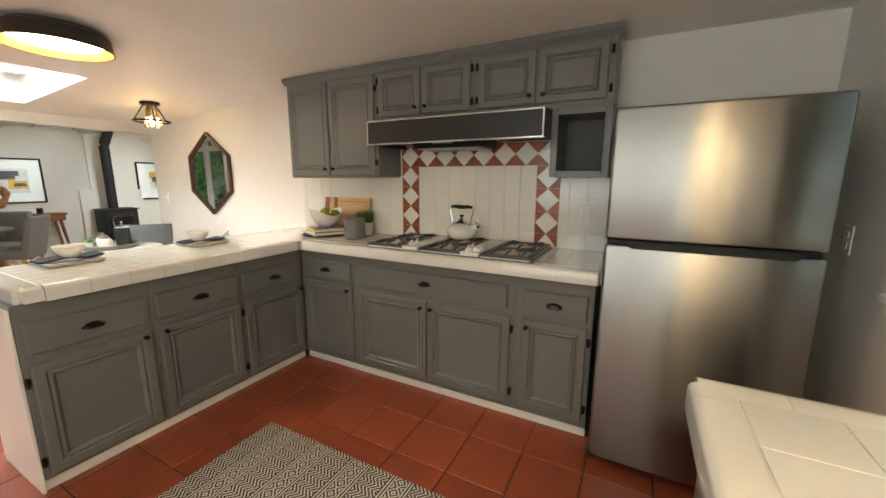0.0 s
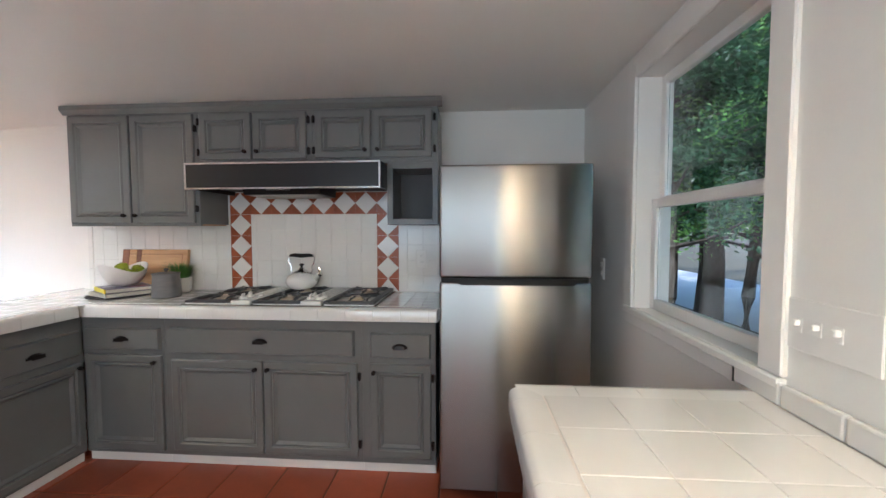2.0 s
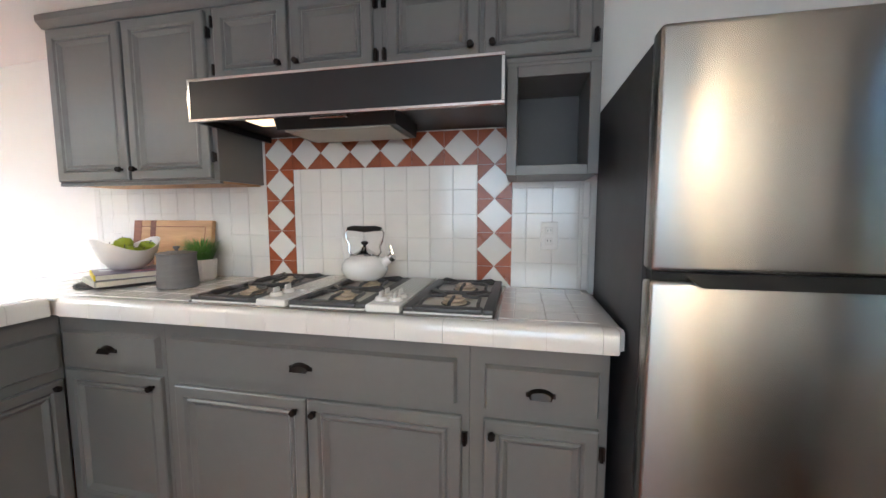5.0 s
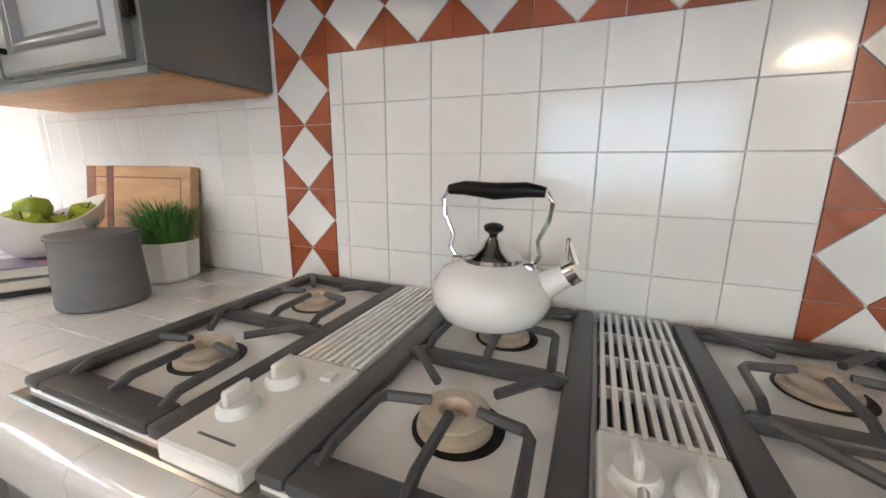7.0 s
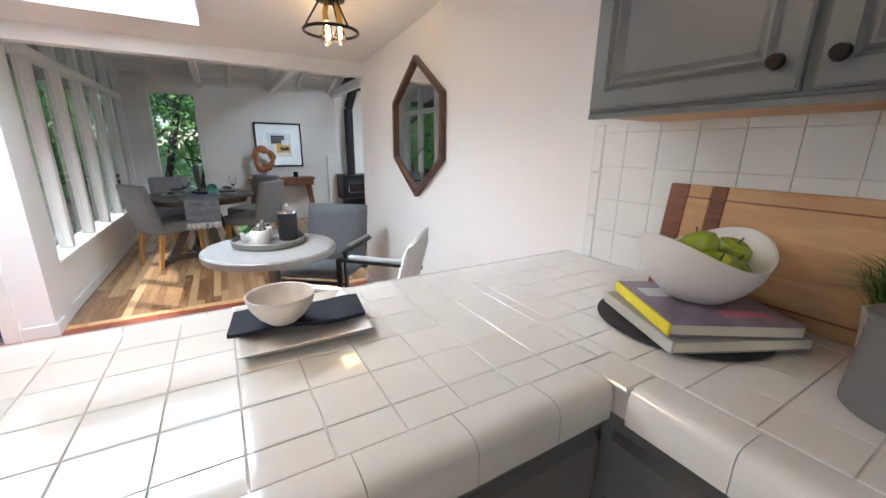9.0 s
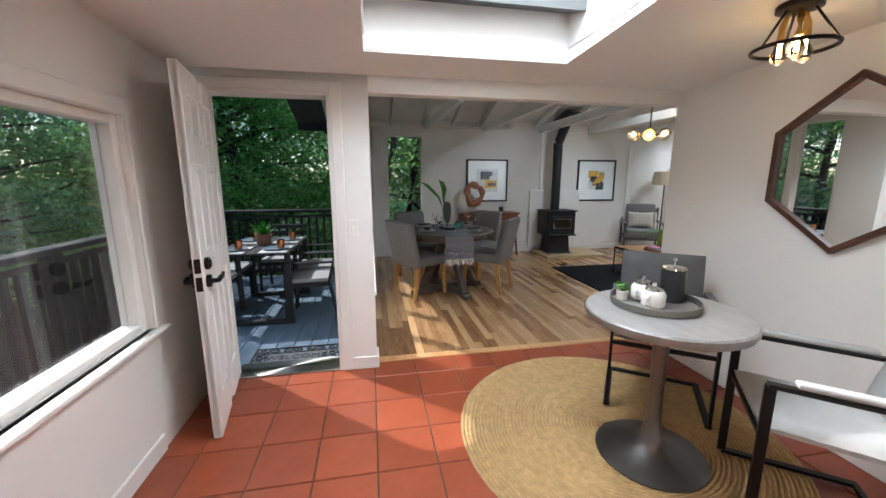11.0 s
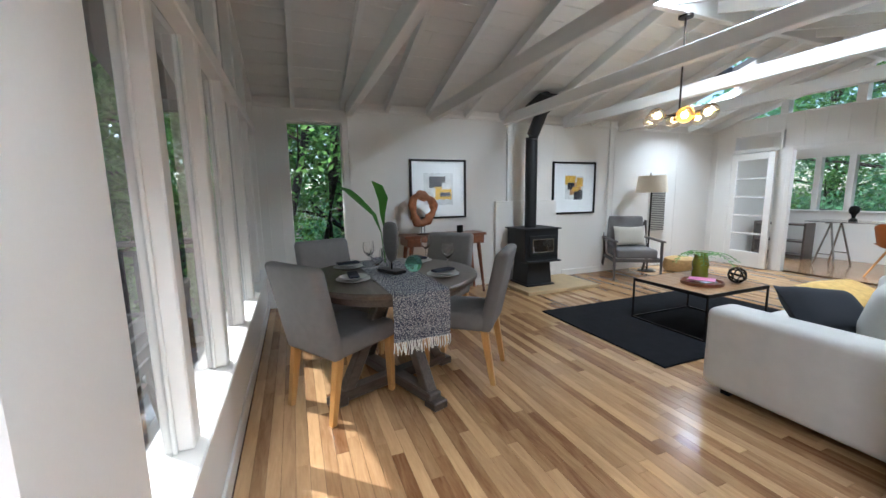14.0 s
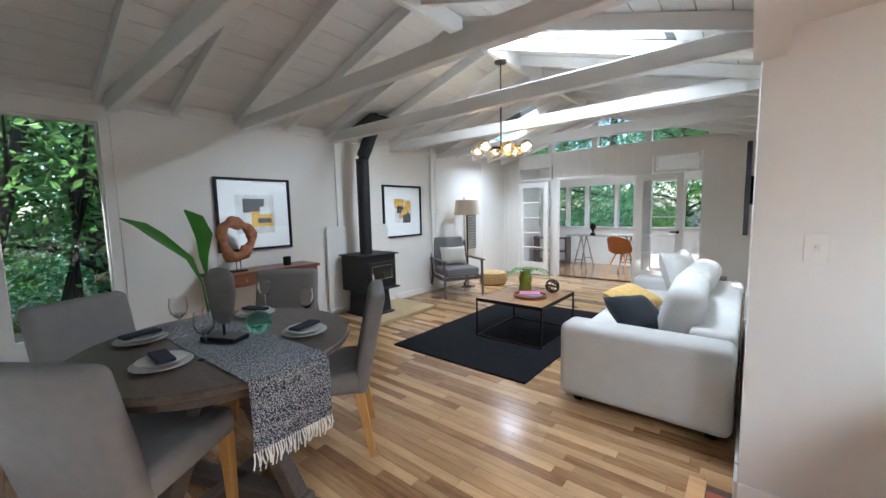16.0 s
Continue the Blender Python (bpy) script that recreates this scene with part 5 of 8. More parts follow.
bm = bm_new()
lathe(bm, [(0.165, 0.0), (0.17, 0.003), (0.165, 0.007), (0.01, 0.006)], 48)
solid("round_placemat", bm, mat("black_woven_straw", (0.016, 0.015, 0.017), 0.8, vary=0.4, scale=40, fine=250, bump=0.9), "round black woven placemat on the worktop", "placemat", m=pose(-2.175, 2.13, ZT))
BKP = mat("book_pages", (0.62, 0.58, 0.48), 0.8, vary=0.1, fine=300, stretch=(1, 1, 8))
for z, w, d, col, rz, lab, spine in ((0.008, 0.28, 0.25, (0.30, 0.29, 0.27), 64, "grey hardback book lying flat", None), (0.034, 0.25, 0.235, (0.22, 0.18, 0.24), 58, "colourful cookbook with yellow spine lying flat", (0.75, 0.62, 0.03))):
    bk = thing("book", pose(-2.145, 2.135, ZT + z, 0, 0, rz), lab, "book", "cookbooks on the worktop")
    cm = mat("book_cover", col, 0.35, vary=0.5 if spine else 0.1, scale=14, fine=30, bump=0.0)
    pbox("page_block", bk, BKP, (-w / 2 + 0.006, w / 2 - 0.004, -d / 2 + 0.003, d / 2 - 0.004, 0.002, 0.022), 0.0)
    pbox("cover", bk, cm, (-w / 2, w / 2, -d / 2, d / 2, 0.022, 0.0245), 0.001)
    pbox("cover", bk, cm, (-w / 2, w / 2, -d / 2, d / 2, 0.0, 0.002), 0.001)
    pbox("spine", bk, mat("yellow_spine", spine or (0.45, 0.44, 0.4), 0.4), (-w / 2 - 0.002, -w / 2 + 0.004, -d / 2, d / 2, 0.0, 0.0245), 0.001)
    if spine:
        pbox("title_bar", bk, mat("pink_print", (0.6, 0.2, 0.3), 0.4), (0.0, 0.09, -0.08, -0.05, 0.0245, 0.0249), 0.0)
        pbox("title_bar", bk, mat("pale_print", (0.6, 0.6, 0.62), 0.4), (-0.1, 0.06, 0.02, 0.07, 0.0245, 0.0249), 0.0)
fb = thing("fruit_bowl", pose(-2.165, 2.15, ZT + 0.06, 0, 0, 78), "white ribbed ceramic fruit bowl with raised sides", "bowl")
bm = bm_new()
prof = [(0.045, 0.0), (0.06, 0.004), (0.09, 0.03), (0.112, 0.062), (0.122, 0.09), (0.117, 0.09), (0.106, 0.062), (0.08, 0.032), (0.03, 0.012), (0.002, 0.01)]
lathe(bm, prof, 48)
for v in bm.verts:
    r = math.hypot(v.co.x, v.co.y)
    if r > 0.02:
        c2 = (v.co.x / r) ** 2
        v.co.z += 0.055 * c2 * (v.co.z / 0.09) ** 2
        v.co.x *= 1 + 0.04 * c2 * v.co.z / 0.1
part("dish", bm, CERA, fb, smooth=True)
APPLE = mat("green_apple_skin", (0.32, 0.40, 0.03), 0.22, vary=0.2, scale=20, fine=120, bump=0.03, coat=0.3)
random.seed(5)
for x, y, z in ((-0.05, 0.0, 0.062), (0.03, -0.04, 0.066), (0.03, 0.045, 0.064), (-0.01, 0.0, 0.112), (0.085, 0.0, 0.09), (-0.035, -0.06, 0.08), (-0.03, 0.065, 0.082)):
    ap = thing("apple", pose(-2.165, 2.15, ZT + 0.06, 0, 0, 78) @ pose(x, y, z, random.uniform(-25, 25), random.uniform(-25, 25), 0), "green apple in the fruit bowl", "apple", "green apples")
    bm = bm_new()
    lathe(bm, [(0.002, -0.026), (0.014, -0.030), (0.030, -0.018), (0.037, 0.004), (0.033, 0.022), (0.018, 0.031), (0.007, 0.028), (0.002, 0.022)], 20)
    part("flesh", bm, APPLE, ap, smooth=True)
    bm = bm_new()
    tube(bm, [(0, 0, 0.022), (0.002, 0, 0.034), (0.005, 0, 0.042)], 0.0018, 5)
    part("stem", bm, BARK, ap)
cn = thing("canister", pose(-1.83, 2.095, ZT), "grey ribbed stoneware canister with lid", "canister")
STONE = mat("grey_stoneware", (0.15, 0.145, 0.14), 0.6, vary=0.18, scale=12, fine=120, bump=0.35, stretch=(1, 1, 5))
bm = bm_new()
lathe(bm, [(0.074, 0.0), (0.078, 0.004)] + [(0.078 + 0.0012 * (i % 2) - 0.00045 * i, 0.008 + 0.0082 * i) for i in range(16)] + [(0.07, 0.142)], 40)
part("jar", bm, STONE, cn, smooth=True)
bm = bm_new()
lathe(bm, [(0.074, 0.140), (0.076, 0.146), (0.074, 0.149), (0.03, 0.155), (0.012, 0.156)], 40)
lathe(bm, [(0.006, 0.155), (0.007, 0.163), (0.013, 0.168), (0.012, 0.175), (0.002, 0.178)], 20)
part("lid", bm, STONE, cn, "grey stoneware lid", True)
pl = thing("herb_pot", pose(-1.872, 2.262, ZT), "white faceted pot of bright green grass", "plant")
bm = bm_new()
lathe(bm, [(0.052, 0.0), (0.06, 0.01), (0.068, 0.10), (0.062, 0.10), (0.056, 0.085), (0.01, 0.083)], 8)
part("pot", bm, CERA, pl)
GRASSM = mat("grass_blade", (0.07, 0.20, 0.03), 0.45, vary=0.35, scale=30, fine=80, bump=0.0)
random.seed(9)
bm = bm_new()
for i in range(420):
    a, r0 = random.uniform(0, 6.283), 0.05 * random.random() ** 0.5
    ln, out = random.uniform(0.07, 0.14), random.uniform(0.02, 0.11)
    d = Vector((math.cos(a), math.sin(a), 0))
    p0 = d * r0 + Vector((0, 0, 0.085))
    p1 = p0 + d * out * 0.35 + Vector((0, 0, ln * 0.65))
    p2 = p0 + d * out + Vector((0, 0, ln - out * 0.3))
    s = Vector((-d.y, d.x, 0)) * 0.0016
    q = [bm.verts.new(p) for p in (p0 - s, p0 + s, p1 + s, p1 - s, p2)]
    bm.faces.new(q[:4])
    bm.faces.new((q[3], q[2], q[4]))
part("grass", bm, GRASSM, pl)
cbd = thing("cutting_board", pose(-2.125, 2.315, ZT, -8, 0, 0), "striped wooden cutting board leaning on tiles", "cutting board")
LT = wood("pale_board_wood", (0.42, 0.22, 0.09), (0.62, 0.38, 0.18), 0.45, 18, (1, 8, 8), 0.05)
for x0, x1, mt in ((-0.24, -0.19, WALNUT), (-0.19, -0.135, LT), (-0.135, -0.10, WALNUT), (-0.10, 0.24, LT)):
    pbox("strip", cbd, mt, (x0, x1 - 0.0005, 0, 0.026, 0, 0.285), 0.002)
for b in ((-0.19, 0.2, 0.25, 0.254), (-0.19, 0.2, 0.03, 0.034), (0.2, 0.204, 0.03, 0.254)):
    pbox("groove", cbd, WALNUT, (b[0], b[1], -0.0008, 0.0, b[2], b[3]), 0.0)

# ---- nook ----
JUTE = mat("jute_braid", (0.46, 0.30, 0.13), 0.9, vary=0.3, scale=30, fine=180, bump=0.9)
jr = thing("jute_rug", pose(-4.22, 1.42, 0.0), "round braided jute rug under the nook table", "rug")
for i in range(40):
    bm = bm_new()
    r = 0.02 + i * 0.0205
    lathe(bm, [(r - 0.0098, 0.002), (r - 0.006, 0.009), (r, 0.012), (r + 0.006, 0.009), (r + 0.0098, 0.002)], 56, cap=False)
    part("braid_ring", bm, JUTE, jr, smooth=True)
tt = thing("tulip_table", pose(-4.01, 1.478, 0.012), "round pedestal table with grey stone-look top", "table")
TOPM = mat("grey_weathered_top", (0.25, 0.235, 0.22), 0.35, vary=0.28, scale=5, fine=40, bump=0.1, stretch=(1, 4, 1))
bm = bm_new()
lathe(bm, [(0.31, 0.69), (0.338, 0.696), (0.345, 0.71), (0.345, 0.732), (0.337, 0.74), (0.01, 0.74)], 56)
part("tabletop", bm, TOPM, tt, smooth=True)
bm = bm_new()
lathe(bm, [(0.25, 0.0), (0.25, 0.006), (0.19, 0.022), (0.10, 0.05), (0.05, 0.10), (0.034, 0.2), (0.032, 0.4), (0.036, 0.58), (0.05, 0.66), (0.09, 0.70)], 40)
part("pedestal", bm, mat("brushed_gunmetal", (0.16, 0.15, 0.14), 0.35, 0.9, vary=0.2, scale=4), tt, smooth=True)
tr = thing("round_tray", pose(-4.08, 1.475, 0.754), "round galvanised tray on the nook table", "tray")
bm = bm_new()
lathe(bm, [(0.18, 0.0), (0.19, 0.002), (0.195, 0.034), (0.19, 0.036), (0.184, 0.008), (0.01, 0.006)], 44)
part("dish", bm, mat("galvanised", (0.25, 0.24, 0.22), 0.45, 0.7, vary=0.2), tr, smooth=True)
fp = thing("french_press", pose(-4.10, 1.585, 0.762), "black french press coffee pot", "coffee pot")
DARKC = mat("charcoal_enamel", (0.03, 0.033, 0.036), 0.35, vary=0.15)
bm = bm_new()
lathe(bm, [(0.052, 0.0), (0.055, 0.004), (0.055, 0.15), (0.058, 0.155), (0.05, 0.157)], 32)
part("body", bm, DARKC, fp, smooth=True)
bm = bm_new()
lathe(bm, [(0.054, 0.157), (0.05, 0.166), (0.01, 0.17), (0.003, 0.17), (0.003, 0.195), (0.011, 0.198), (0.011, 0.208), (0.002, 0.212)], 24)
part("plunger", bm, CHROME, fp, "steel plunger lid", True)
bm = bm_new()
tube(bm, [(0.05, 0, 0.14), (0.09, 0, 0.135), (0.095, 0, 0.08), (0.085, 0, 0.03), (0.052, 0, 0.03)], 0.007, 8)
part("handle", bm, DARKC, fp, smooth=True, m=pose(0, 0, 0, 0, 0, 150))
for x, y in ((-4.03, 1.425), (-4.14, 1.455)):
    j = thing("sugar_jar", pose(x, y, 0.762), "white speckled lidded jar on a tray", "jar", "jars on the tray")
    j.scale = (1.25, 1.25, 1.25)
    bm = bm_new()
    lathe(bm, [(0.03, 0.0), (0.04, 0.01), (0.041, 0.05), (0.032, 0.065), (0.028, 0.066)], 24)
    part("jar", bm, CERA, j, smooth=True)
    bm = bm_new()
    lathe(bm, [(0.031, 0.066), (0.028, 0.076), (0.008, 0.082), (0.008, 0.092), (0.002, 0.094)], 20)
    part("lid", bm, CHROME, j, smooth=True)
    bm = bm_new()
    tube(bm, [(0.038, 0, 0.05), (0.06, 0, 0.045), (0.058, 0, 0.02), (0.039, 0, 0.016)], 0.004, 6)
    part("handle", bm, CERA, j, smooth=True, m=pose(0, 0, 0, 0, 0, -60))
sp_ = thing("small_plant", pose(-4.16, 1.36, 0.762), "tiny green plant in a white cup", "plant")
bm = bm_new()
lathe(bm, [(0.022, 0), (0.028, 0.045), (0.024, 0.045), (0.005, 0.04)], 20)
part("pot", bm, CERA, sp_, smooth=True)
lf = leaf_cloud("leaves", [(0, 0, 0.065, 0.035)], 60, 0.014, 1)
lf.materials.append(GRASSM)
new("leaves", lf).parent = sp_


def turn(dx, dy):
    """The turn that points a thing's front (local -y) along (dx, dy)."""
    return math.degrees(math.atan2(dx, -dy))


QUILT = mat("grey_quilted_leather", (0.085, 0.086, 0.09), 0.6, vary=0.15, scale=20, fine=160, bump=0.3)
# lit copy of the quilted cover: sunlight on the chair put into a paler grey
QUILTL = mat("sunlit_pale_quilted_grey", (0.42, 0.42, 0.41), 0.75, vary=0.1, scale=20, fine=200, bump=0.3)


def quilted(bm, w, h, t, m):
    n = 18
    vs = []
    for s in (-1, 1):
        rows = []
        for i in range(n + 1):
            row = []
            for j in range(n + 1):
                u, v = (i / n - 0.5) * w, (j / n - 0.5) * h
                q = abs(math.sin((u + v) * 42)) * abs(math.sin((u - v) * 42))
                e = min(1, 6 * (0.5 - abs(i / n - 0.5)) + 0.25) * min(1, 6 * (0.5 - abs(j / n - 0.5)) + 0.25)
                row.append(bm.verts.new(m @ Vector((u, s * (t / 2 * e + 0.004 * q), v))))
            rows.append(row)
        vs.append(rows)
    for k, rows in enumerate(vs):
        for i in range(n):
            for j in range(n):
                bm.faces.new((rows[i][j], rows[i + 1][j], rows[i + 1][j + 1], rows[i][j + 1]))
    a, b = vs
    for i in range(n):
        bm.faces.new((a[i][0], a[i + 1][0], b[i + 1][0], b[i][0]))
        bm.faces.new((a[i][n], a[i + 1][n], b[i + 1][n], b[i][n]))
        bm.faces.new((a[0][i], a[0][i + 1], b[0][i + 1], b[0][i]))
        bm.faces.new((a[n][i], a[n][i + 1], b[n][i + 1], b[n][i]))


def loop_chair(m, cover, label):
    c = thing("armchair", m, label, "chair", "nook armchairs")
    bm = bm_new()
    quilted(bm, 0.47, 0.46, 0.055, pose(0, -0.01, 0.43, 86, 0, 0))
    part("seat", bm, cover, c, smooth=True)
    bm = bm_new()
    quilted(bm, 0.47, 0.44, 0.05, pose(0, 0.255, 0.64, -14, 0, 0))
    part("backrest", bm, cover, c, smooth=True)
    for s in (-1, 1):
        bm = bm_new()
        x = s * 0.255
        w = 0.012
        for p0, p1 in (((x, -0.24, 0.012), (x, 0.25, 0.012)), ((x, -0.24, 0.012), (x, -0.24, 0.625)), ((x, -0.25, 0.625), (x, 0.27, 0.605))):
            a, b = Vector(p0), Vector(p1)
            d = (b - a)
            mm = Matrix.Translation((a + b) / 2) @ d.to_track_quat("Z", "X").to_matrix().to_4x4()
            box(bm, -0.008, 0.008, -0.017, 0.017, -d.length / 2, d.length / 2, 0.002, 1, mm)
        part("side_frame", bm, BLACKM, c, "black flat-bar metal frame")
        bm = bm_new()
        box(bm, x - 0.022, x + 0.022, -0.2, 0.2, 0.628, 0.65, 0.008, 2, pose(0, 0, 0, -2.2, 0, 0))
        part("armrest", bm, cover, c, "padded armrest")
    for y, z in ((0.24, 0.012), (-0.23, 0.405), (0.2, 0.395)):
        pbox("cross_bar", c, BLACKM, (-0.25, 0.25, y - 0.012, y + 0.012, z - 0.01, z + 0.01), 0.002)
    return c


loop_chair(pose(-3.60, 1.86, 0.012, 0, 0, turn(-0.62, -0.78)), QUILTL, "grey quilted armchair with flat metal frame, coloured pale as sunlit")
loop_chair(pose(-4.44, 1.85, 0.012, 0, 0, turn(0.8, -0.6)), QUILT, "dark grey quilted armchair with black metal frame")

# mirror: long hexagon
mr_ = thing("mirror", pose(-4.01, 2.398, 1.405), "elongated hexagonal mirror with brown wooden frame", "mirror")
HEX = [(0, 0.425), (0.345, 0.185), (0.345, -0.185), (0, -0.425), (-0.345, -0.185), (-0.345, 0.185)]


def hexring(bm, s0, s1, y0, y1):
    a = [[bm.verts.new((x * s, y, z * s * (1 if s == 1 else 1.0))) for x, z in HEX] for s, y in ((1.0, y0), (1.0, y1), (s1, y1), (s1, y0))]
    for k in range(4):
        for i in range(6):
            p, q = a[k], a[(k + 1) % 4]
            bm.faces.new((p[i], p[(i + 1) % 6], q[(i + 1) % 6], q[i]))


bm = bm_new()
hexring(bm, 1, 0.925, -0.002, -0.032)
part("frame", bm, MIRRORWOOD, mr_, "dark red-brown wooden frame")
MIRR = bpy.data.materials.new("mirror_silver")
MIRR.use_nodes = True
b_ = MIRR.node_tree.nodes["Principled BSDF"]
b_.inputs["Base Color"].default_value, b_.inputs["Metallic"].default_value, b_.inputs["Roughness"].default_value = (0.86, 0.88, 0.87, 1), 1.0, 0.01
bm = bm_new()
prism(bm, [(x * 0.93, z * 0.93) for x, z in HEX], -0.012, -0.004)
part("mirror_glass", bm, MIRR, mr_)

# pendant with bare bulbs
BRASS = mat("aged_brass", (0.6, 0.36, 0.1), 0.3, 1.0, vary=0.1)
BULBG = glass("bulb_glass", (1, 0.9, 0.75))
FIL = glow("filament", (1.0, 0.66, 0.28), 45)
FILSOFT = glow("soft_filament", (1.0, 0.62, 0.26), 16)
pz = nook_z(-3.9) - 0.001
pd = thing("pendant_light", pose(-3.93, 1.86, pz), "bronze ring pendant with three lit bare bulbs", "pendant light")
bm = bm_new()
lathe(bm, [(0.075, 0.0), (0.075, -0.022), (0.06, -0.026), (0.01, -0.027)], 32)
part("canopy", bm, BRONZE, pd, smooth=True)
bm = bm_new()
n = 40
ring = [(0.135 * math.cos(2 * math.pi * k / n), 0.135 * math.sin(2 * math.pi * k / n), -0.165) for k in range(n + 1)]
tube(bm, ring, 0.008, 8, cap=False)
part("ring", bm, BRONZE, pd, "bronze ring", True)
for k in range(3):
    a = k * 2.094 + 0.4
    bm = bm_new()
    tube(bm, [(0.05 * math.cos(a), 0.05 * math.sin(a), -0.025), (0.135 * math.cos(a), 0.135 * math.sin(a), -0.165)], 0.005, 6)
    part("arm", bm, BRONZE, pd)
    a += 1.0
    x, y = 0.045 * math.cos(a), 0.045 * math.sin(a)
    bm = bm_new()
    tube(bm, [(x * 0.6, y * 0.6, -0.02), (x, y, -0.07), (x, y, -0.13)], 0.014, 12, radii=[0.006, 0.013, 0.016])
    part("socket", bm, BRASS, pd, "brass lamp socket", True)
    bm = bm_new()
    lathe(bm, [(0.012, -0.13), (0.02, -0.15), (0.03, -0.18), (0.026, -0.205), (0.008, -0.218)], 16, (x, y))
    b = part("bulb", bm, BULBG, pd, "clear glass bulb", True)
    b.visible_shadow = False
    bm = bm_new()
    tube(bm, [(x, y, -0.135), (x, y, -0.19)], 0.005, 8)
    part("filament", bm, FIL, pd)

# ---- dining corner ----
TC = (-6.95, 1.05)
dt = thing("dining_table", pose(*TC, 0), "round dark wooden trestle dining table", "table")
bm = bm_new()
lathe(bm, [(0.49, 0.715), (0.54, 0.718), (0.55, 0.73), (0.55, 0.742), (0.543, 0.75), (0.01, 0.75)], 64)
part("tabletop", bm, DARKWOOD, dt, smooth=True)
bm = bm_new()
lathe(bm, [(0.47, 0.66), (0.47, 0.715)], 48)
part("apron", bm, DARKWOOD, dt)
for a in (20, 110):
    bm = bm_new()
    box(bm, -0.42, 0.42, -0.045, 0.045, 0.02, 0.085, 0.008)
    for s in (-1, 1):
        box(bm, s * 0.42 - 0.05, s * 0.42 + 0.05, -0.05, 0.05, 0.0, 0.05, 0.006)
        mm = Matrix.Translation((s * 0.2, 0, 0.37)) @ pose(0, 0, 0, 0, -s * 28, 0)
        box(bm, -0.035, 0.035, -0.035, 0.035, -0.34, 0.34, 0.006, 1, mm)
    part("trestle", bm, DARKWOOD, dt, m=pose(0, 0, 0, 0, 0, a))


def dining_chair(m):
    c = thing("dining_chair", m, "grey linen upholstered dining chair with oak legs", "chair", "dining chairs round the table")
    bm = bm_new()
    vs = soft_box(bm, -0.225, 0.225, -0.235, 0.225, 0.36, 0.475, 0.035, 3)
    for v in vs:
        if v.co.z > 0.45:
            v.co.z += 0.012 * (1 - (v.co.x / 0.23) ** 2)
    part("seat", bm, SOFT, c, smooth=True)
    bm = bm_new()
    vs = soft_box(bm, -0.225, 0.225, 0.165, 0.25, 0.355, 0.89, 0.035, 4)
    for v in vs:
        k = max(0, v.co.z - 0.42)
        v.co.y += 0.2 * k + 0.12 * k * k - 0.18 * (v.co.x ** 2) * min(k * 4, 1)
    part("backrest", bm, SOFT, c, smooth=True)
    for x, y in ((-0.19, -0.2), (0.19, -0.2), (-0.19, 0.2), (0.19, 0.2)):
        bm = bm_new()
        vs = box(bm, x - 0.024, x + 0.024, y - 0.024, y + 0.024, 0, 0.37, 0.003)
        for v in vs:
            if v.co.z < 0.1:
                v.co.x = x + (v.co.x - x) * 0.7
                v.co.y = y + (v.co.y - y) * 0.7 + (0.06 if y > 0 else -0.01)
        part("leg", bm, OAKLEG, c, "honey oak tapered leg")
    return c


ch = dining_chair(pose(-6.90, 0.72, 0, 0, 0, turn(-0.55, 0.83)))
for x, y, dx, dy in ((-6.96, 1.55, -0.64, -0.77), (-7.55, 0.80, 0.92, 0.38), (-7.62, 1.60, 0.66, -0.75)):
    copy_thing(ch, pose(x, y, 0, 0, 0, turn(dx, dy)))

# runner
RUN = bpy.data.materials.new("woven_runner")
RUN.use_nodes = True
nt = RUN.node_tree
tc = nt.nodes.new("ShaderNodeTexCoord")
ck_ = nt.nodes.new("ShaderNodeTexVoronoi")
ck_.inputs["Scale"].default_value, ck_.inputs["Randomness"].default_value = 230, 0.85
cr_ = nt.nodes.new("ShaderNodeValToRGB")
cr_.color_ramp.elements[0].position, cr_.color_ramp.elements[0].color = 0.36, (0.6, 0.59, 0.57, 1)
cr_.color_ramp.elements[1].position, cr_.color_ramp.elements[1].color = 0.46, (0.022, 0.03, 0.06, 1)
nt.links.new(tc.outputs["Object"], ck_.inputs["Vector"])
nt.links.new(ck_.outputs["Distance"], cr_.inputs[0])
bs_ = nt.nodes["Principled BSDF"]
bs_.inputs["Roughness"].default_value = 0.95
nt.links.new(cr_.outputs[0], bs_.inputs["Base Color"])
bp = nt.nodes.new("ShaderNodeBump")
bp.inputs["Strength"].default_value, bp.inputs["Distance"].default_value = 0.8, 0.004
nt.links.new(ck_.outputs["Distance"], bp.inputs["Height"])
nt.links.new(bp.outputs[0], bs_.inputs["Normal"])
rn = thing("table_runner", pose(TC[0], TC[1], 0, 0, 0, 2), "blue-white woven table runner with white fringe", "table runner")
bm = bm_new()
pts = []
R = 0.553
for i in range(13):
    pts.append((-0.47 + i * (0.47 + R - 0.01) / 12, 0.7535))
pts += [(R + 0.004, 0.745), (R + 0.008, 0.70), (R + 0.012, 0.60), (R + 0.006, 0.50)]
w = 0.155
up = [[bm.verts.new((x, y, z + dz + (0.004 * math.sin(y * 30) if z < 0.7 else 0))) for y in [w * (2 * j / 8 - 1) for j in range(9)]] for (x, z) in pts for dz in (0.0,)]
lo = [[bm.verts.new((x - (0.004 if z < 0.74 else 0), y, z - (0.003 if z > 0.74 else 0))) for y in [w * (2 * j / 8 - 1) for j in range(9)]] for (x, z) in pts]
for g in (up, lo):
    for a, b in zip(g, g[1:]):
        for j in range(8):
            bm.faces.new((a[j], a[j + 1], b[j + 1], b[j]))
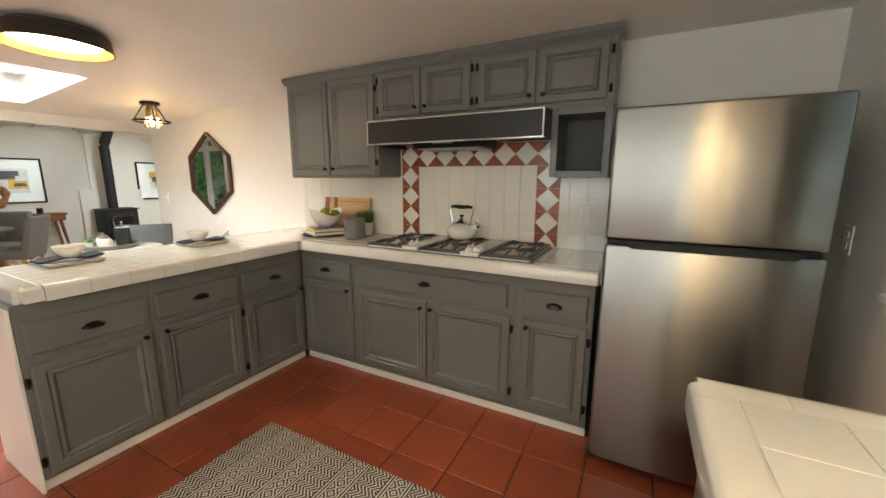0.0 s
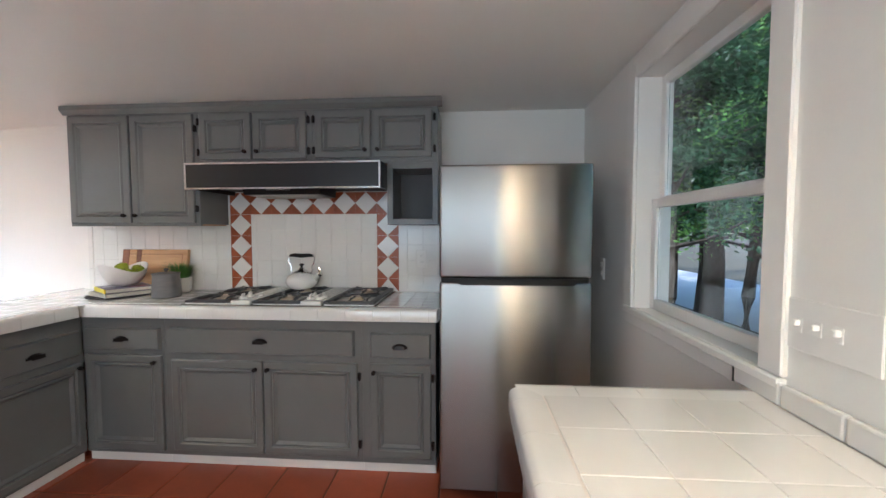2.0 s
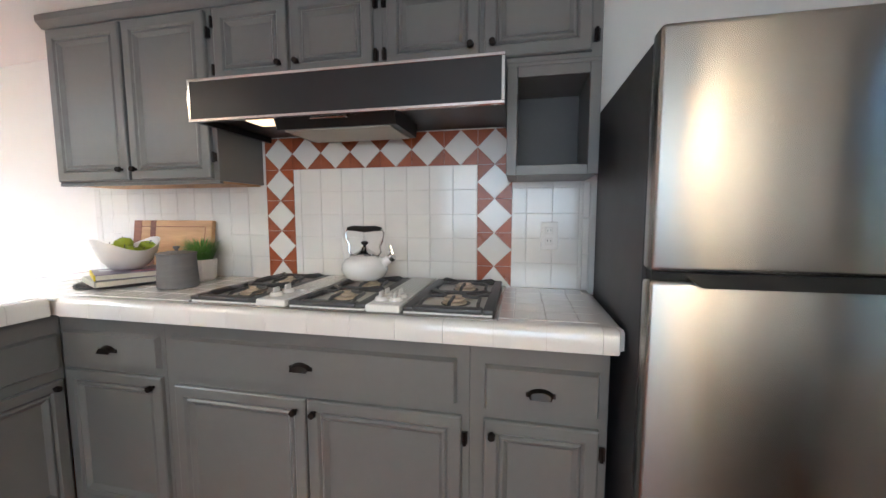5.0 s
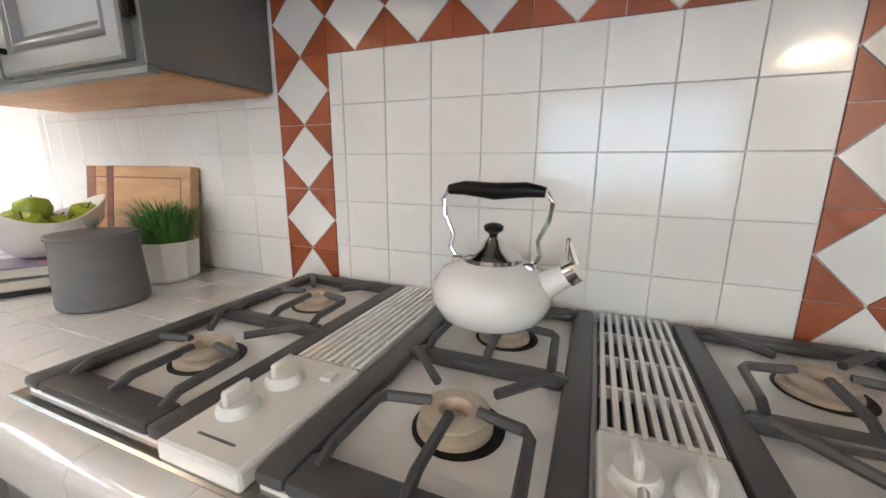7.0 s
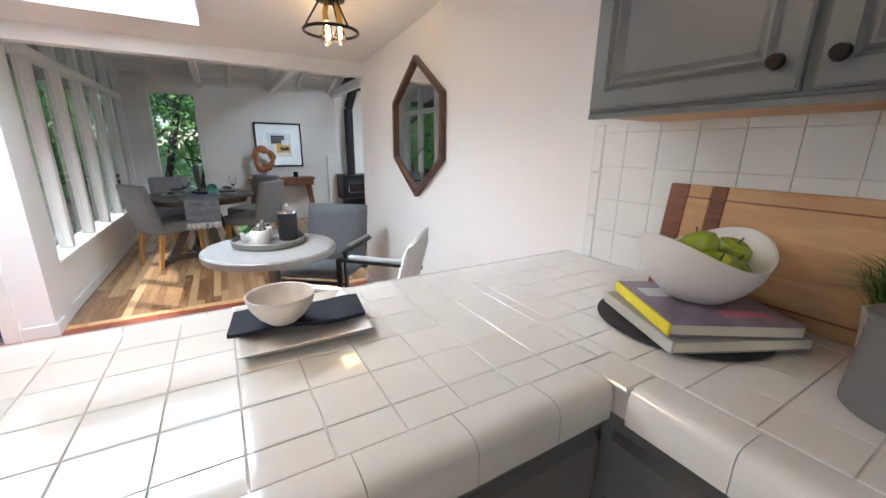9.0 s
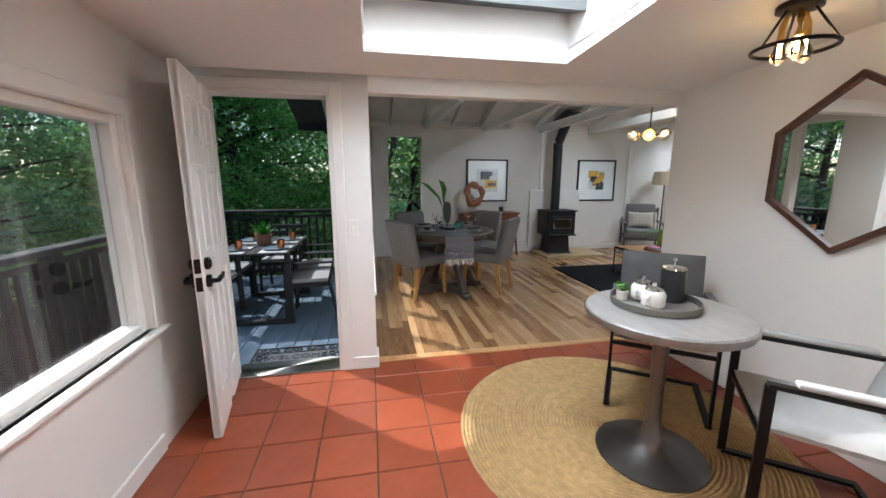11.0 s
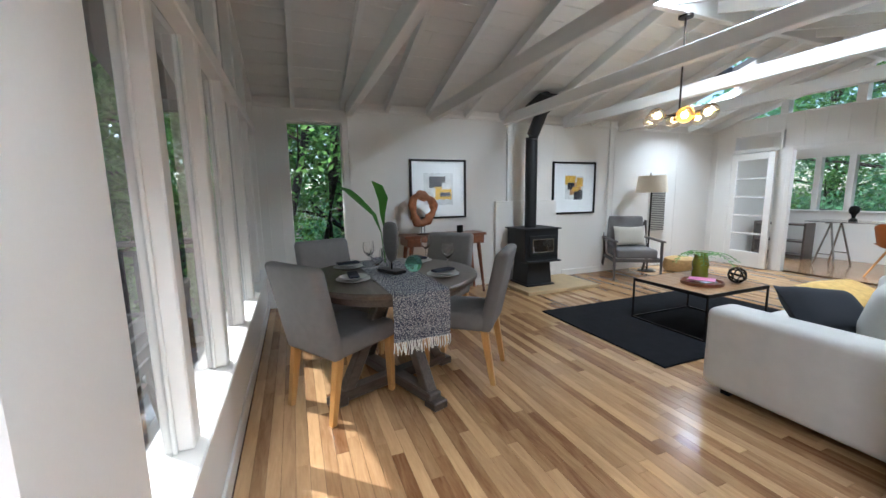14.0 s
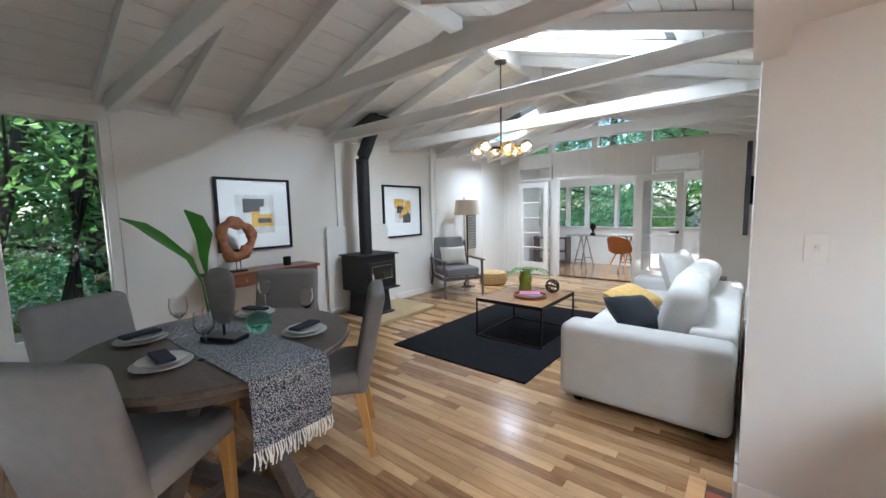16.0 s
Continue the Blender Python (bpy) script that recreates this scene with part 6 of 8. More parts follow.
for a, b, c, d in zip(up, up[1:], lo, lo[1:]):
    bm.faces.new((a[0], b[0], d[0], c[0]))
    bm.faces.new((a[8], b[8], d[8], c[8]))
part("cloth", bm, RUN, rn, smooth=True)
bm = bm_new()
random.seed(4)
for i in range(34):
    y = -w + 2 * w * i / 33
    l = random.uniform(0.05, 0.075)
    tube(bm, [(R + 0.006, y, 0.503), (R + 0.012 + random.uniform(-0.004, 0.006), y + random.uniform(-0.004, 0.004), 0.503 - l * 0.5), (R + 0.008, y + random.uniform(-0.008, 0.008), 0.503 - l)], 0.003, 4)
part("fringe", bm, mat("white_cotton_fringe", (0.75, 0.73, 0.68), 0.95), rn, "white cotton fringe")

PLATEM = mat("grey_rimmed_plate", (0.5, 0.5, 0.48), 0.3, vary=0.08)
WG = glass("wine_glass", (1, 1, 1))
for x, y in ((-7.225, 0.81), (-6.81, 0.785), (-7.245, 1.325), (-6.72, 1.315)):
    a = turn(x - TC[0], y - TC[1])
    for dz, r, lab in ((0.0, 0.10, "grey dinner plate under a smaller plate"), (0.013, 0.082, "small pale plate with dark rim")):
        bm = bm_new()
        lathe(bm, [(r * 0.6, 0.0), (r * 0.65, 0.003), (r, 0.012), (r, 0.015), (r * 0.66, 0.006), (0.002, 0.005)], 36)
        solid("dinner_plate", bm, PLATEM, lab, "plate", smooth=True, m=pose(x, y, 0.7505 + dz), group="dining plates")
    bm = bm_new()
    box(bm, -0.03, 0.03, -0.075, 0.075, 0, 0.014, 0.005, 2)
    solid("napkin", bm, NAVY, "folded dark napkin across a plate", "napkin", m=pose(x, y, 0.779, 0, 0, a + 60), group="dining napkins")
    bm = bm_new()
    lathe(bm, [(0.034, 0.0), (0.033, 0.002), (0.006, 0.006), (0.0035, 0.02), (0.0035, 0.085), (0.012, 0.092), (0.032, 0.115), (0.038, 0.145), (0.033, 0.185), (0.0318, 0.185), (0.0365, 0.145), (0.03, 0.116), (0.008, 0.094), (0.002, 0.093)], 28)
    gx, gy = x + (TC[0] - x) * 0.12 + 0.08 * math.cos(radians(a)), y + (TC[1] - y) * 0.12 + 0.10
    gl = solid("wine_glass", bm, WG, "clear stemmed wine glass on the table", "glass", smooth=True, m=pose(gx, gy, 0.7515), group="wine glasses")
    gl.visible_shadow = False
vs_ = thing("stone_vase", pose(-6.91, 1.04, 0.7575, 0, 0, 25), "grey oval stone sculpture on a black stand", "sculpture")
pbox("stand", vs_, BLACKM, (-0.09, 0.09, -0.045, 0.045, 0, 0.022), 0.003)
bm = bm_new()
tube(bm, [(0, 0, 0.02), (0, 0, 0.08)], 0.006, 8)
part("rod", bm, BLACKM, vs_)
bm = bm_new()
lathe(bm, [(0.012, 0.07), (0.035, 0.08), (0.062, 0.14), (0.075, 0.21), (0.07, 0.28), (0.05, 0.315), (0.02, 0.322)], 32)
for v in bm.verts:
    v.co.y *= 0.35
part("stone", bm, STONE, vs_, "smooth grey stone oval", True)
lv = thing("leaf_stems", pose(-7.0, 1.02, 0.7575), "two long banana leaves in a glass vase", "plant")
GLEAF = mat("glossy_green_leaf", (0.05, 0.22, 0.02), 0.3, vary=0.3, scale=9, fine=60, bump=0.2, coat=0.2)
bm = bm_new()
lathe(bm, [(0.02, 0.0), (0.03, 0.003), (0.032, 0.12), (0.026, 0.14), (0.0245, 0.14), (0.03, 0.12), (0.028, 0.006), (0.002, 0.005)], 24)
g = part("glass_vase", bm, WG, lv, "clear slim glass vase", True)
g.visible_shadow = False
for pts, wd in (([(0, 0, 0.05), (0, -0.02, 0.25), (-0.0, -0.06, 0.36), (-0.02, -0.16, 0.46), (-0.04, -0.21, 0.51), (-0.05, -0.27, 0.545)], 0.03), ([(0, 0, 0.05), (0.0, 0.0, 0.28), (0.0, -0.005, 0.36), (0.01, 0.0, 0.45), (0.02, -0.03, 0.53), (0.02, -0.07, 0.575)], 0.04)):
    bm = bm_new()
    n = len(pts)
    wds = [0.004, 0.004, wd * 0.55, wd, wd * 0.85, 0.004]
    side = Vector((0.75, 0.6, 0.25)).normalized()
    rows = []
    for (p, w_) in zip(pts, wds):
        p = Vector(p)
        rows.append([bm.verts.new(p - side * w_ + Vector((0, 0, 0.01 * w_ / wd))), bm.verts.new(p), bm.verts.new(p + side * w_ + Vector((0, 0, 0.01 * w_ / wd)))])
    for a, b in zip(rows, rows[1:]):
        for k in range(2):
            bm.faces.new((a[k], a[k + 1], b[k + 1], b[k]))
    bmesh.ops.subdivide_edges(bm, edges=bm.edges, cuts=2, smooth=1.0, use_grid_fill=True)
    o = part("leaf", bm, GLEAF, lv, "broad glossy leaf", True)
bm = bm_new()
bmesh.ops.create_uvsphere(bm, u_segments=24, v_segments=16, radius=0.055)
gb = solid("glass_float", bm, glass("green_glass", (0.3, 0.75, 0.6)), "green glass ball on the runner", "ornament", smooth=True, m=pose(-6.86, 1.17, 0.813))
gb.visible_shadow = False

# ---- west wall ----
cs = thing("console_table", pose(-8.95, 2.19, 0), "red-brown wooden console table with slanted legs", "console table")
pbox("top", cs, WALNUT, (-0.18, 0.17, -0.53, 0.53, 0.735, 0.765), 0.004)
pbox("drawer_box", cs, WALNUT, (-0.17, 0.16, -0.50, 0.50, 0.635, 0.735), 0.003)
for y in (-0.26, 0.26):
    pbox("drawer", cs, WALNUT, (0.16, 0.168, y - 0.22, y + 0.22, 0.65, 0.725), 0.002)
    bm = bm_new()
    tube(bm, [(0.168, y, 0.69), (0.185, y, 0.69)], 0.01, 10)
    part("drawer_knob", bm, BRASS, cs, smooth=True)
for sx, sy in ((-1, -1), (1, -1), (-1, 1), (1, 1)):
    bm = bm_new()
    tube(bm, [(sx * 0.12, sy * 0.44, 0.64), (sx * 0.14, sy * 0.51, 0.0)], 0.02, 8, radii=[0.026, 0.015])
    part("leg", bm, WALNUT, cs, smooth=True)
rg_ = thing("ring_sculpture", pose(-8.93, 1.93, 0.766, 0, 0, 90), "carved red-brown wooden ring on a stand", "sculpture")
bm = bm_new()
random.seed(2)
n = 32
pts, rad = [], []
for k in range(n):
    a = 2 * math.pi * k / n
    pts.append((math.cos(a), math.sin(a)))
rings = []
for k in range(n):
    a = 2 * math.pi * k / n
    rc = 0.145 + 0.012 * math.sin(3 * a + 1)
    th = 0.05 + 0.012 * math.sin(5 * a) + 0.006 * math.sin(11 * a)
    ring = []
    for j in range(10):
        b = 2 * math.pi * j / 10
        r = rc + th * math.cos(b)
        ring.append(bm.verts.new((r * math.cos(a) * 0.92, 0.035 * math.sin(b), 0.31 + r * math.sin(a) * 1.12)))
    rings.append(ring)
for k in range(n):
    a, b = rings[k], rings[(k + 1) % n]
    for j in range(10):
        bm.faces.new((a[j], a[(j + 1) % 10], b[(j + 1) % 10], b[j]))
part("ring", bm, wood("carved_root_wood", (0.22, 0.07, 0.025), (0.45, 0.19, 0.08), 0.5, 16, (6, 6, 6), 0.02), rg_, smooth=True)
bm = bm_new()
box(bm, -0.07, 0.07, -0.04, 0.04, 0, 0.012, 0.003)
for x in (-0.02, 0.02):
    tube(bm, [(x, 0, 0.01), (x, 0, 0.12)], 0.004, 6)
part("stand", bm, BLACKM, rg_, "black metal stand")
bm = bm_new()
lathe(bm, [(0.035, 0), (0.04, 0.003), (0.04, 0.09), (0.036, 0.09), (0.034, 0.07), (0.002, 0.068)], 24)
solid("candle_cup", bm, BLACKM, "black candle cup on the console", "candle", smooth=True, m=pose(-8.93, 2.42, 0.766))


def picture(y0, y1, z0, z1, shapes, label):
    p = thing("framed_print", pose(XW + 0.001, (y0 + y1) / 2, (z0 + z1) / 2, 0, 0, 90), label, "picture", "framed prints")
    w, h = (y1 - y0) / 2, (z1 - z0) / 2
    for b in ((-w, w, h - 0.025, h), (-w, w, -h, -h + 0.025), (-w, -w + 0.025, -h + 0.025, h - 0.025), (w - 0.025, w, -h + 0.025, h - 0.025)):
        pbox("frame_bar", p, BLACKM, (b[0], b[1], -0.03, 0, b[2], b[3]), 0.002, label="black frame bar")
    pbox("mount", p, mat("white_mount", (0.78, 0.78, 0.76), 0.5, vary=0.02), (-w + 0.025, w - 0.025, -0.012, -0.001, -h + 0.025, h - 0.025), 0.0, label="white paper mount")
    for i, (x0, x1, za, zb, col) in enumerate(shapes):
        n = 10
        pts = [(x0 + (x1 - x0) * t + 0.006 * math.sin(t * 23 + i), za + 0.006 * math.sin(t * 17 + i)) for t in [k / n for k in range(n + 1)]] + [(x1 - (x1 - x0) * t + 0.006 * math.sin(t * 19 + i * 2), zb + 0.006 * math.sin(t * 29 + i)) for t in [k / n for k in range(n + 1)]]
        mark(p, "paint_patch", mat("print_ink", col, 0.5, vary=0.25, scale=14, fine=60, bump=0.05), pts, pose(0, -0.0122 - 0.0006 * i, 0), 0.0005)
    g = pbox("glazing", p, GLASS, (-w + 0.025, w - 0.025, -0.024, -0.022, -h + 0.025, h - 0.025), 0.0)
    g.visible_shadow = False


YEL, CHA, PAL, TAN = (0.62, 0.36, 0.04), (0.04, 0.04, 0.05), (0.6, 0.6, 0.58), (0.45, 0.25, 0.12)
picture(1.835, 2.595, 0.94, 1.68, [(-0.2, 0.2, -0.2, 0.2, PAL), (-0.13, 0.09, -0.02, 0.16, CHA), (-0.06, 0.18, -0.13, 0.03, YEL), (0.02, 0.16, -0.09, -0.04, CHA), (-0.17, -0.05, -0.1, 0.02, PAL), (0.05, 0.17, 0.0, 0.08, PAL)], "black framed abstract print in yellow and charcoal")
picture(3.97, 4.75, 0.93, 1.685, [(-0.16, 0.17, -0.16, 0.17, PAL), (-0.17, 0.02, 0.05, 0.18, YEL), (-0.08, 0.13, -0.1, 0.08, TAN), (-0.12, 0.0, -0.02, 0.08, CHA), (0.0, 0.15, -0.17, -0.03, CHA), (0.05, 0.16, 0.02, 0.15, YEL), (-0.03, 0.08, -0.05, 0.02, YEL)], "black framed abstract print in yellow and black")

hs = thing("hearth", pose(0, 0, 0), "low tan stone hearth slab", "hearth")
pbox("slab", hs, mat("tan_stone", (0.45, 0.33, 0.18), 0.6, vary=0.2, scale=6, bump=0.2), (XW + 0.06, -8.36, 3.07, 4.17, 0.0, 0.045), 0.006)
st = thing("wood_stove", pose(-8.80, 3.42, 0.045), "black cast-iron wood stove on a pedestal", "stove")
bm = bm_new()
vs = box(bm, -0.19, 0.17, -0.19, 0.19, 0.0, 0.31)
for v in vs:
    if v.co.z > 0.2:
        v.co.x *= 0.9
        v.co.y *= 0.9
box(bm, -0.21, 0.21, -0.21, 0.21, 0.0, 0.02, 0.003)
part("pedestal", bm, IRON, st)
bm = bm_new()
box(bm, -0.22, 0.21, -0.255, 0.255, 0.31, 0.735, 0.008)
part("firebox", bm, IRON, st)
pbox("top_plate", st, IRON, (-0.24, 0.24, -0.28, 0.28, 0.735, 0.752), 0.004)
pbox("ash_lip", st, IRON, (0.19, 0.30, -0.24, 0.24, 0.325, 0.342), 0.004)
bm = bm_new()
box(bm, 0.21, 0.235, -0.205, 0.205, 0.40, 0.66, 0.01, 2)
dr = part("door", bm, IRON, st, "black stove door")
pbox("door_glass", dr, mat("sooty_glass", (0.02, 0.016, 0.012), 0.12, vary=0.3, scale=6), (0.2355, 0.240, -0.15, 0.15, 0.455, 0.605), 0.0, label="sooty glass pane")
bm = bm_new()
for b in ((-0.165, 0.165, 0.605, 0.618), (-0.165, 0.165, 0.442, 0.455), (-0.165, -0.152, 0.455, 0.605), (0.152, 0.165, 0.455, 0.605)):
    box(bm, 0.235, 0.244, b[0], b[1], b[2], b[3], 0.003)
part("trim", bm, STEEL, dr)
bm = bm_new()
tube(bm, [(0.24, -0.185, 0.53), (0.29, -0.185, 0.53), (0.295, -0.185, 0.46)], 0.009, 8)
part("handle", bm, CHROME, dr, smooth=True)
bm = bm_new()
tube(bm, [(0, -0.04, 0.75), (0, -0.04, 1.87), (0.01, -0.035, 1.93), (0.12, 0.03, 2.22), (0.13, 0.035, 2.30), (0.13, 0.035, 2.47)], 0.076, 24)
part("flue_pipe", bm, IRON, st, "black stove pipe with an elbow", True)
for z in (1.0, 1.42, 1.88):
    bm = bm_new()
    tube(bm, [(0, -0.04, z), (0, -0.04, z + 0.018)], 0.079, 24)
    part("collar", bm, IRON, st, smooth=True)
bm = bm_new()
vs = box(bm, -0.06, 0.34, -0.17, 0.24, -0.018, 0.0)
for v in vs:
    v.co.z += roof_z(v.co.x - 8.80) - 0.10 - 0.045
part("ceiling_shield", bm, BLACKM, st, "black ceiling plate round the pipe")

# reading corner
ac = thing("armchair", pose(-8.72, 5.10, 0, 0, 0, turn(0.86, -0.5)), "grey cushioned wooden lounge armchair", "chair")
GW = wood("grey_washed_wood", (0.07, 0.06, 0.055), (0.14, 0.125, 0.115), 0.5, 18, (6, 6, 2), 0.05)
bm = bm_new()
soft_box(bm, -0.27, 0.27, -0.30, 0.26, 0.30, 0.43, 0.035, 3)
part("seat_cushion", bm, SOFT, ac, smooth=True)
bm = bm_new()
soft_box(bm, -0.26, 0.26, -0.055, 0.055, 0, 0.48, 0.04, 3, m=pose(0, 0.24, 0.40, -14, 0, 0))
part("back_cushion", bm, SOFT, ac, smooth=True)
for s in (-1, 1):
    bm = bm_new()
    tube(bm, [(s * 0.31, -0.32, 0.0), (s * 0.31, -0.30, 0.54)], 0.02, 8, radii=[0.016, 0.022])
    part("leg", bm, GW, ac, smooth=True)
    bm = bm_new()
    tube(bm, [(s * 0.31, 0.38, 0.0), (s * 0.31, 0.22, 0.28), (s * 0.31, 0.36, 0.80)], 0.02, 8)
    part("leg", bm, GW, ac, smooth=True)
    bm = bm_new()
    box(bm, s * 0.31 - 0.032, s * 0.31 + 0.032, -0.36, 0.30, 0.535, 0.56, 0.01, 2)
    part("armrest", bm, GW, ac)
    bm = bm_new()
    box(bm, s * 0.31 - 0.012, s * 0.31 + 0.012, -0.30, 0.25, 0.25, 0.30, 0.004)
    part("side_rail", bm, GW, ac)
pbox("cross_rail", ac, GW, (-0.30, 0.30, -0.31, -0.29, 0.25, 0.30), 0.004)
pbox("cross_rail", ac, GW, (-0.30, 0.30, 0.33, 0.35, 0.72, 0.78), 0.004)
LINEN = mat("cream_linen", (0.6, 0.56, 0.48), 0.9, vary=0.08, fine=300, bump=0.4)
MA = pose(-8.72, 5.10, 0, 0, 0, turn(0.86, -0.5))
cu = cushion("cushion", 0.44, 0.30, 0.13, LINEN, MA @ pose(0, 0.10, 0.585, -16, 0, 0), "cream lumbar cushion with brown stripes and tassels")
fl_ = thing("floor_lamp", pose(-8.86, 5.62, 0), "dark floor lamp with cream drum shade", "floor lamp")
bm = bm_new()
lathe(bm, [(0.13, 0), (0.13, 0.012), (0.02, 0.022), (0.012, 0.03), (0.012, 1.25), (0.008, 1.30)], 28)
part("stand", bm, BRONZE, fl_, smooth=True)
bm = bm_new()
lathe(bm, [(0.225, 1.225), (0.19, 1.475), (0.187, 1.475), (0.222, 1.225)], 40, cap=False)
part("shade", bm, mat("cream_lampshade", (0.75, 0.66, 0.52), 0.8, vary=0.05, fine=200), fl_, "cream fabric drum shade", True)
vt = thing("wall_heater", pose(0, 0, 0), "tall grey slatted wall heater grille", "heater")
pbox("case", vt, CREAM, (XW + 0.001, XW + 0.03, 5.90, 6.27, 0.55, 1.54), 0.004)
for i in range(30):
    z = 0.60 + i * 0.03
    pbox("slat", vt, GREY, (XW + 0.03, XW + 0.04, 5.93, 6.24, z, z + 0.016), 0.002)
bm = bm_new()
lathe(bm, [(0.2, 0.0), (0.235, 0.03), (0.24, 0.12), (0.22, 0.20), (0.15, 0.225), (0.01, 0.23)], 32)
solid("floor_pouf", bm, JUTE, "tan woven floor pouf", "pouf", smooth=True, m=pose(-8.62, 6.05, 0))

# living room
bm = bm_new()
box(bm, -7.79, -6.37, 2.85, 5.08, 0.0, 0.014, 0.005)
solid("area_rug", bm, BLACKRUG, "black pile area rug on the wood floor", "rug")
ctb = thing("coffee_table", pose(-6.91, 3.93, 0.014), "herringbone wood coffee table on black frame", "coffee table")
LX, LY, LZ = 0.36, 0.40, 0.395
pbox("top_board", ctb, WALNUT, (-LX + 0.012, LX - 0.012, -LY + 0.012, LY - 0.012, LZ - 0.025, LZ - 0.003), 0.0)
CTW = wood("coffee_oak", (0.22, 0.11, 0.045), (0.4, 0.23, 0.1), 0.4, 18, (2, 12, 12), 0.25)
for i in range(8):
    for s in (-1, 1):
        x0 = -LX + 0.012 if s < 0 else 0.002
        y = -LY + 0.014 + i * (2 * LY - 0.028) / 8
        o = pbox("slat", ctb, CTW, (x0, x0 + LX - 0.014, y, y + (2 * LY - 0.028) / 8 - 0.003, LZ - 0.003, LZ), 0.001)
for b in ((-LX, LX, -LY, -LY + 0.012), (-LX, LX, LY - 0.012, LY), (-LX, -LX + 0.012, -LY + 0.012, LY - 0.012), (LX - 0.012, LX, -LY + 0.012, LY - 0.012)):
    pbox("top_edge", ctb, BLACKM, (*b, LZ - 0.03, LZ + 0.001), 0.001)
    pbox("floor_bar", ctb, BLACKM, (*b, 0.0, 0.014), 0.001)
for sx in (-1, 1):
    for sy in (-1, 1):
        x, y = sx * (LX - 0.007), sy * (LY - 0.007)
        pbox("leg", ctb, BLACKM, (x - 0.007, x + 0.007, y - 0.007, y + 0.007, 0.014, LZ - 0.03), 0.001)
TZ = 0.411
trw = thing("wooden_tray", pose(-6.83, 3.86, TZ), "oval wooden tray with metal handles", "tray")
bm = bm_new()
lathe(bm, [(0.15, 0.0), (0.165, 0.002), (0.168, 0.03), (0.160, 0.03), (0.157, 0.008), (0.01, 0.007)], 36)
part("dish", bm, WALNUT, trw, smooth=True)
for dz, col, rz, lab in ((0.008, (0.55, 0.12, 0.3), 15, "pink softcover book on a tray"), (0.022, (0.3, 0.42, 0.55), -12, "blue and pink magazine on a tray"), (0.034, (0.62, 0.2, 0.4), 30, "pink notebook on a tray")):
    bk = thing("book", pose(-6.83, 3.86, TZ + dz, 0, 0, rz), lab, "book", "books on the coffee table tray")
    pbox("page_block", bk, BKP, (-0.097, 0.097, -0.068, 0.068, 0.001, 0.009), 0.0)
    pbox("cover", bk, mat("softcover", col, 0.4, vary=0.3, scale=20), (-0.1, 0.1, -0.07, 0.07, 0.009, 0.011), 0.0)
va = thing("fern_vase", pose(-6.98, 4.05, TZ), "green glass vase holding fern fronds", "plant")
va.scale = (1.2, 1.2, 1.25)
bm = bm_new()
lathe(bm, [(0.04, 0.0), (0.055, 0.005), (0.058, 0.04), (0.052, 0.075), (0.06, 0.11), (0.052, 0.15), (0.045, 0.175), (0.05, 0.195), (0.045, 0.195), (0.04, 0.175), (0.05, 0.11), (0.05, 0.02), (0.002, 0.01)], 32)
g = part("vase", bm, mat("olive_glass", (0.20, 0.22, 0.02), 0.08, vary=0.2, bump=0.05, coat=0.5), va, "olive green glass vase", True)
random.seed(6)
for k in range(7):
    a = k * 0.9
    bm = bm_new()
    ln = random.uniform(0.16, 0.26)
    p = []
    for t in range(9):
        u = t / 8
        p.append(Vector((math.cos(a) * ln * u, math.sin(a) * ln * u, 0.17 + 0.16 * u - 0.19 * u * u)))
    tube(bm, p, 0.002, 4)
    for t in range(1, 9):
        for s in (-1, 1):
            sd = Vector((-math.sin(a), math.cos(a), 0)) * s
            l = 0.055 * (1 - abs(t / 8 - 0.4))
            fw = Vector((math.cos(a), math.sin(a), 0)) * 0.014
            q = [bm.verts.new(x) for x in (p[t], p[t] + sd * l * 0.5 + fw, p[t] + sd * l + fw * 1.3 - Vector((0, 0, 0.008)), p[t] + sd * l * 0.5 - fw * 0.4)]
            bm.faces.new(q)
    part("frond", bm, GLEAF, va, "fern frond")
wbm = bm_new()
for k in range(9):
    ax = Vector((random.gauss(0, 1), random.gauss(0, 1), random.gauss(0, 1))).normalized()
    u = ax.orthogonal().normalized()
    v = ax.cross(u)
    tube(wbm, [0.068 * (math.cos(2 * math.pi * i / 24) * u + math.sin(2 * math.pi * i / 24) * v) for i in range(25)], 0.006, 6, cap=False)
solid("wire_ball", wbm, BRONZE, "dark woven metal ball on the coffee table", "ornament", smooth=True, m=pose(-6.72, 4.16, TZ + 0.074))

so = thing("sofa", pose(0, 0, 0), "off-white upholstered sofa with low block arms", "sofa")
SX0, SX1, SY0, SY1 = -6.09, XE - 0.03, 2.785, 5.08
for nm, b, bev in (("arm", (SX0, SX1, SY0, SY0 + 0.24, 0.05, 0.545), 0.05), ("arm", (SX0, SX1, SY1 - 0.24, SY1, 0.05, 0.545), 0.05), ("base", (SX0 + 0.02, SX1 - 0.02, SY0 + 0.24, SY1 - 0.24, 0.05, 0.27), 0.03), ("back", (SX1 - 0.24, SX1, SY0 + 0.245, SY1 - 0.245, 0.06, 0.56), 0.04), ("seat_cushion", (SX0 + 0.0, SX1 - 0.24, SY0 + 0.245, 4.005, 0.27, 0.43), 0.045), ("seat_cushion", (SX0 + 0.0, SX1 - 0.24, 4.01, SY1 - 0.245, 0.27, 0.43), 0.045)):
    bm = bm_new()
    soft_box(bm, *b, bev, 4)
    part(nm, bm, SOFAW, so, smooth=True)
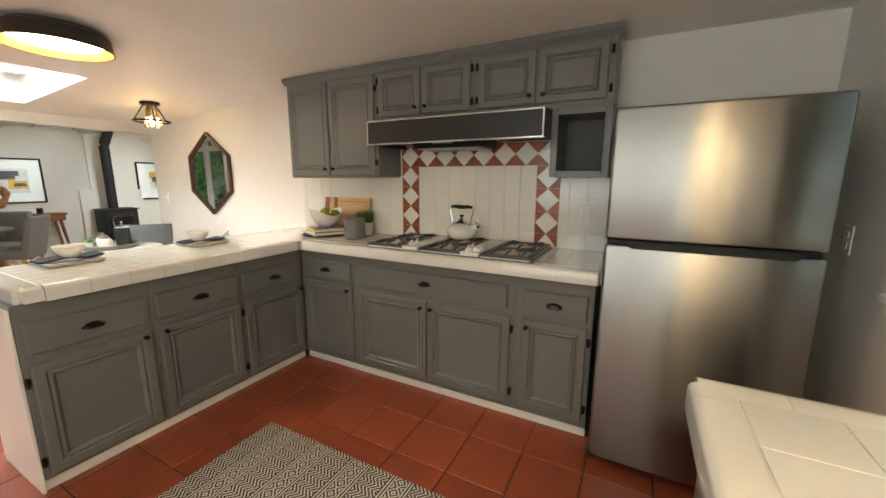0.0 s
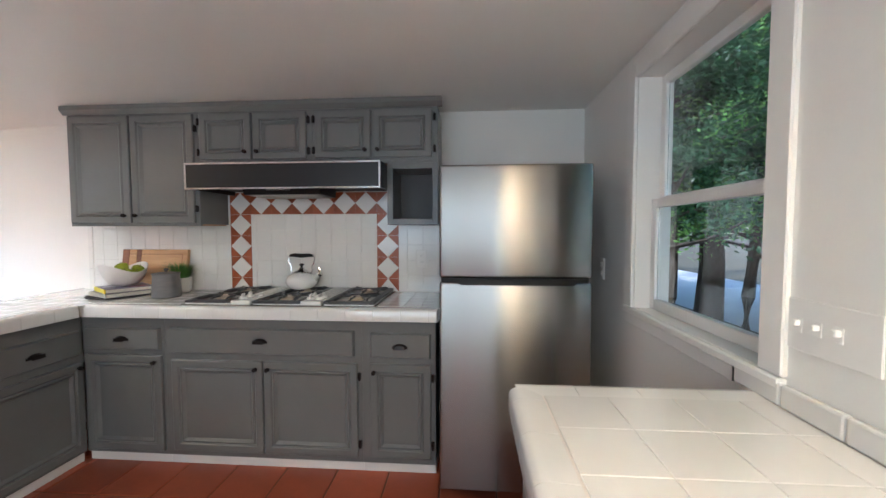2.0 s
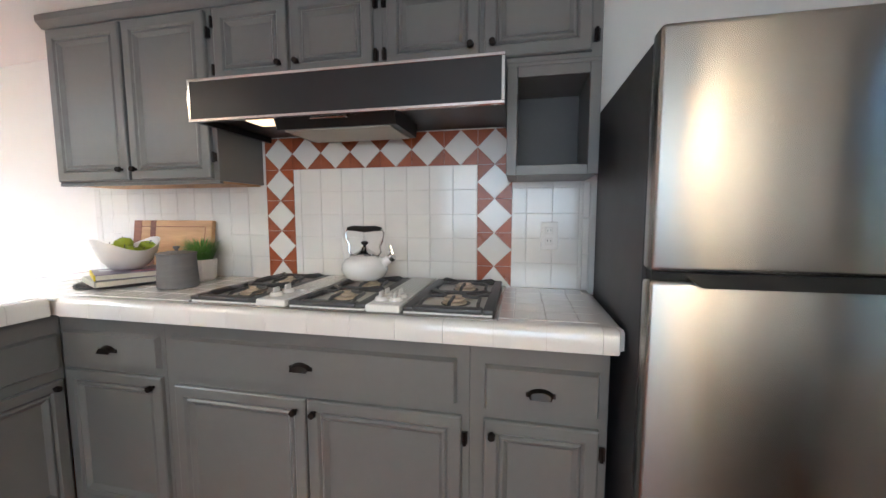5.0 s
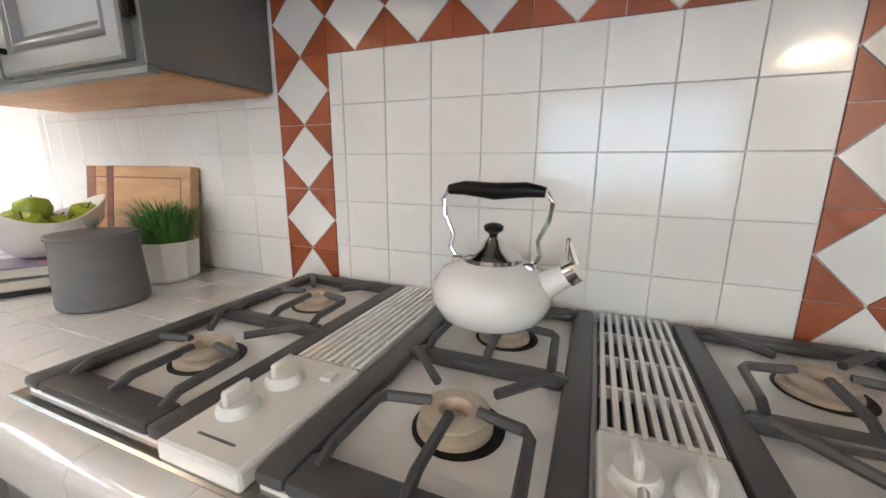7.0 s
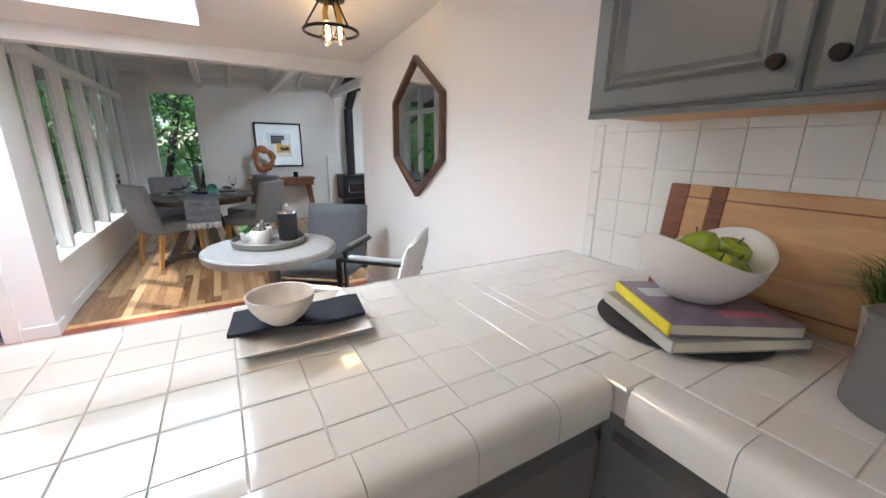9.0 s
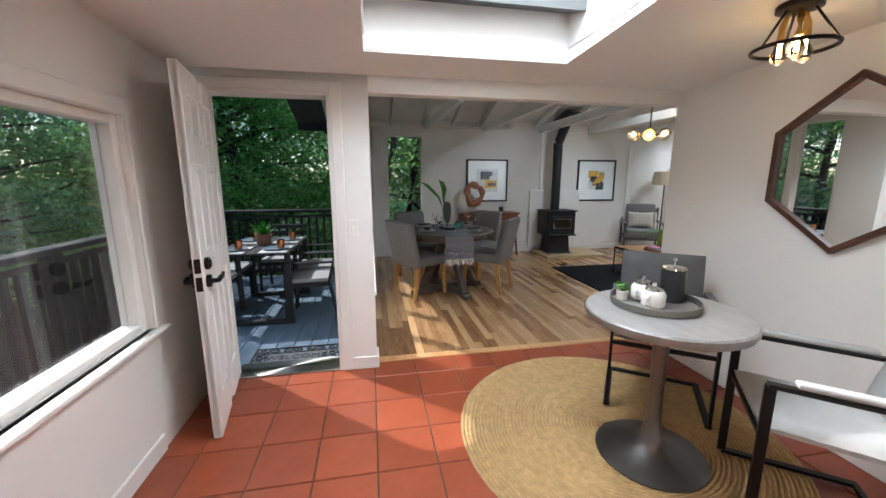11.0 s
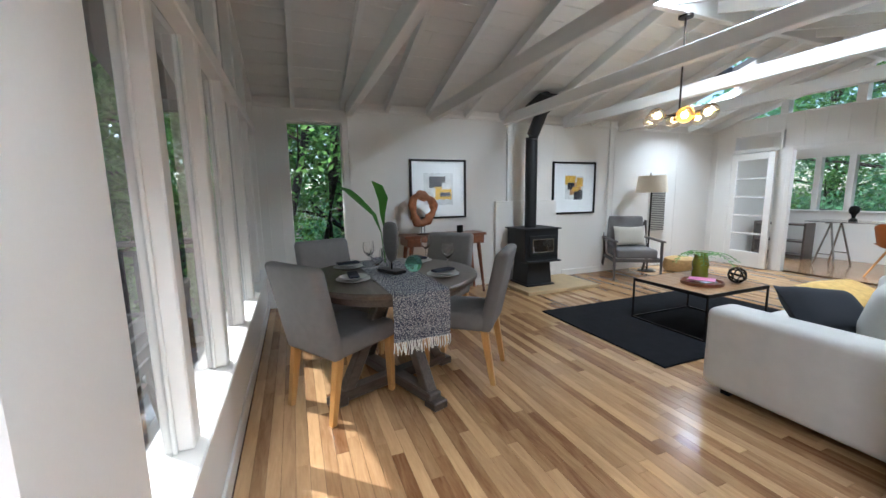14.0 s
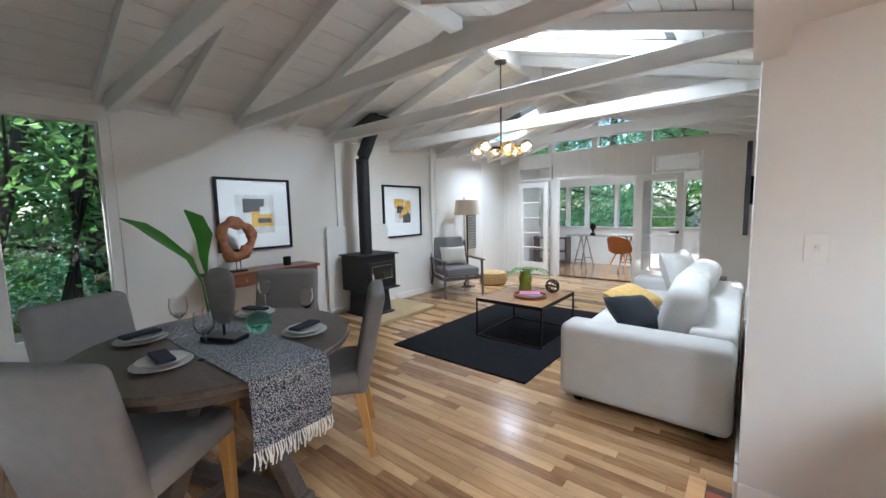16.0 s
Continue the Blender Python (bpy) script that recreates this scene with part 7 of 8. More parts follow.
for y0, y1, rz in ((3.13, 3.98, 3), (4.02, 4.88, -2)):
    bm = bm_new()
    vs = soft_box(bm, -0.12, 0.12, -(y1 - y0) / 2, (y1 - y0) / 2, 0, 0.37, 0.10, 6)
    part("back_cushion", bm, SOFAW, so, smooth=True, m=pose(SX1 - 0.36, (y0 + y1) / 2, 0.42, 0, 14, rz))
for x in (SX0 + 0.08, SX1 - 0.12):
    for y in (SY0 + 0.08, SY1 - 0.12):
        pbox("foot", so, BLACKM, (x, x + 0.05, y, y + 0.05, 0, 0.05), 0.003)
cushion("cushion", 0.44, 0.34, 0.16, mat("black_velvet", (0.012, 0.014, 0.02), 0.85, vary=0.3, fine=200), pose(-5.70, 3.20, 0.555, -48, 6, 70), "black velvet cushion on the sofa")
cushion("cushion", 0.48, 0.36, 0.14, mat("mustard_knit", (0.55, 0.36, 0.12), 0.9, vary=0.25, scale=30, fine=200, bump=0.6), pose(-5.86, 3.85, 0.53, -70, 0, 80), "mustard knitted cushion lying on the sofa")
cushion("cushion", 0.5, 0.46, 0.2, SOFAW, pose(-5.62, 4.55, 0.66, -20, 0, 75), "white soft cushion on the sofa")
tv = thing("television", pose(0, 0, 0), "black flat television on the wall", "television")
pbox("screen", tv, mat("screen_black", (0.01, 0.01, 0.012), 0.15, vary=0.05, bump=0.0), (XE - 0.055, XE - 0.02, 4.3, 5.6, 1.05, 1.80), 0.004)
pbox("bracket", tv, BLACKM, (XE - 0.02, XE, 4.8, 5.1, 1.3, 1.55), 0.0)
sp2 = thing("side_speaker", pose(XE - 0.3, 5.5, 0), "small dark cabinet beside the sofa", "cabinet")
pbox("case", sp2, DARKWOOD, (-0.12, 0.12, -0.12, 0.12, 0, 0.5), 0.006)

# chandelier
cl = thing("chandelier", pose(-7.12, 3.80, 0), "bronze bar chandelier with clear globe bulbs, lit", "chandelier")
bm = bm_new()
tube(bm, [(0, 0, 2.76), (0, 0, 1.91)], 0.008, 10)
part("rod", bm, BRONZE, cl, smooth=True)
bm = bm_new()
lathe(bm, [(0.06, 2.765), (0.06, 2.745), (0.01, 2.74)], 24)
part("canopy", bm, BRONZE, cl, smooth=True)
GLOBE = glass("clear_globe", (1, 0.97, 0.9))
for k, (a, l, z) in enumerate(((0, 0.24, 1.90), (180, 0.25, 1.92), (70, 0.16, 1.90), (250, 0.18, 1.92), (320, 0.17, 1.89), (140, 0.15, 1.91))):
    x, y = l * math.cos(radians(a)), l * math.sin(radians(a))
    bm = bm_new()
    tube(bm, [(0, 0, 1.93), (x * 0.75, y * 0.75, z)], 0.006, 8)
    part("arm", bm, BRONZE, cl)
    bm = bm_new()
    tube(bm, [(x * 0.72, y * 0.72, z), (x * 0.95, y * 0.95, z)], 0.018, 10)
    part("socket", bm, BRASS, cl, "brass socket", True)
    bm = bm_new()
    bmesh.ops.create_uvsphere(bm, u_segments=24, v_segments=16, radius=0.07, matrix=Matrix.Translation((x * 1.15, y * 1.15, z)))
    bmesh.ops.create_uvsphere(bm, u_segments=24, v_segments=16, radius=0.068, matrix=Matrix.Translation((x * 1.15, y * 1.15, z)))
    g = part("globe", bm, GLOBE, cl, "clear glass globe", True)
    g.visible_shadow = False
    bm = bm_new()
    bmesh.ops.create_uvsphere(bm, u_segments=12, v_segments=8, radius=0.013, matrix=Matrix.Translation((x * 1.12, y * 1.12, z)))
    part("bulb", bm, FILSOFT, cl)

# ---- sunroom ----
dk = thing("desk", pose(-7.45, 8.6, 0), "glass-topped desk on metal trestles", "desk")
bm = bm_new()
box(bm, -0.72, 0.72, -0.32, 0.32, 0.715, 0.727, 0.002)
g = part("glass_top", bm, GLASS, dk, "clear glass top")
g.visible_shadow = False
for x in (-0.45, 0.45):
    bm = bm_new()
    for y in (-0.25, 0.25):
        tube(bm, [(x - 0.14, y, 0), (x, y * 0.6, 0.70)], 0.014, 8)
        tube(bm, [(x + 0.14, y, 0), (x, y * 0.6, 0.70)], 0.014, 8)
        tube(bm, [(x - 0.1, y * 0.9, 0.2), (x + 0.1, y * 0.9, 0.2)], 0.009, 6)
    tube(bm, [(x, -0.3, 0.705), (x, 0.3, 0.705)], 0.014, 8)
    part("trestle", bm, STEEL, dk, smooth=True)
bc = thing("desk_chair", pose(-6.98, 8.05, 0, 0, 0, 160), "tan moulded shell chair with wooden legs", "chair")
bm = bm_new()
n = 14
rows = []
for i in range(n + 1):
    u = i / n
    row = []
    for j in range(n + 1):
        v = 2 * j / n - 1
        if u < 0.5:
            p = (v * 0.25, -0.22 + u * 0.8, 0.42 + 0.05 * v * v + 0.1 * (0.5 - u) ** 2)
        else:
            k = (u - 0.5) * 2
            p = (v * (0.26 - 0.03 * k), 0.18 + 0.10 * k - 0.12 * v * v, 0.42 + 0.05 * v * v + 0.34 * k * (1 - 0.35 * v * v))
        row.append(bm.verts.new(p))
    rows.append(row)
for a, b in zip(rows, rows[1:]):
    for j in range(n):
        bm.faces.new((a[j], a[j + 1], b[j + 1], b[j]))
bmesh.ops.solidify(bm, geom=bm.faces, thickness=0.012)
part("shell", bm, mat("tan_leather_shell", (0.42, 0.16, 0.045), 0.45, vary=0.15), bc, smooth=True)
for x, y in ((-1, -1), (1, -1), (-1, 1), (1, 1)):
    bm = bm_new()
    tube(bm, [(x * 0.08, y * 0.08, 0.42), (x * 0.22, y * 0.22, 0)], 0.013, 8, radii=[0.016, 0.01])
    part("leg", bm, OAKLEG, bc, smooth=True)
bm = bm_new()
lathe(bm, [(0.05, 0), (0.05, 0.03), (0.02, 0.05), (0.03, 0.10), (0.06, 0.14), (0.065, 0.19), (0.045, 0.235), (0.01, 0.25)], 20)
solid("desk_ornament", bm, BLACKM, "dark bust-shaped ornament on the desk", "ornament", smooth=True, m=pose(-7.72, 8.62, 0.728))
for x, lab in ((-7.35, "open pale book lying on the desk"), (-7.05, "thin pale book lying on the desk")):
    bk = thing("book", pose(x, 8.55, 0.728, 0, 0, 10), lab, "book", "books on the desk")
    pbox("page_block", bk, BKP, (-0.12, 0.12, -0.08, 0.08, 0, 0.02), 0.002)
sh = thing("low_shelf", pose(-8.75, 8.9, 0), "dark low shelf with small objects", "shelf")
for z in (0.05, 0.3, 0.6):
    pbox("shelf_board", sh, DARKWOOD, (-0.4, 0.4, -0.15, 0.15, z, z + 0.025), 0.003)
for x in (-0.4, 0.37):
    pbox("side_panel", sh, DARKWOOD, (x, x + 0.03, -0.15, 0.15, 0, 0.65), 0.003)

# ---- deck furniture ----
TEAK = mat("dark_stained_outdoor_wood", (0.022, 0.022, 0.024), 0.5, vary=0.25, bump=0.2)
DZ = -0.075
ot = thing("outdoor_table", pose(-6.87, -0.97, DZ), "dark slatted outdoor dining table", "table")
for i in range(7):
    y = -0.35 + i * 0.1
    pbox("slat", ot, TEAK, (-0.56, 0.56, y, y + 0.094, 0.70, 0.725), 0.003)
for x in (-0.5, 0.5):
    bm = bm_new()
    for y in (-0.32, 0.32):
        box(bm, x - 0.025, x + 0.025, y - 0.025, y + 0.025, 0, 0.70, 0.003)
    box(bm, x - 0.024, x + 0.024, -0.32, 0.32, 0.0, 0.045, 0.003)
    part("leg_frame", bm, TEAK, ot)


def outdoor_chair(m):
    c = thing("outdoor_chair", m, "dark slatted outdoor armchair with cushion", "chair", "outdoor chairs round the table")
    for x in (-0.24, 0.24):
        bm = bm_new()
        tube(bm, [(x, -0.22, 0), (x, -0.21, 0.6)], 0.018, 6)
        tube(bm, [(x, 0.27, 0), (x, 0.2, 0.42), (x, 0.29, 0.82)], 0.018, 6)
        part("leg", bm, TEAK, c)
        pbox("armrest", c, TEAK, (x - 0.025, x + 0.025, -0.25, 0.25, 0.60, 0.62), 0.004)
    for i in range(4):
        z = 0.5 + i * 0.085
        pbox("back_slat", c, TEAK, (-0.23, 0.23, 0.215 + (z - 0.42) * 0.22, 0.235 + (z - 0.42) * 0.22, z, z + 0.055), 0.003)
    pbox("seat_frame", c, TEAK, (-0.24, 0.24, -0.22, 0.21, 0.36, 0.395), 0.003)
    bm = bm_new()
    soft_box(bm, -0.22, 0.22, -0.22, 0.19, 0.396, 0.445, 0.018, 2)
    part("cushion", bm, mat("pale_outdoor_cushion", (0.42, 0.42, 0.42), 0.9, vary=0.1), c, "pale grey seat cushion", True)
    return c


oc = outdoor_chair(pose(-6.6, -0.47, DZ))
for x, y, r in ((-7.15, -0.47, 0), (-6.6, -1.48, 180), (-7.15, -1.48, 180), (-7.66, -0.97, 90)):
    copy_thing(oc, pose(x, y, DZ, 0, 0, r))
PM = mat("pale_placemat", (0.6, 0.62, 0.6), 0.8, vary=0.06)
CU = mat("copper_cup", (0.6, 0.25, 0.12), 0.25, 1.0)
for x, y in ((-6.52, -0.78), (-6.52, -1.17), (-7.1, -0.78), (-7.1, -1.17)):
    bm = bm_new()
    box(bm, -0.19, 0.19, -0.13, 0.13, 0, 0.004, 0.001)
    solid("placemat", bm, PM, "pale woven placemat on the outdoor table", "placemat", m=pose(x, y, DZ + 0.7255), group="outdoor placemats")
    bm = bm_new()
    lathe(bm, [(0.08, 0), (0.125, 0.012), (0.125, 0.015), (0.08, 0.005), (0.002, 0.004)], 32)
    solid("dinner_plate", bm, mat("blue_grey_plate", (0.16, 0.22, 0.28), 0.35), "blue-grey plate on a placemat", "plate", smooth=True, m=pose(x, y, DZ + 0.730), group="outdoor plates")
    bm = bm_new()
    lathe(bm, [(0.03, 0), (0.035, 0.002), (0.038, 0.085), (0.035, 0.085), (0.032, 0.006), (0.002, 0.005)], 24)
    solid("copper_cup", bm, CU, "shiny copper cup on a plate", "cup", smooth=True, m=pose(x + 0.02, y + 0.05, DZ + 0.742), group="copper cups")
pp = thing("potted_plant", pose(-6.82, -0.97, DZ + 0.7255), "spiky green succulent in a terracotta pot", "plant")
bm = bm_new()
lathe(bm, [(0.06, 0), (0.065, 0.003), (0.085, 0.12), (0.075, 0.12), (0.07, 0.10), (0.005, 0.098)], 24)
part("pot", bm, mat("weathered_clay", (0.3, 0.16, 0.11), 0.8, vary=0.2), pp, smooth=True)
bm = bm_new()
for k in range(26):
    a, e = k * 2.4, 0.35 + 0.045 * k
    d = Vector((math.cos(a) * math.cos(e), math.sin(a) * math.cos(e), math.sin(e)))
    s = Vector((-math.sin(a), math.cos(a), 0)) * 0.02
    b0 = Vector((0, 0, 0.1))
    l = 0.17
    q = [bm.verts.new(p) for p in (b0 - s * 0.4, b0 + s * 0.4, b0 + d * l * 0.5 + s, b0 + d * l, b0 + d * l * 0.5 - s)]
    bm.faces.new(q)
part("leaves", bm, GLEAF, pp)
dm = thing("door_mat", pose(-5.57, -0.47, DZ, 0, 0, 90), "black rubber welcome mat with scroll border", "door mat")
RUB = mat("black_rubber", (0.015, 0.015, 0.016), 0.6, vary=0.2, bump=0.3)
pbox("base", dm, DECKWOOD, (-0.34, 0.34, -0.19, 0.19, 0.0, 0.006), 0.002)
pbox("field", dm, mat("grey_coir", (0.11, 0.12, 0.13), 0.9, vary=0.2, fine=300, bump=0.6), (-0.225, 0.225, -0.085, 0.085, 0.006, 0.009), 0.0, label="grey coir field")
for b in ((-0.34, 0.34, 0.178, 0.19), (-0.34, 0.34, -0.19, -0.178), (-0.34, -0.328, -0.178, 0.178), (0.328, 0.34, -0.178, 0.178), (-0.235, 0.235, 0.085, 0.095), (-0.235, 0.235, -0.095, -0.085), (-0.235, -0.225, -0.085, 0.085), (0.225, 0.235, -0.085, 0.085)):
    pbox("border", dm, RUB, (*b, 0.006, 0.014), 0.0)
for k in range(22):
    bm = bm_new()
    if k < 7:
        c = (-0.27 + k * 0.09, 0.137)
    elif k < 14:
        c = (-0.27 + (k - 7) * 0.09, -0.137)
    elif k < 18:
        c = (-0.282, -0.1 + (k - 14) * 0.066)
    else:
        c = (0.282, -0.1 + (k - 18) * 0.066)
    s = -1 if k % 2 else 1
    tube(bm, [(c[0] + s * (0.012 + 0.0026 * i) * math.cos(i * 0.55), c[1] + (0.012 + 0.002 * i) * math.sin(i * 0.55), 0.010) for i in range(14)], 0.006, 5)
    part("scroll", bm, RUB, dm)
tx = bpy.data.curves.new("welcome", "FONT")
tx.body, tx.size, tx.extrude, tx.align_x, tx.align_y = "WELCOME", 0.098, 0.003, "CENTER", "CENTER"
tob = bpy.data.objects.new("welcome_text", tx)
scene.collection.objects.link(tob)
bpy.context.view_layer.update()
me = bpy.data.meshes.new_from_object(tob.evaluated_get(bpy.context.evaluated_depsgraph_get()))
bpy.data.objects.remove(tob)
me.materials.clear()
me.materials.append(RUB)
o = new("lettering", me)
o.parent, o.matrix_local = dm, pose(0, 0, 0.011)

# ---- tiles and boards, piece by piece ----


def shared(name, sx, sy, sz, material, bev=0.003):
    bm = bm_new()
    v = []
    for z, o in ((0, 0), (sz - bev, 0), (sz, bev)):
        v.append([bm.verts.new(p) for p in ((o, o, z), (sx - o, o, z), (sx - o, sy - o, z), (o, sy - o, z))])
    for a, b in zip(v, v[1:]):
        for k in range(4):
            bm.faces.new((a[k], a[(k + 1) % 4], b[(k + 1) % 4], b[k]))
    bm.faces.new(v[-1])
    return done(bm, name, material)


def lay(name, me, parent, m):
    o = new(name, me)
    o.parent = parent
    o.matrix_local = m
    return o


cache = {}


def tile(parent, name, x0, x1, y0, y1, z, t, material, m=None, gap=0.003, bev=0.003):
    """A rectangular tile in the parent's x-y plane, or in the plane that m gives."""
    sx, sy = round(x1 - x0 - gap, 4), round(y1 - y0 - gap, 4)
    if sx < 0.012 or sy < 0.012:
        return
    k = (name, sx, sy, t, material.name)
    if k not in cache:
        cache[k] = shared(name, sx, sy, t, material, bev)
    mm = pose(x0 + gap / 2, y0 + gap / 2, z)
    return lay(name, cache[k], parent, mm if m is None else m @ mm)


def span(a, b, p, start=None):
    """Cuts a stretch into steps of p, from a joint at start."""
    s = a if start is None else start
    while s - p > a:
        s -= p
    cuts = [a]
    while s < b - 1e-4:
        if s > a + 1e-4:
            cuts.append(s)
        s += p
    cuts.append(b)
    return list(zip(cuts, cuts[1:]))


# worktop tiles
P = 0.0965
for x0, x1 in span(-2.70, -0.135, P, -2.226):
    for y0, y1 in span(1.885, 2.385, P, 1.885):
        if x0 > -1.56 and x1 < -0.43 and y0 > 1.86:
            continue
        tile(wt1, "worktop_tile", x0, x1, y0, y1, CT - 0.004, 0.006, CTILE, gap=0.0016, bev=0.0011)
for x0, x1 in span(-2.70, -2.165, P, -2.226):
    for y0, y1 in span(0.49, 1.885, P, 1.656):
        tile(wt1, "worktop_tile", x0, x1, y0, y1, CT - 0.004, 0.006, CTILE, gap=0.0016, bev=0.0011)


def nosing(parent, x0, x1, m):
    """A rounded edge tile: runs along local x, rounded towards local -y, top at z=0."""
    bm = bm_new()
    pr = [(0.065, -0.0), (0.020, 0.004), (0.004, 0.003), (-0.008, -0.003), (-0.013, -0.014), (-0.013, -0.064), (0.0, -0.068), (0.065, -0.012)]
    prism(bm, pr, x0 + 0.0006, x1 - 0.0006, "x")
    part("edge_tile", bm, CTILE, parent, smooth=True, m=m)


for x0, x1 in span(-2.075, -0.11, 0.148):
    nosing(wt1, x0, x1, pose(0, 1.82, CT))
for y0, y1 in span(0.495, 1.80, 0.148):
    nosing(wt1, y0, y1, pose(-2.11, 0, CT, 0, 0, 90))
for x0, x1 in span(-2.69, -2.15, 0.148):
    nosing(wt1, x0, x1, pose(0, 0.425, CT))
for y0, y1 in span(0.48, 2.385, 0.148):
    nosing(wt1, -y1, -y0, pose(-2.735, 0, CT, 0, 0, -90))
for y0, y1 in span(1.85, 2.30, 0.148):
    nosing(wt1, y0, y1, pose(-0.10, 0, CT, 0, 0, 90))
for x0, x1 in ((-2.165, -2.075),):
    for y0, y1 in ((1.80, 1.885),):
        tile(wt1, "corner_tile", x0, x1, y0, y1, CT - 0.004, 0.007, CTILE)
tile(wt1, "corner_tile", -2.16, -2.10, 0.43, 0.495, CT - 0.06, 0.063, CTILE, bev=0.012)
# window-side worktop
for x0, x1 in span(0.245, 0.775, 0.153, 0.245):
    for y0, y1 in span(-1.5, 0.82, 0.153, 0.82):
        tile(wt2, "worktop_tile", x0, x1, y0, y1, CT - 0.004, 0.006, CTILE, gap=0.0016, bev=0.0011)
for y0, y1 in span(-1.5, 0.86, 0.153):
    nosing(wt2, -y1, -y0, pose(0.175, 0, CT, 0, 0, -90))
for x0, x1 in span(0.18, 0.78, 0.153):
    nosing(wt2, -x1, -x0, pose(0, 0.885, CT, 0, 0, 180))
for y0, y1 in span(-1.5, 0.95, 0.153):
    bm = bm_new()
    box(bm, 0.776, 0.796, y0 + 0.001, y1 - 0.001, CT, CT + 0.055, 0.006, 2)
    part("upstand_tile", bm, CTILE, wt2)

# backsplash: plane y = 2.392, local x-y becomes x-z
BM = pose(0, 2.390, 0, 90, 0, 0)
IX0, IX1, IZ1 = -1.444, -0.563, 1.447
BW = 0.148
PW = 0.1055
OX0, OX1, OZ1 = IX0 - BW, IX1 + BW, IZ1 + BW
for x0, x1 in span(IX0, IX1, PW, -1.302):
    for z0, z1 in span(CT, IZ1, PW, IZ1 - 4 * PW):
        tile(bs, "wall_tile", x0, x1, z0, z1, 0, 0.006, WTILE, BM, 0.0014, 0.001)
for a, b in ((-2.62, OX0), (OX1, -0.13)):
    for x0, x1 in span(a, b, PW, OX0 if a < -2 else OX1 + 0.06):
        for z0, z1 in span(CT, 1.372 if a < -2 else 1.38, PW, 1.345 - 4 * PW):
            tile(bs, "wall_tile", x0, x1, z0, z1, 0, 0.006, WTILE, BM, 0.0014, 0.001)
for z0, z1 in span(CT, 1.38, 0.15):
    tile(bs, "edge_trim", -2.66, -2.62, z0, z1, 0, 0.008, WTILE, BM, 0.0025, 0.003)
    tile(bs, "edge_trim", -0.13, -0.10, z0, z1, 0, 0.008, WTILE, BM, 0.0025, 0.003)


def flat_piece(name, pts, material):
    bm = bm_new()
    cx, cz = sum(p[0] for p in pts) / len(pts), sum(p[1] for p in pts) / len(pts)
    q = [(cx + (x - cx) * 0.97, cz + (z - cz) * 0.97) for x, z in pts]
    prism(bm, q, 2.3838, 2.390)
    part(name, bm, material, bs)


def border_cell(x0, x1, z0, z1):
    cx, cz = (x0 + x1) / 2, (z0 + z1) / 2
    flat_piece("diamond_tile", [(x0, cz), (cx, z0), (x1, cz), (cx, z1)], WTILE)
    for a, b, c in (((x0, z0), (cx, z0), (x0, cz)), ((x1, z0), (x1, cz), (cx, z0)), ((x1, z1), (cx, z1), (x1, cz)), ((x0, z1), (x0, cz), (cx, z1))):
        flat_piece("rust_tile", [a, b, c], RTILE)


n = 8
for i in range(n):
    w = (OX1 - OX0) / n
    border_cell(OX0 + i * w, OX0 + (i + 1) * w, IZ1, OZ1)
for x0, x1 in ((OX0, IX0), (IX1, OX1)):
    h = 0.1455
    for j in range(3):
        z1 = IZ1 - j * h
        border_cell(x0, x1, z1 - h, z1)
    zz = IZ1 - 3 * h
    cx = (x0 + x1) / 2
    flat_piece("diamond_tile", [(x0, CT), (x1, CT), (cx, zz)], WTILE)
    flat_piece("rust_tile", [(x0, CT), (cx, zz), (x0, zz)], RTILE)
    flat_piece("rust_tile", [(x1, CT), (x1, zz), (cx, zz)], RTILE)

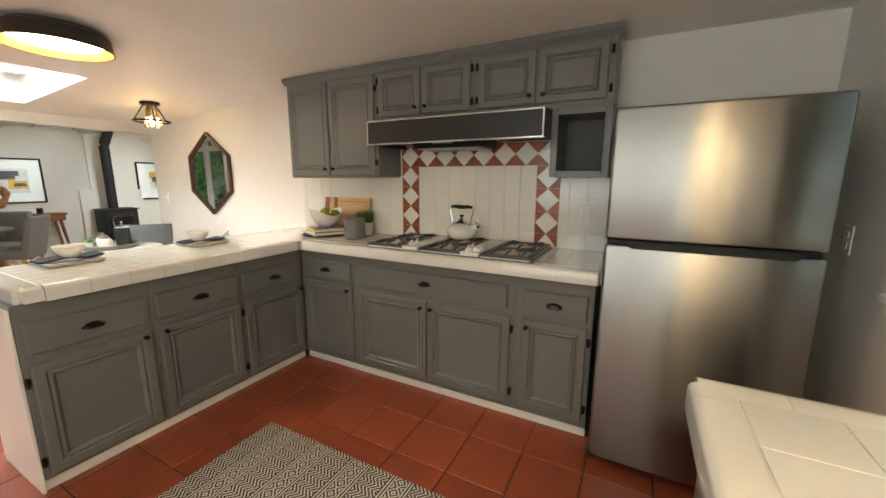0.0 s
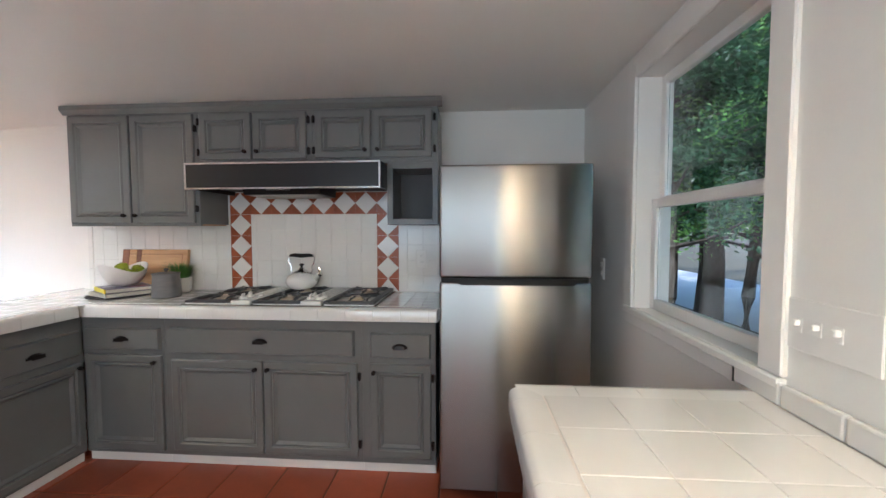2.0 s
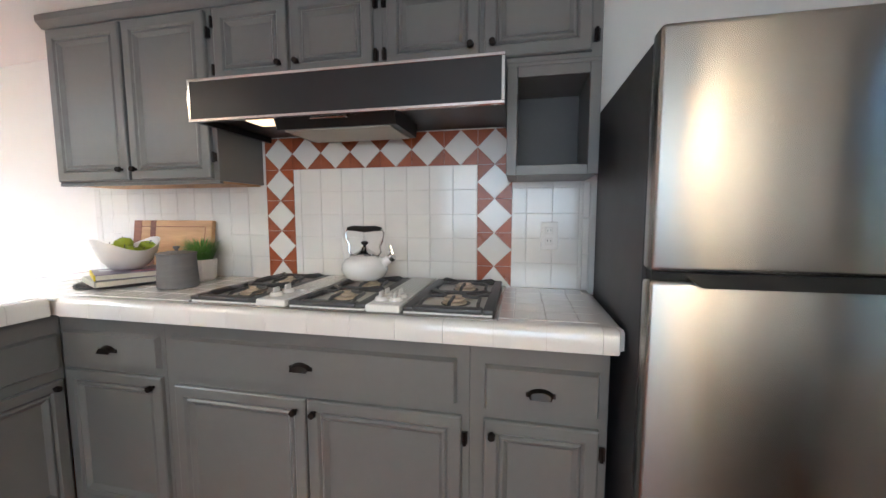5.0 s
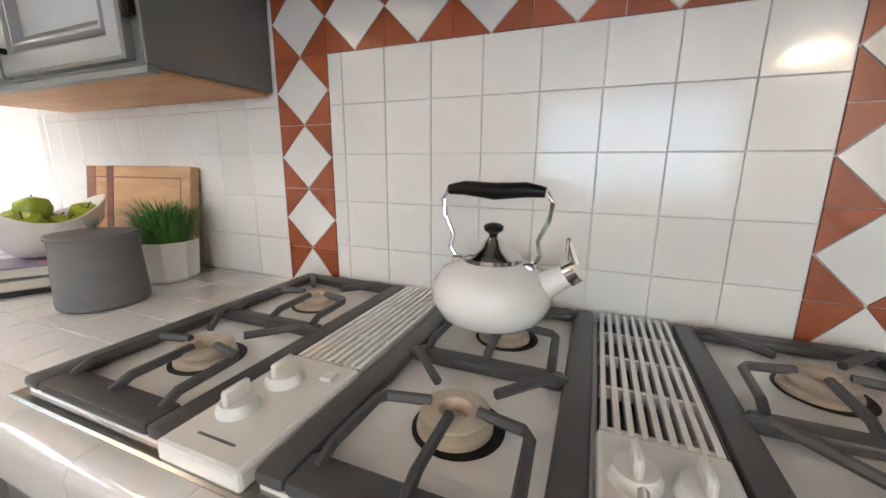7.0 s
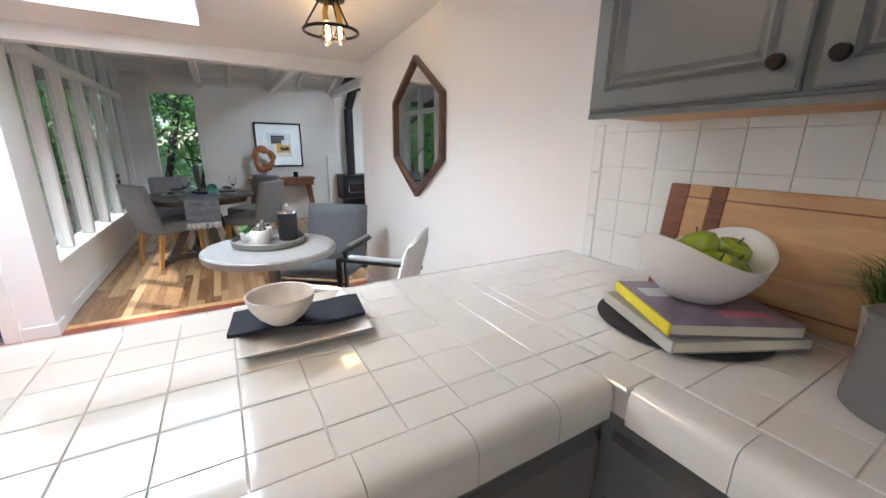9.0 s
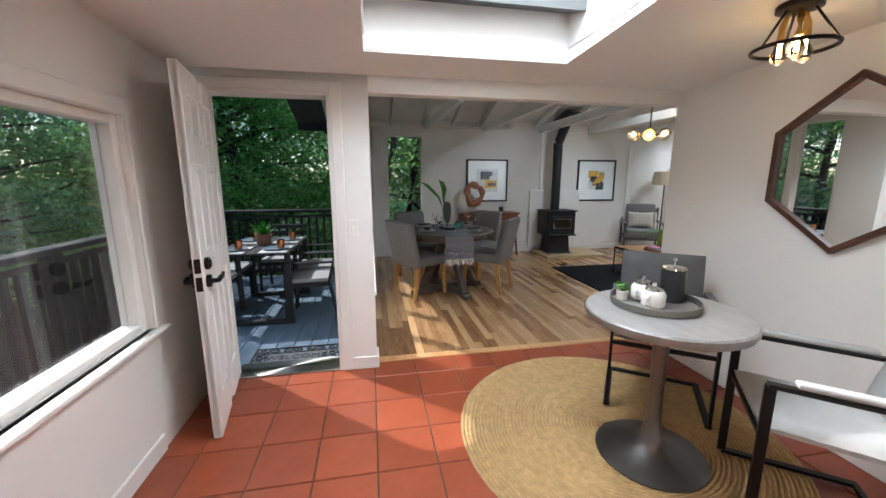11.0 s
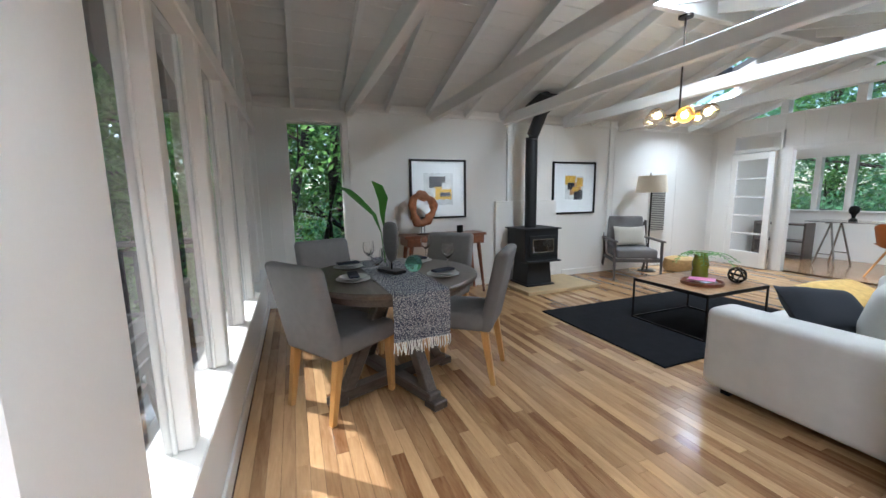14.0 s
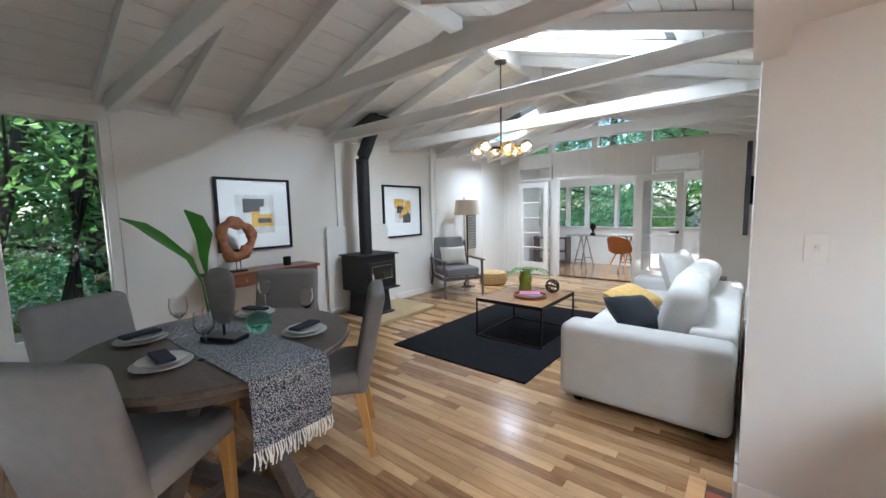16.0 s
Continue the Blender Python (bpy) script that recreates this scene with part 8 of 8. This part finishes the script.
# floor tiles
fo = bpy.data.objects["floor"]
TP = 0.2895
for x0, x1 in span(-5.23, 0.80, TP, -0.381):
    for y0, y1 in span(-1.6, 2.40, TP, 1.312):
        if y1 < -0.95 and x1 < -2.9:
            continue
        if x0 > -2.0 and y1 < -0.85:
            continue
        if y0 > 1.95 and x0 > -2.7 or x0 > 0.3 and y1 < 0.8:
            continue
        tile(fo, "floor_tile", x0, x1, y0, y1, -0.008, 0.008, TERRA, None, 0.007, 0.003)

# oak strips
fw = bpy.data.objects["floor_living"]
random.seed(17)
LENS = [0.32, 0.45, 0.6, 0.75, 0.95, 1.2]
rest = []
y = YS
SWD = 0.0615
count = 0
while y < YN + 0.1:
    x = XW + random.uniform(-0.9, 0.0)
    xe = -5.30 if y < 2.4 else XE
    while x < xe:
        l = random.choice(LENS)
        x1 = min(x + l, xe)
        x0 = max(x, XW)
        if x1 - x0 > 0.03:
            if y < 3.5 and count < 300 and x1 - x0 > 0.2 and x1 - x0 == l:
                tile(fw, "floor_board", x0, x1, y, y + SWD, -0.012, 0.012, FLOORWOOD, None, 0.0012, 0.0008)
                count += 1
            else:
                rest.append((x0, x1, y, y + SWD))
        x += l
    y += SWD
verts, faces = [], []
for x0, x1, y0, y1 in rest:
    k = len(verts)
    g, b = 0.0006, 0.0008
    x0, x1, y0, y1 = x0 + g, x1 - g, y0 + g, y1 - g
    for z, o in ((-0.012, 0), (-b, 0), (0, b)):
        verts += [(x0 + o, y0 + o, z), (x1 - o, y0 + o, z), (x1 - o, y1 - o, z), (x0 + o, y1 - o, z)]
    for r in (0, 4):
        for j in range(4):
            faces.append((k + r + j, k + r + (j + 1) % 4, k + r + 4 + (j + 1) % 4, k + r + 4 + j))
    faces.append((k + 8, k + 9, k + 10, k + 11))
me = bpy.data.meshes.new("floor_boards")
me.from_pydata(verts, [], faces)
me.materials.append(wood("oak_strip_floor_far", (0.15, 0.055, 0.018), (0.66, 0.42, 0.21), 0.24, 16, (1.2, 9, 9), 0.5, 0.25, island=True))
o = new("floor_boards", me)
o.parent = fw
tagged(o, "many oak floor strips", kind="stuff")
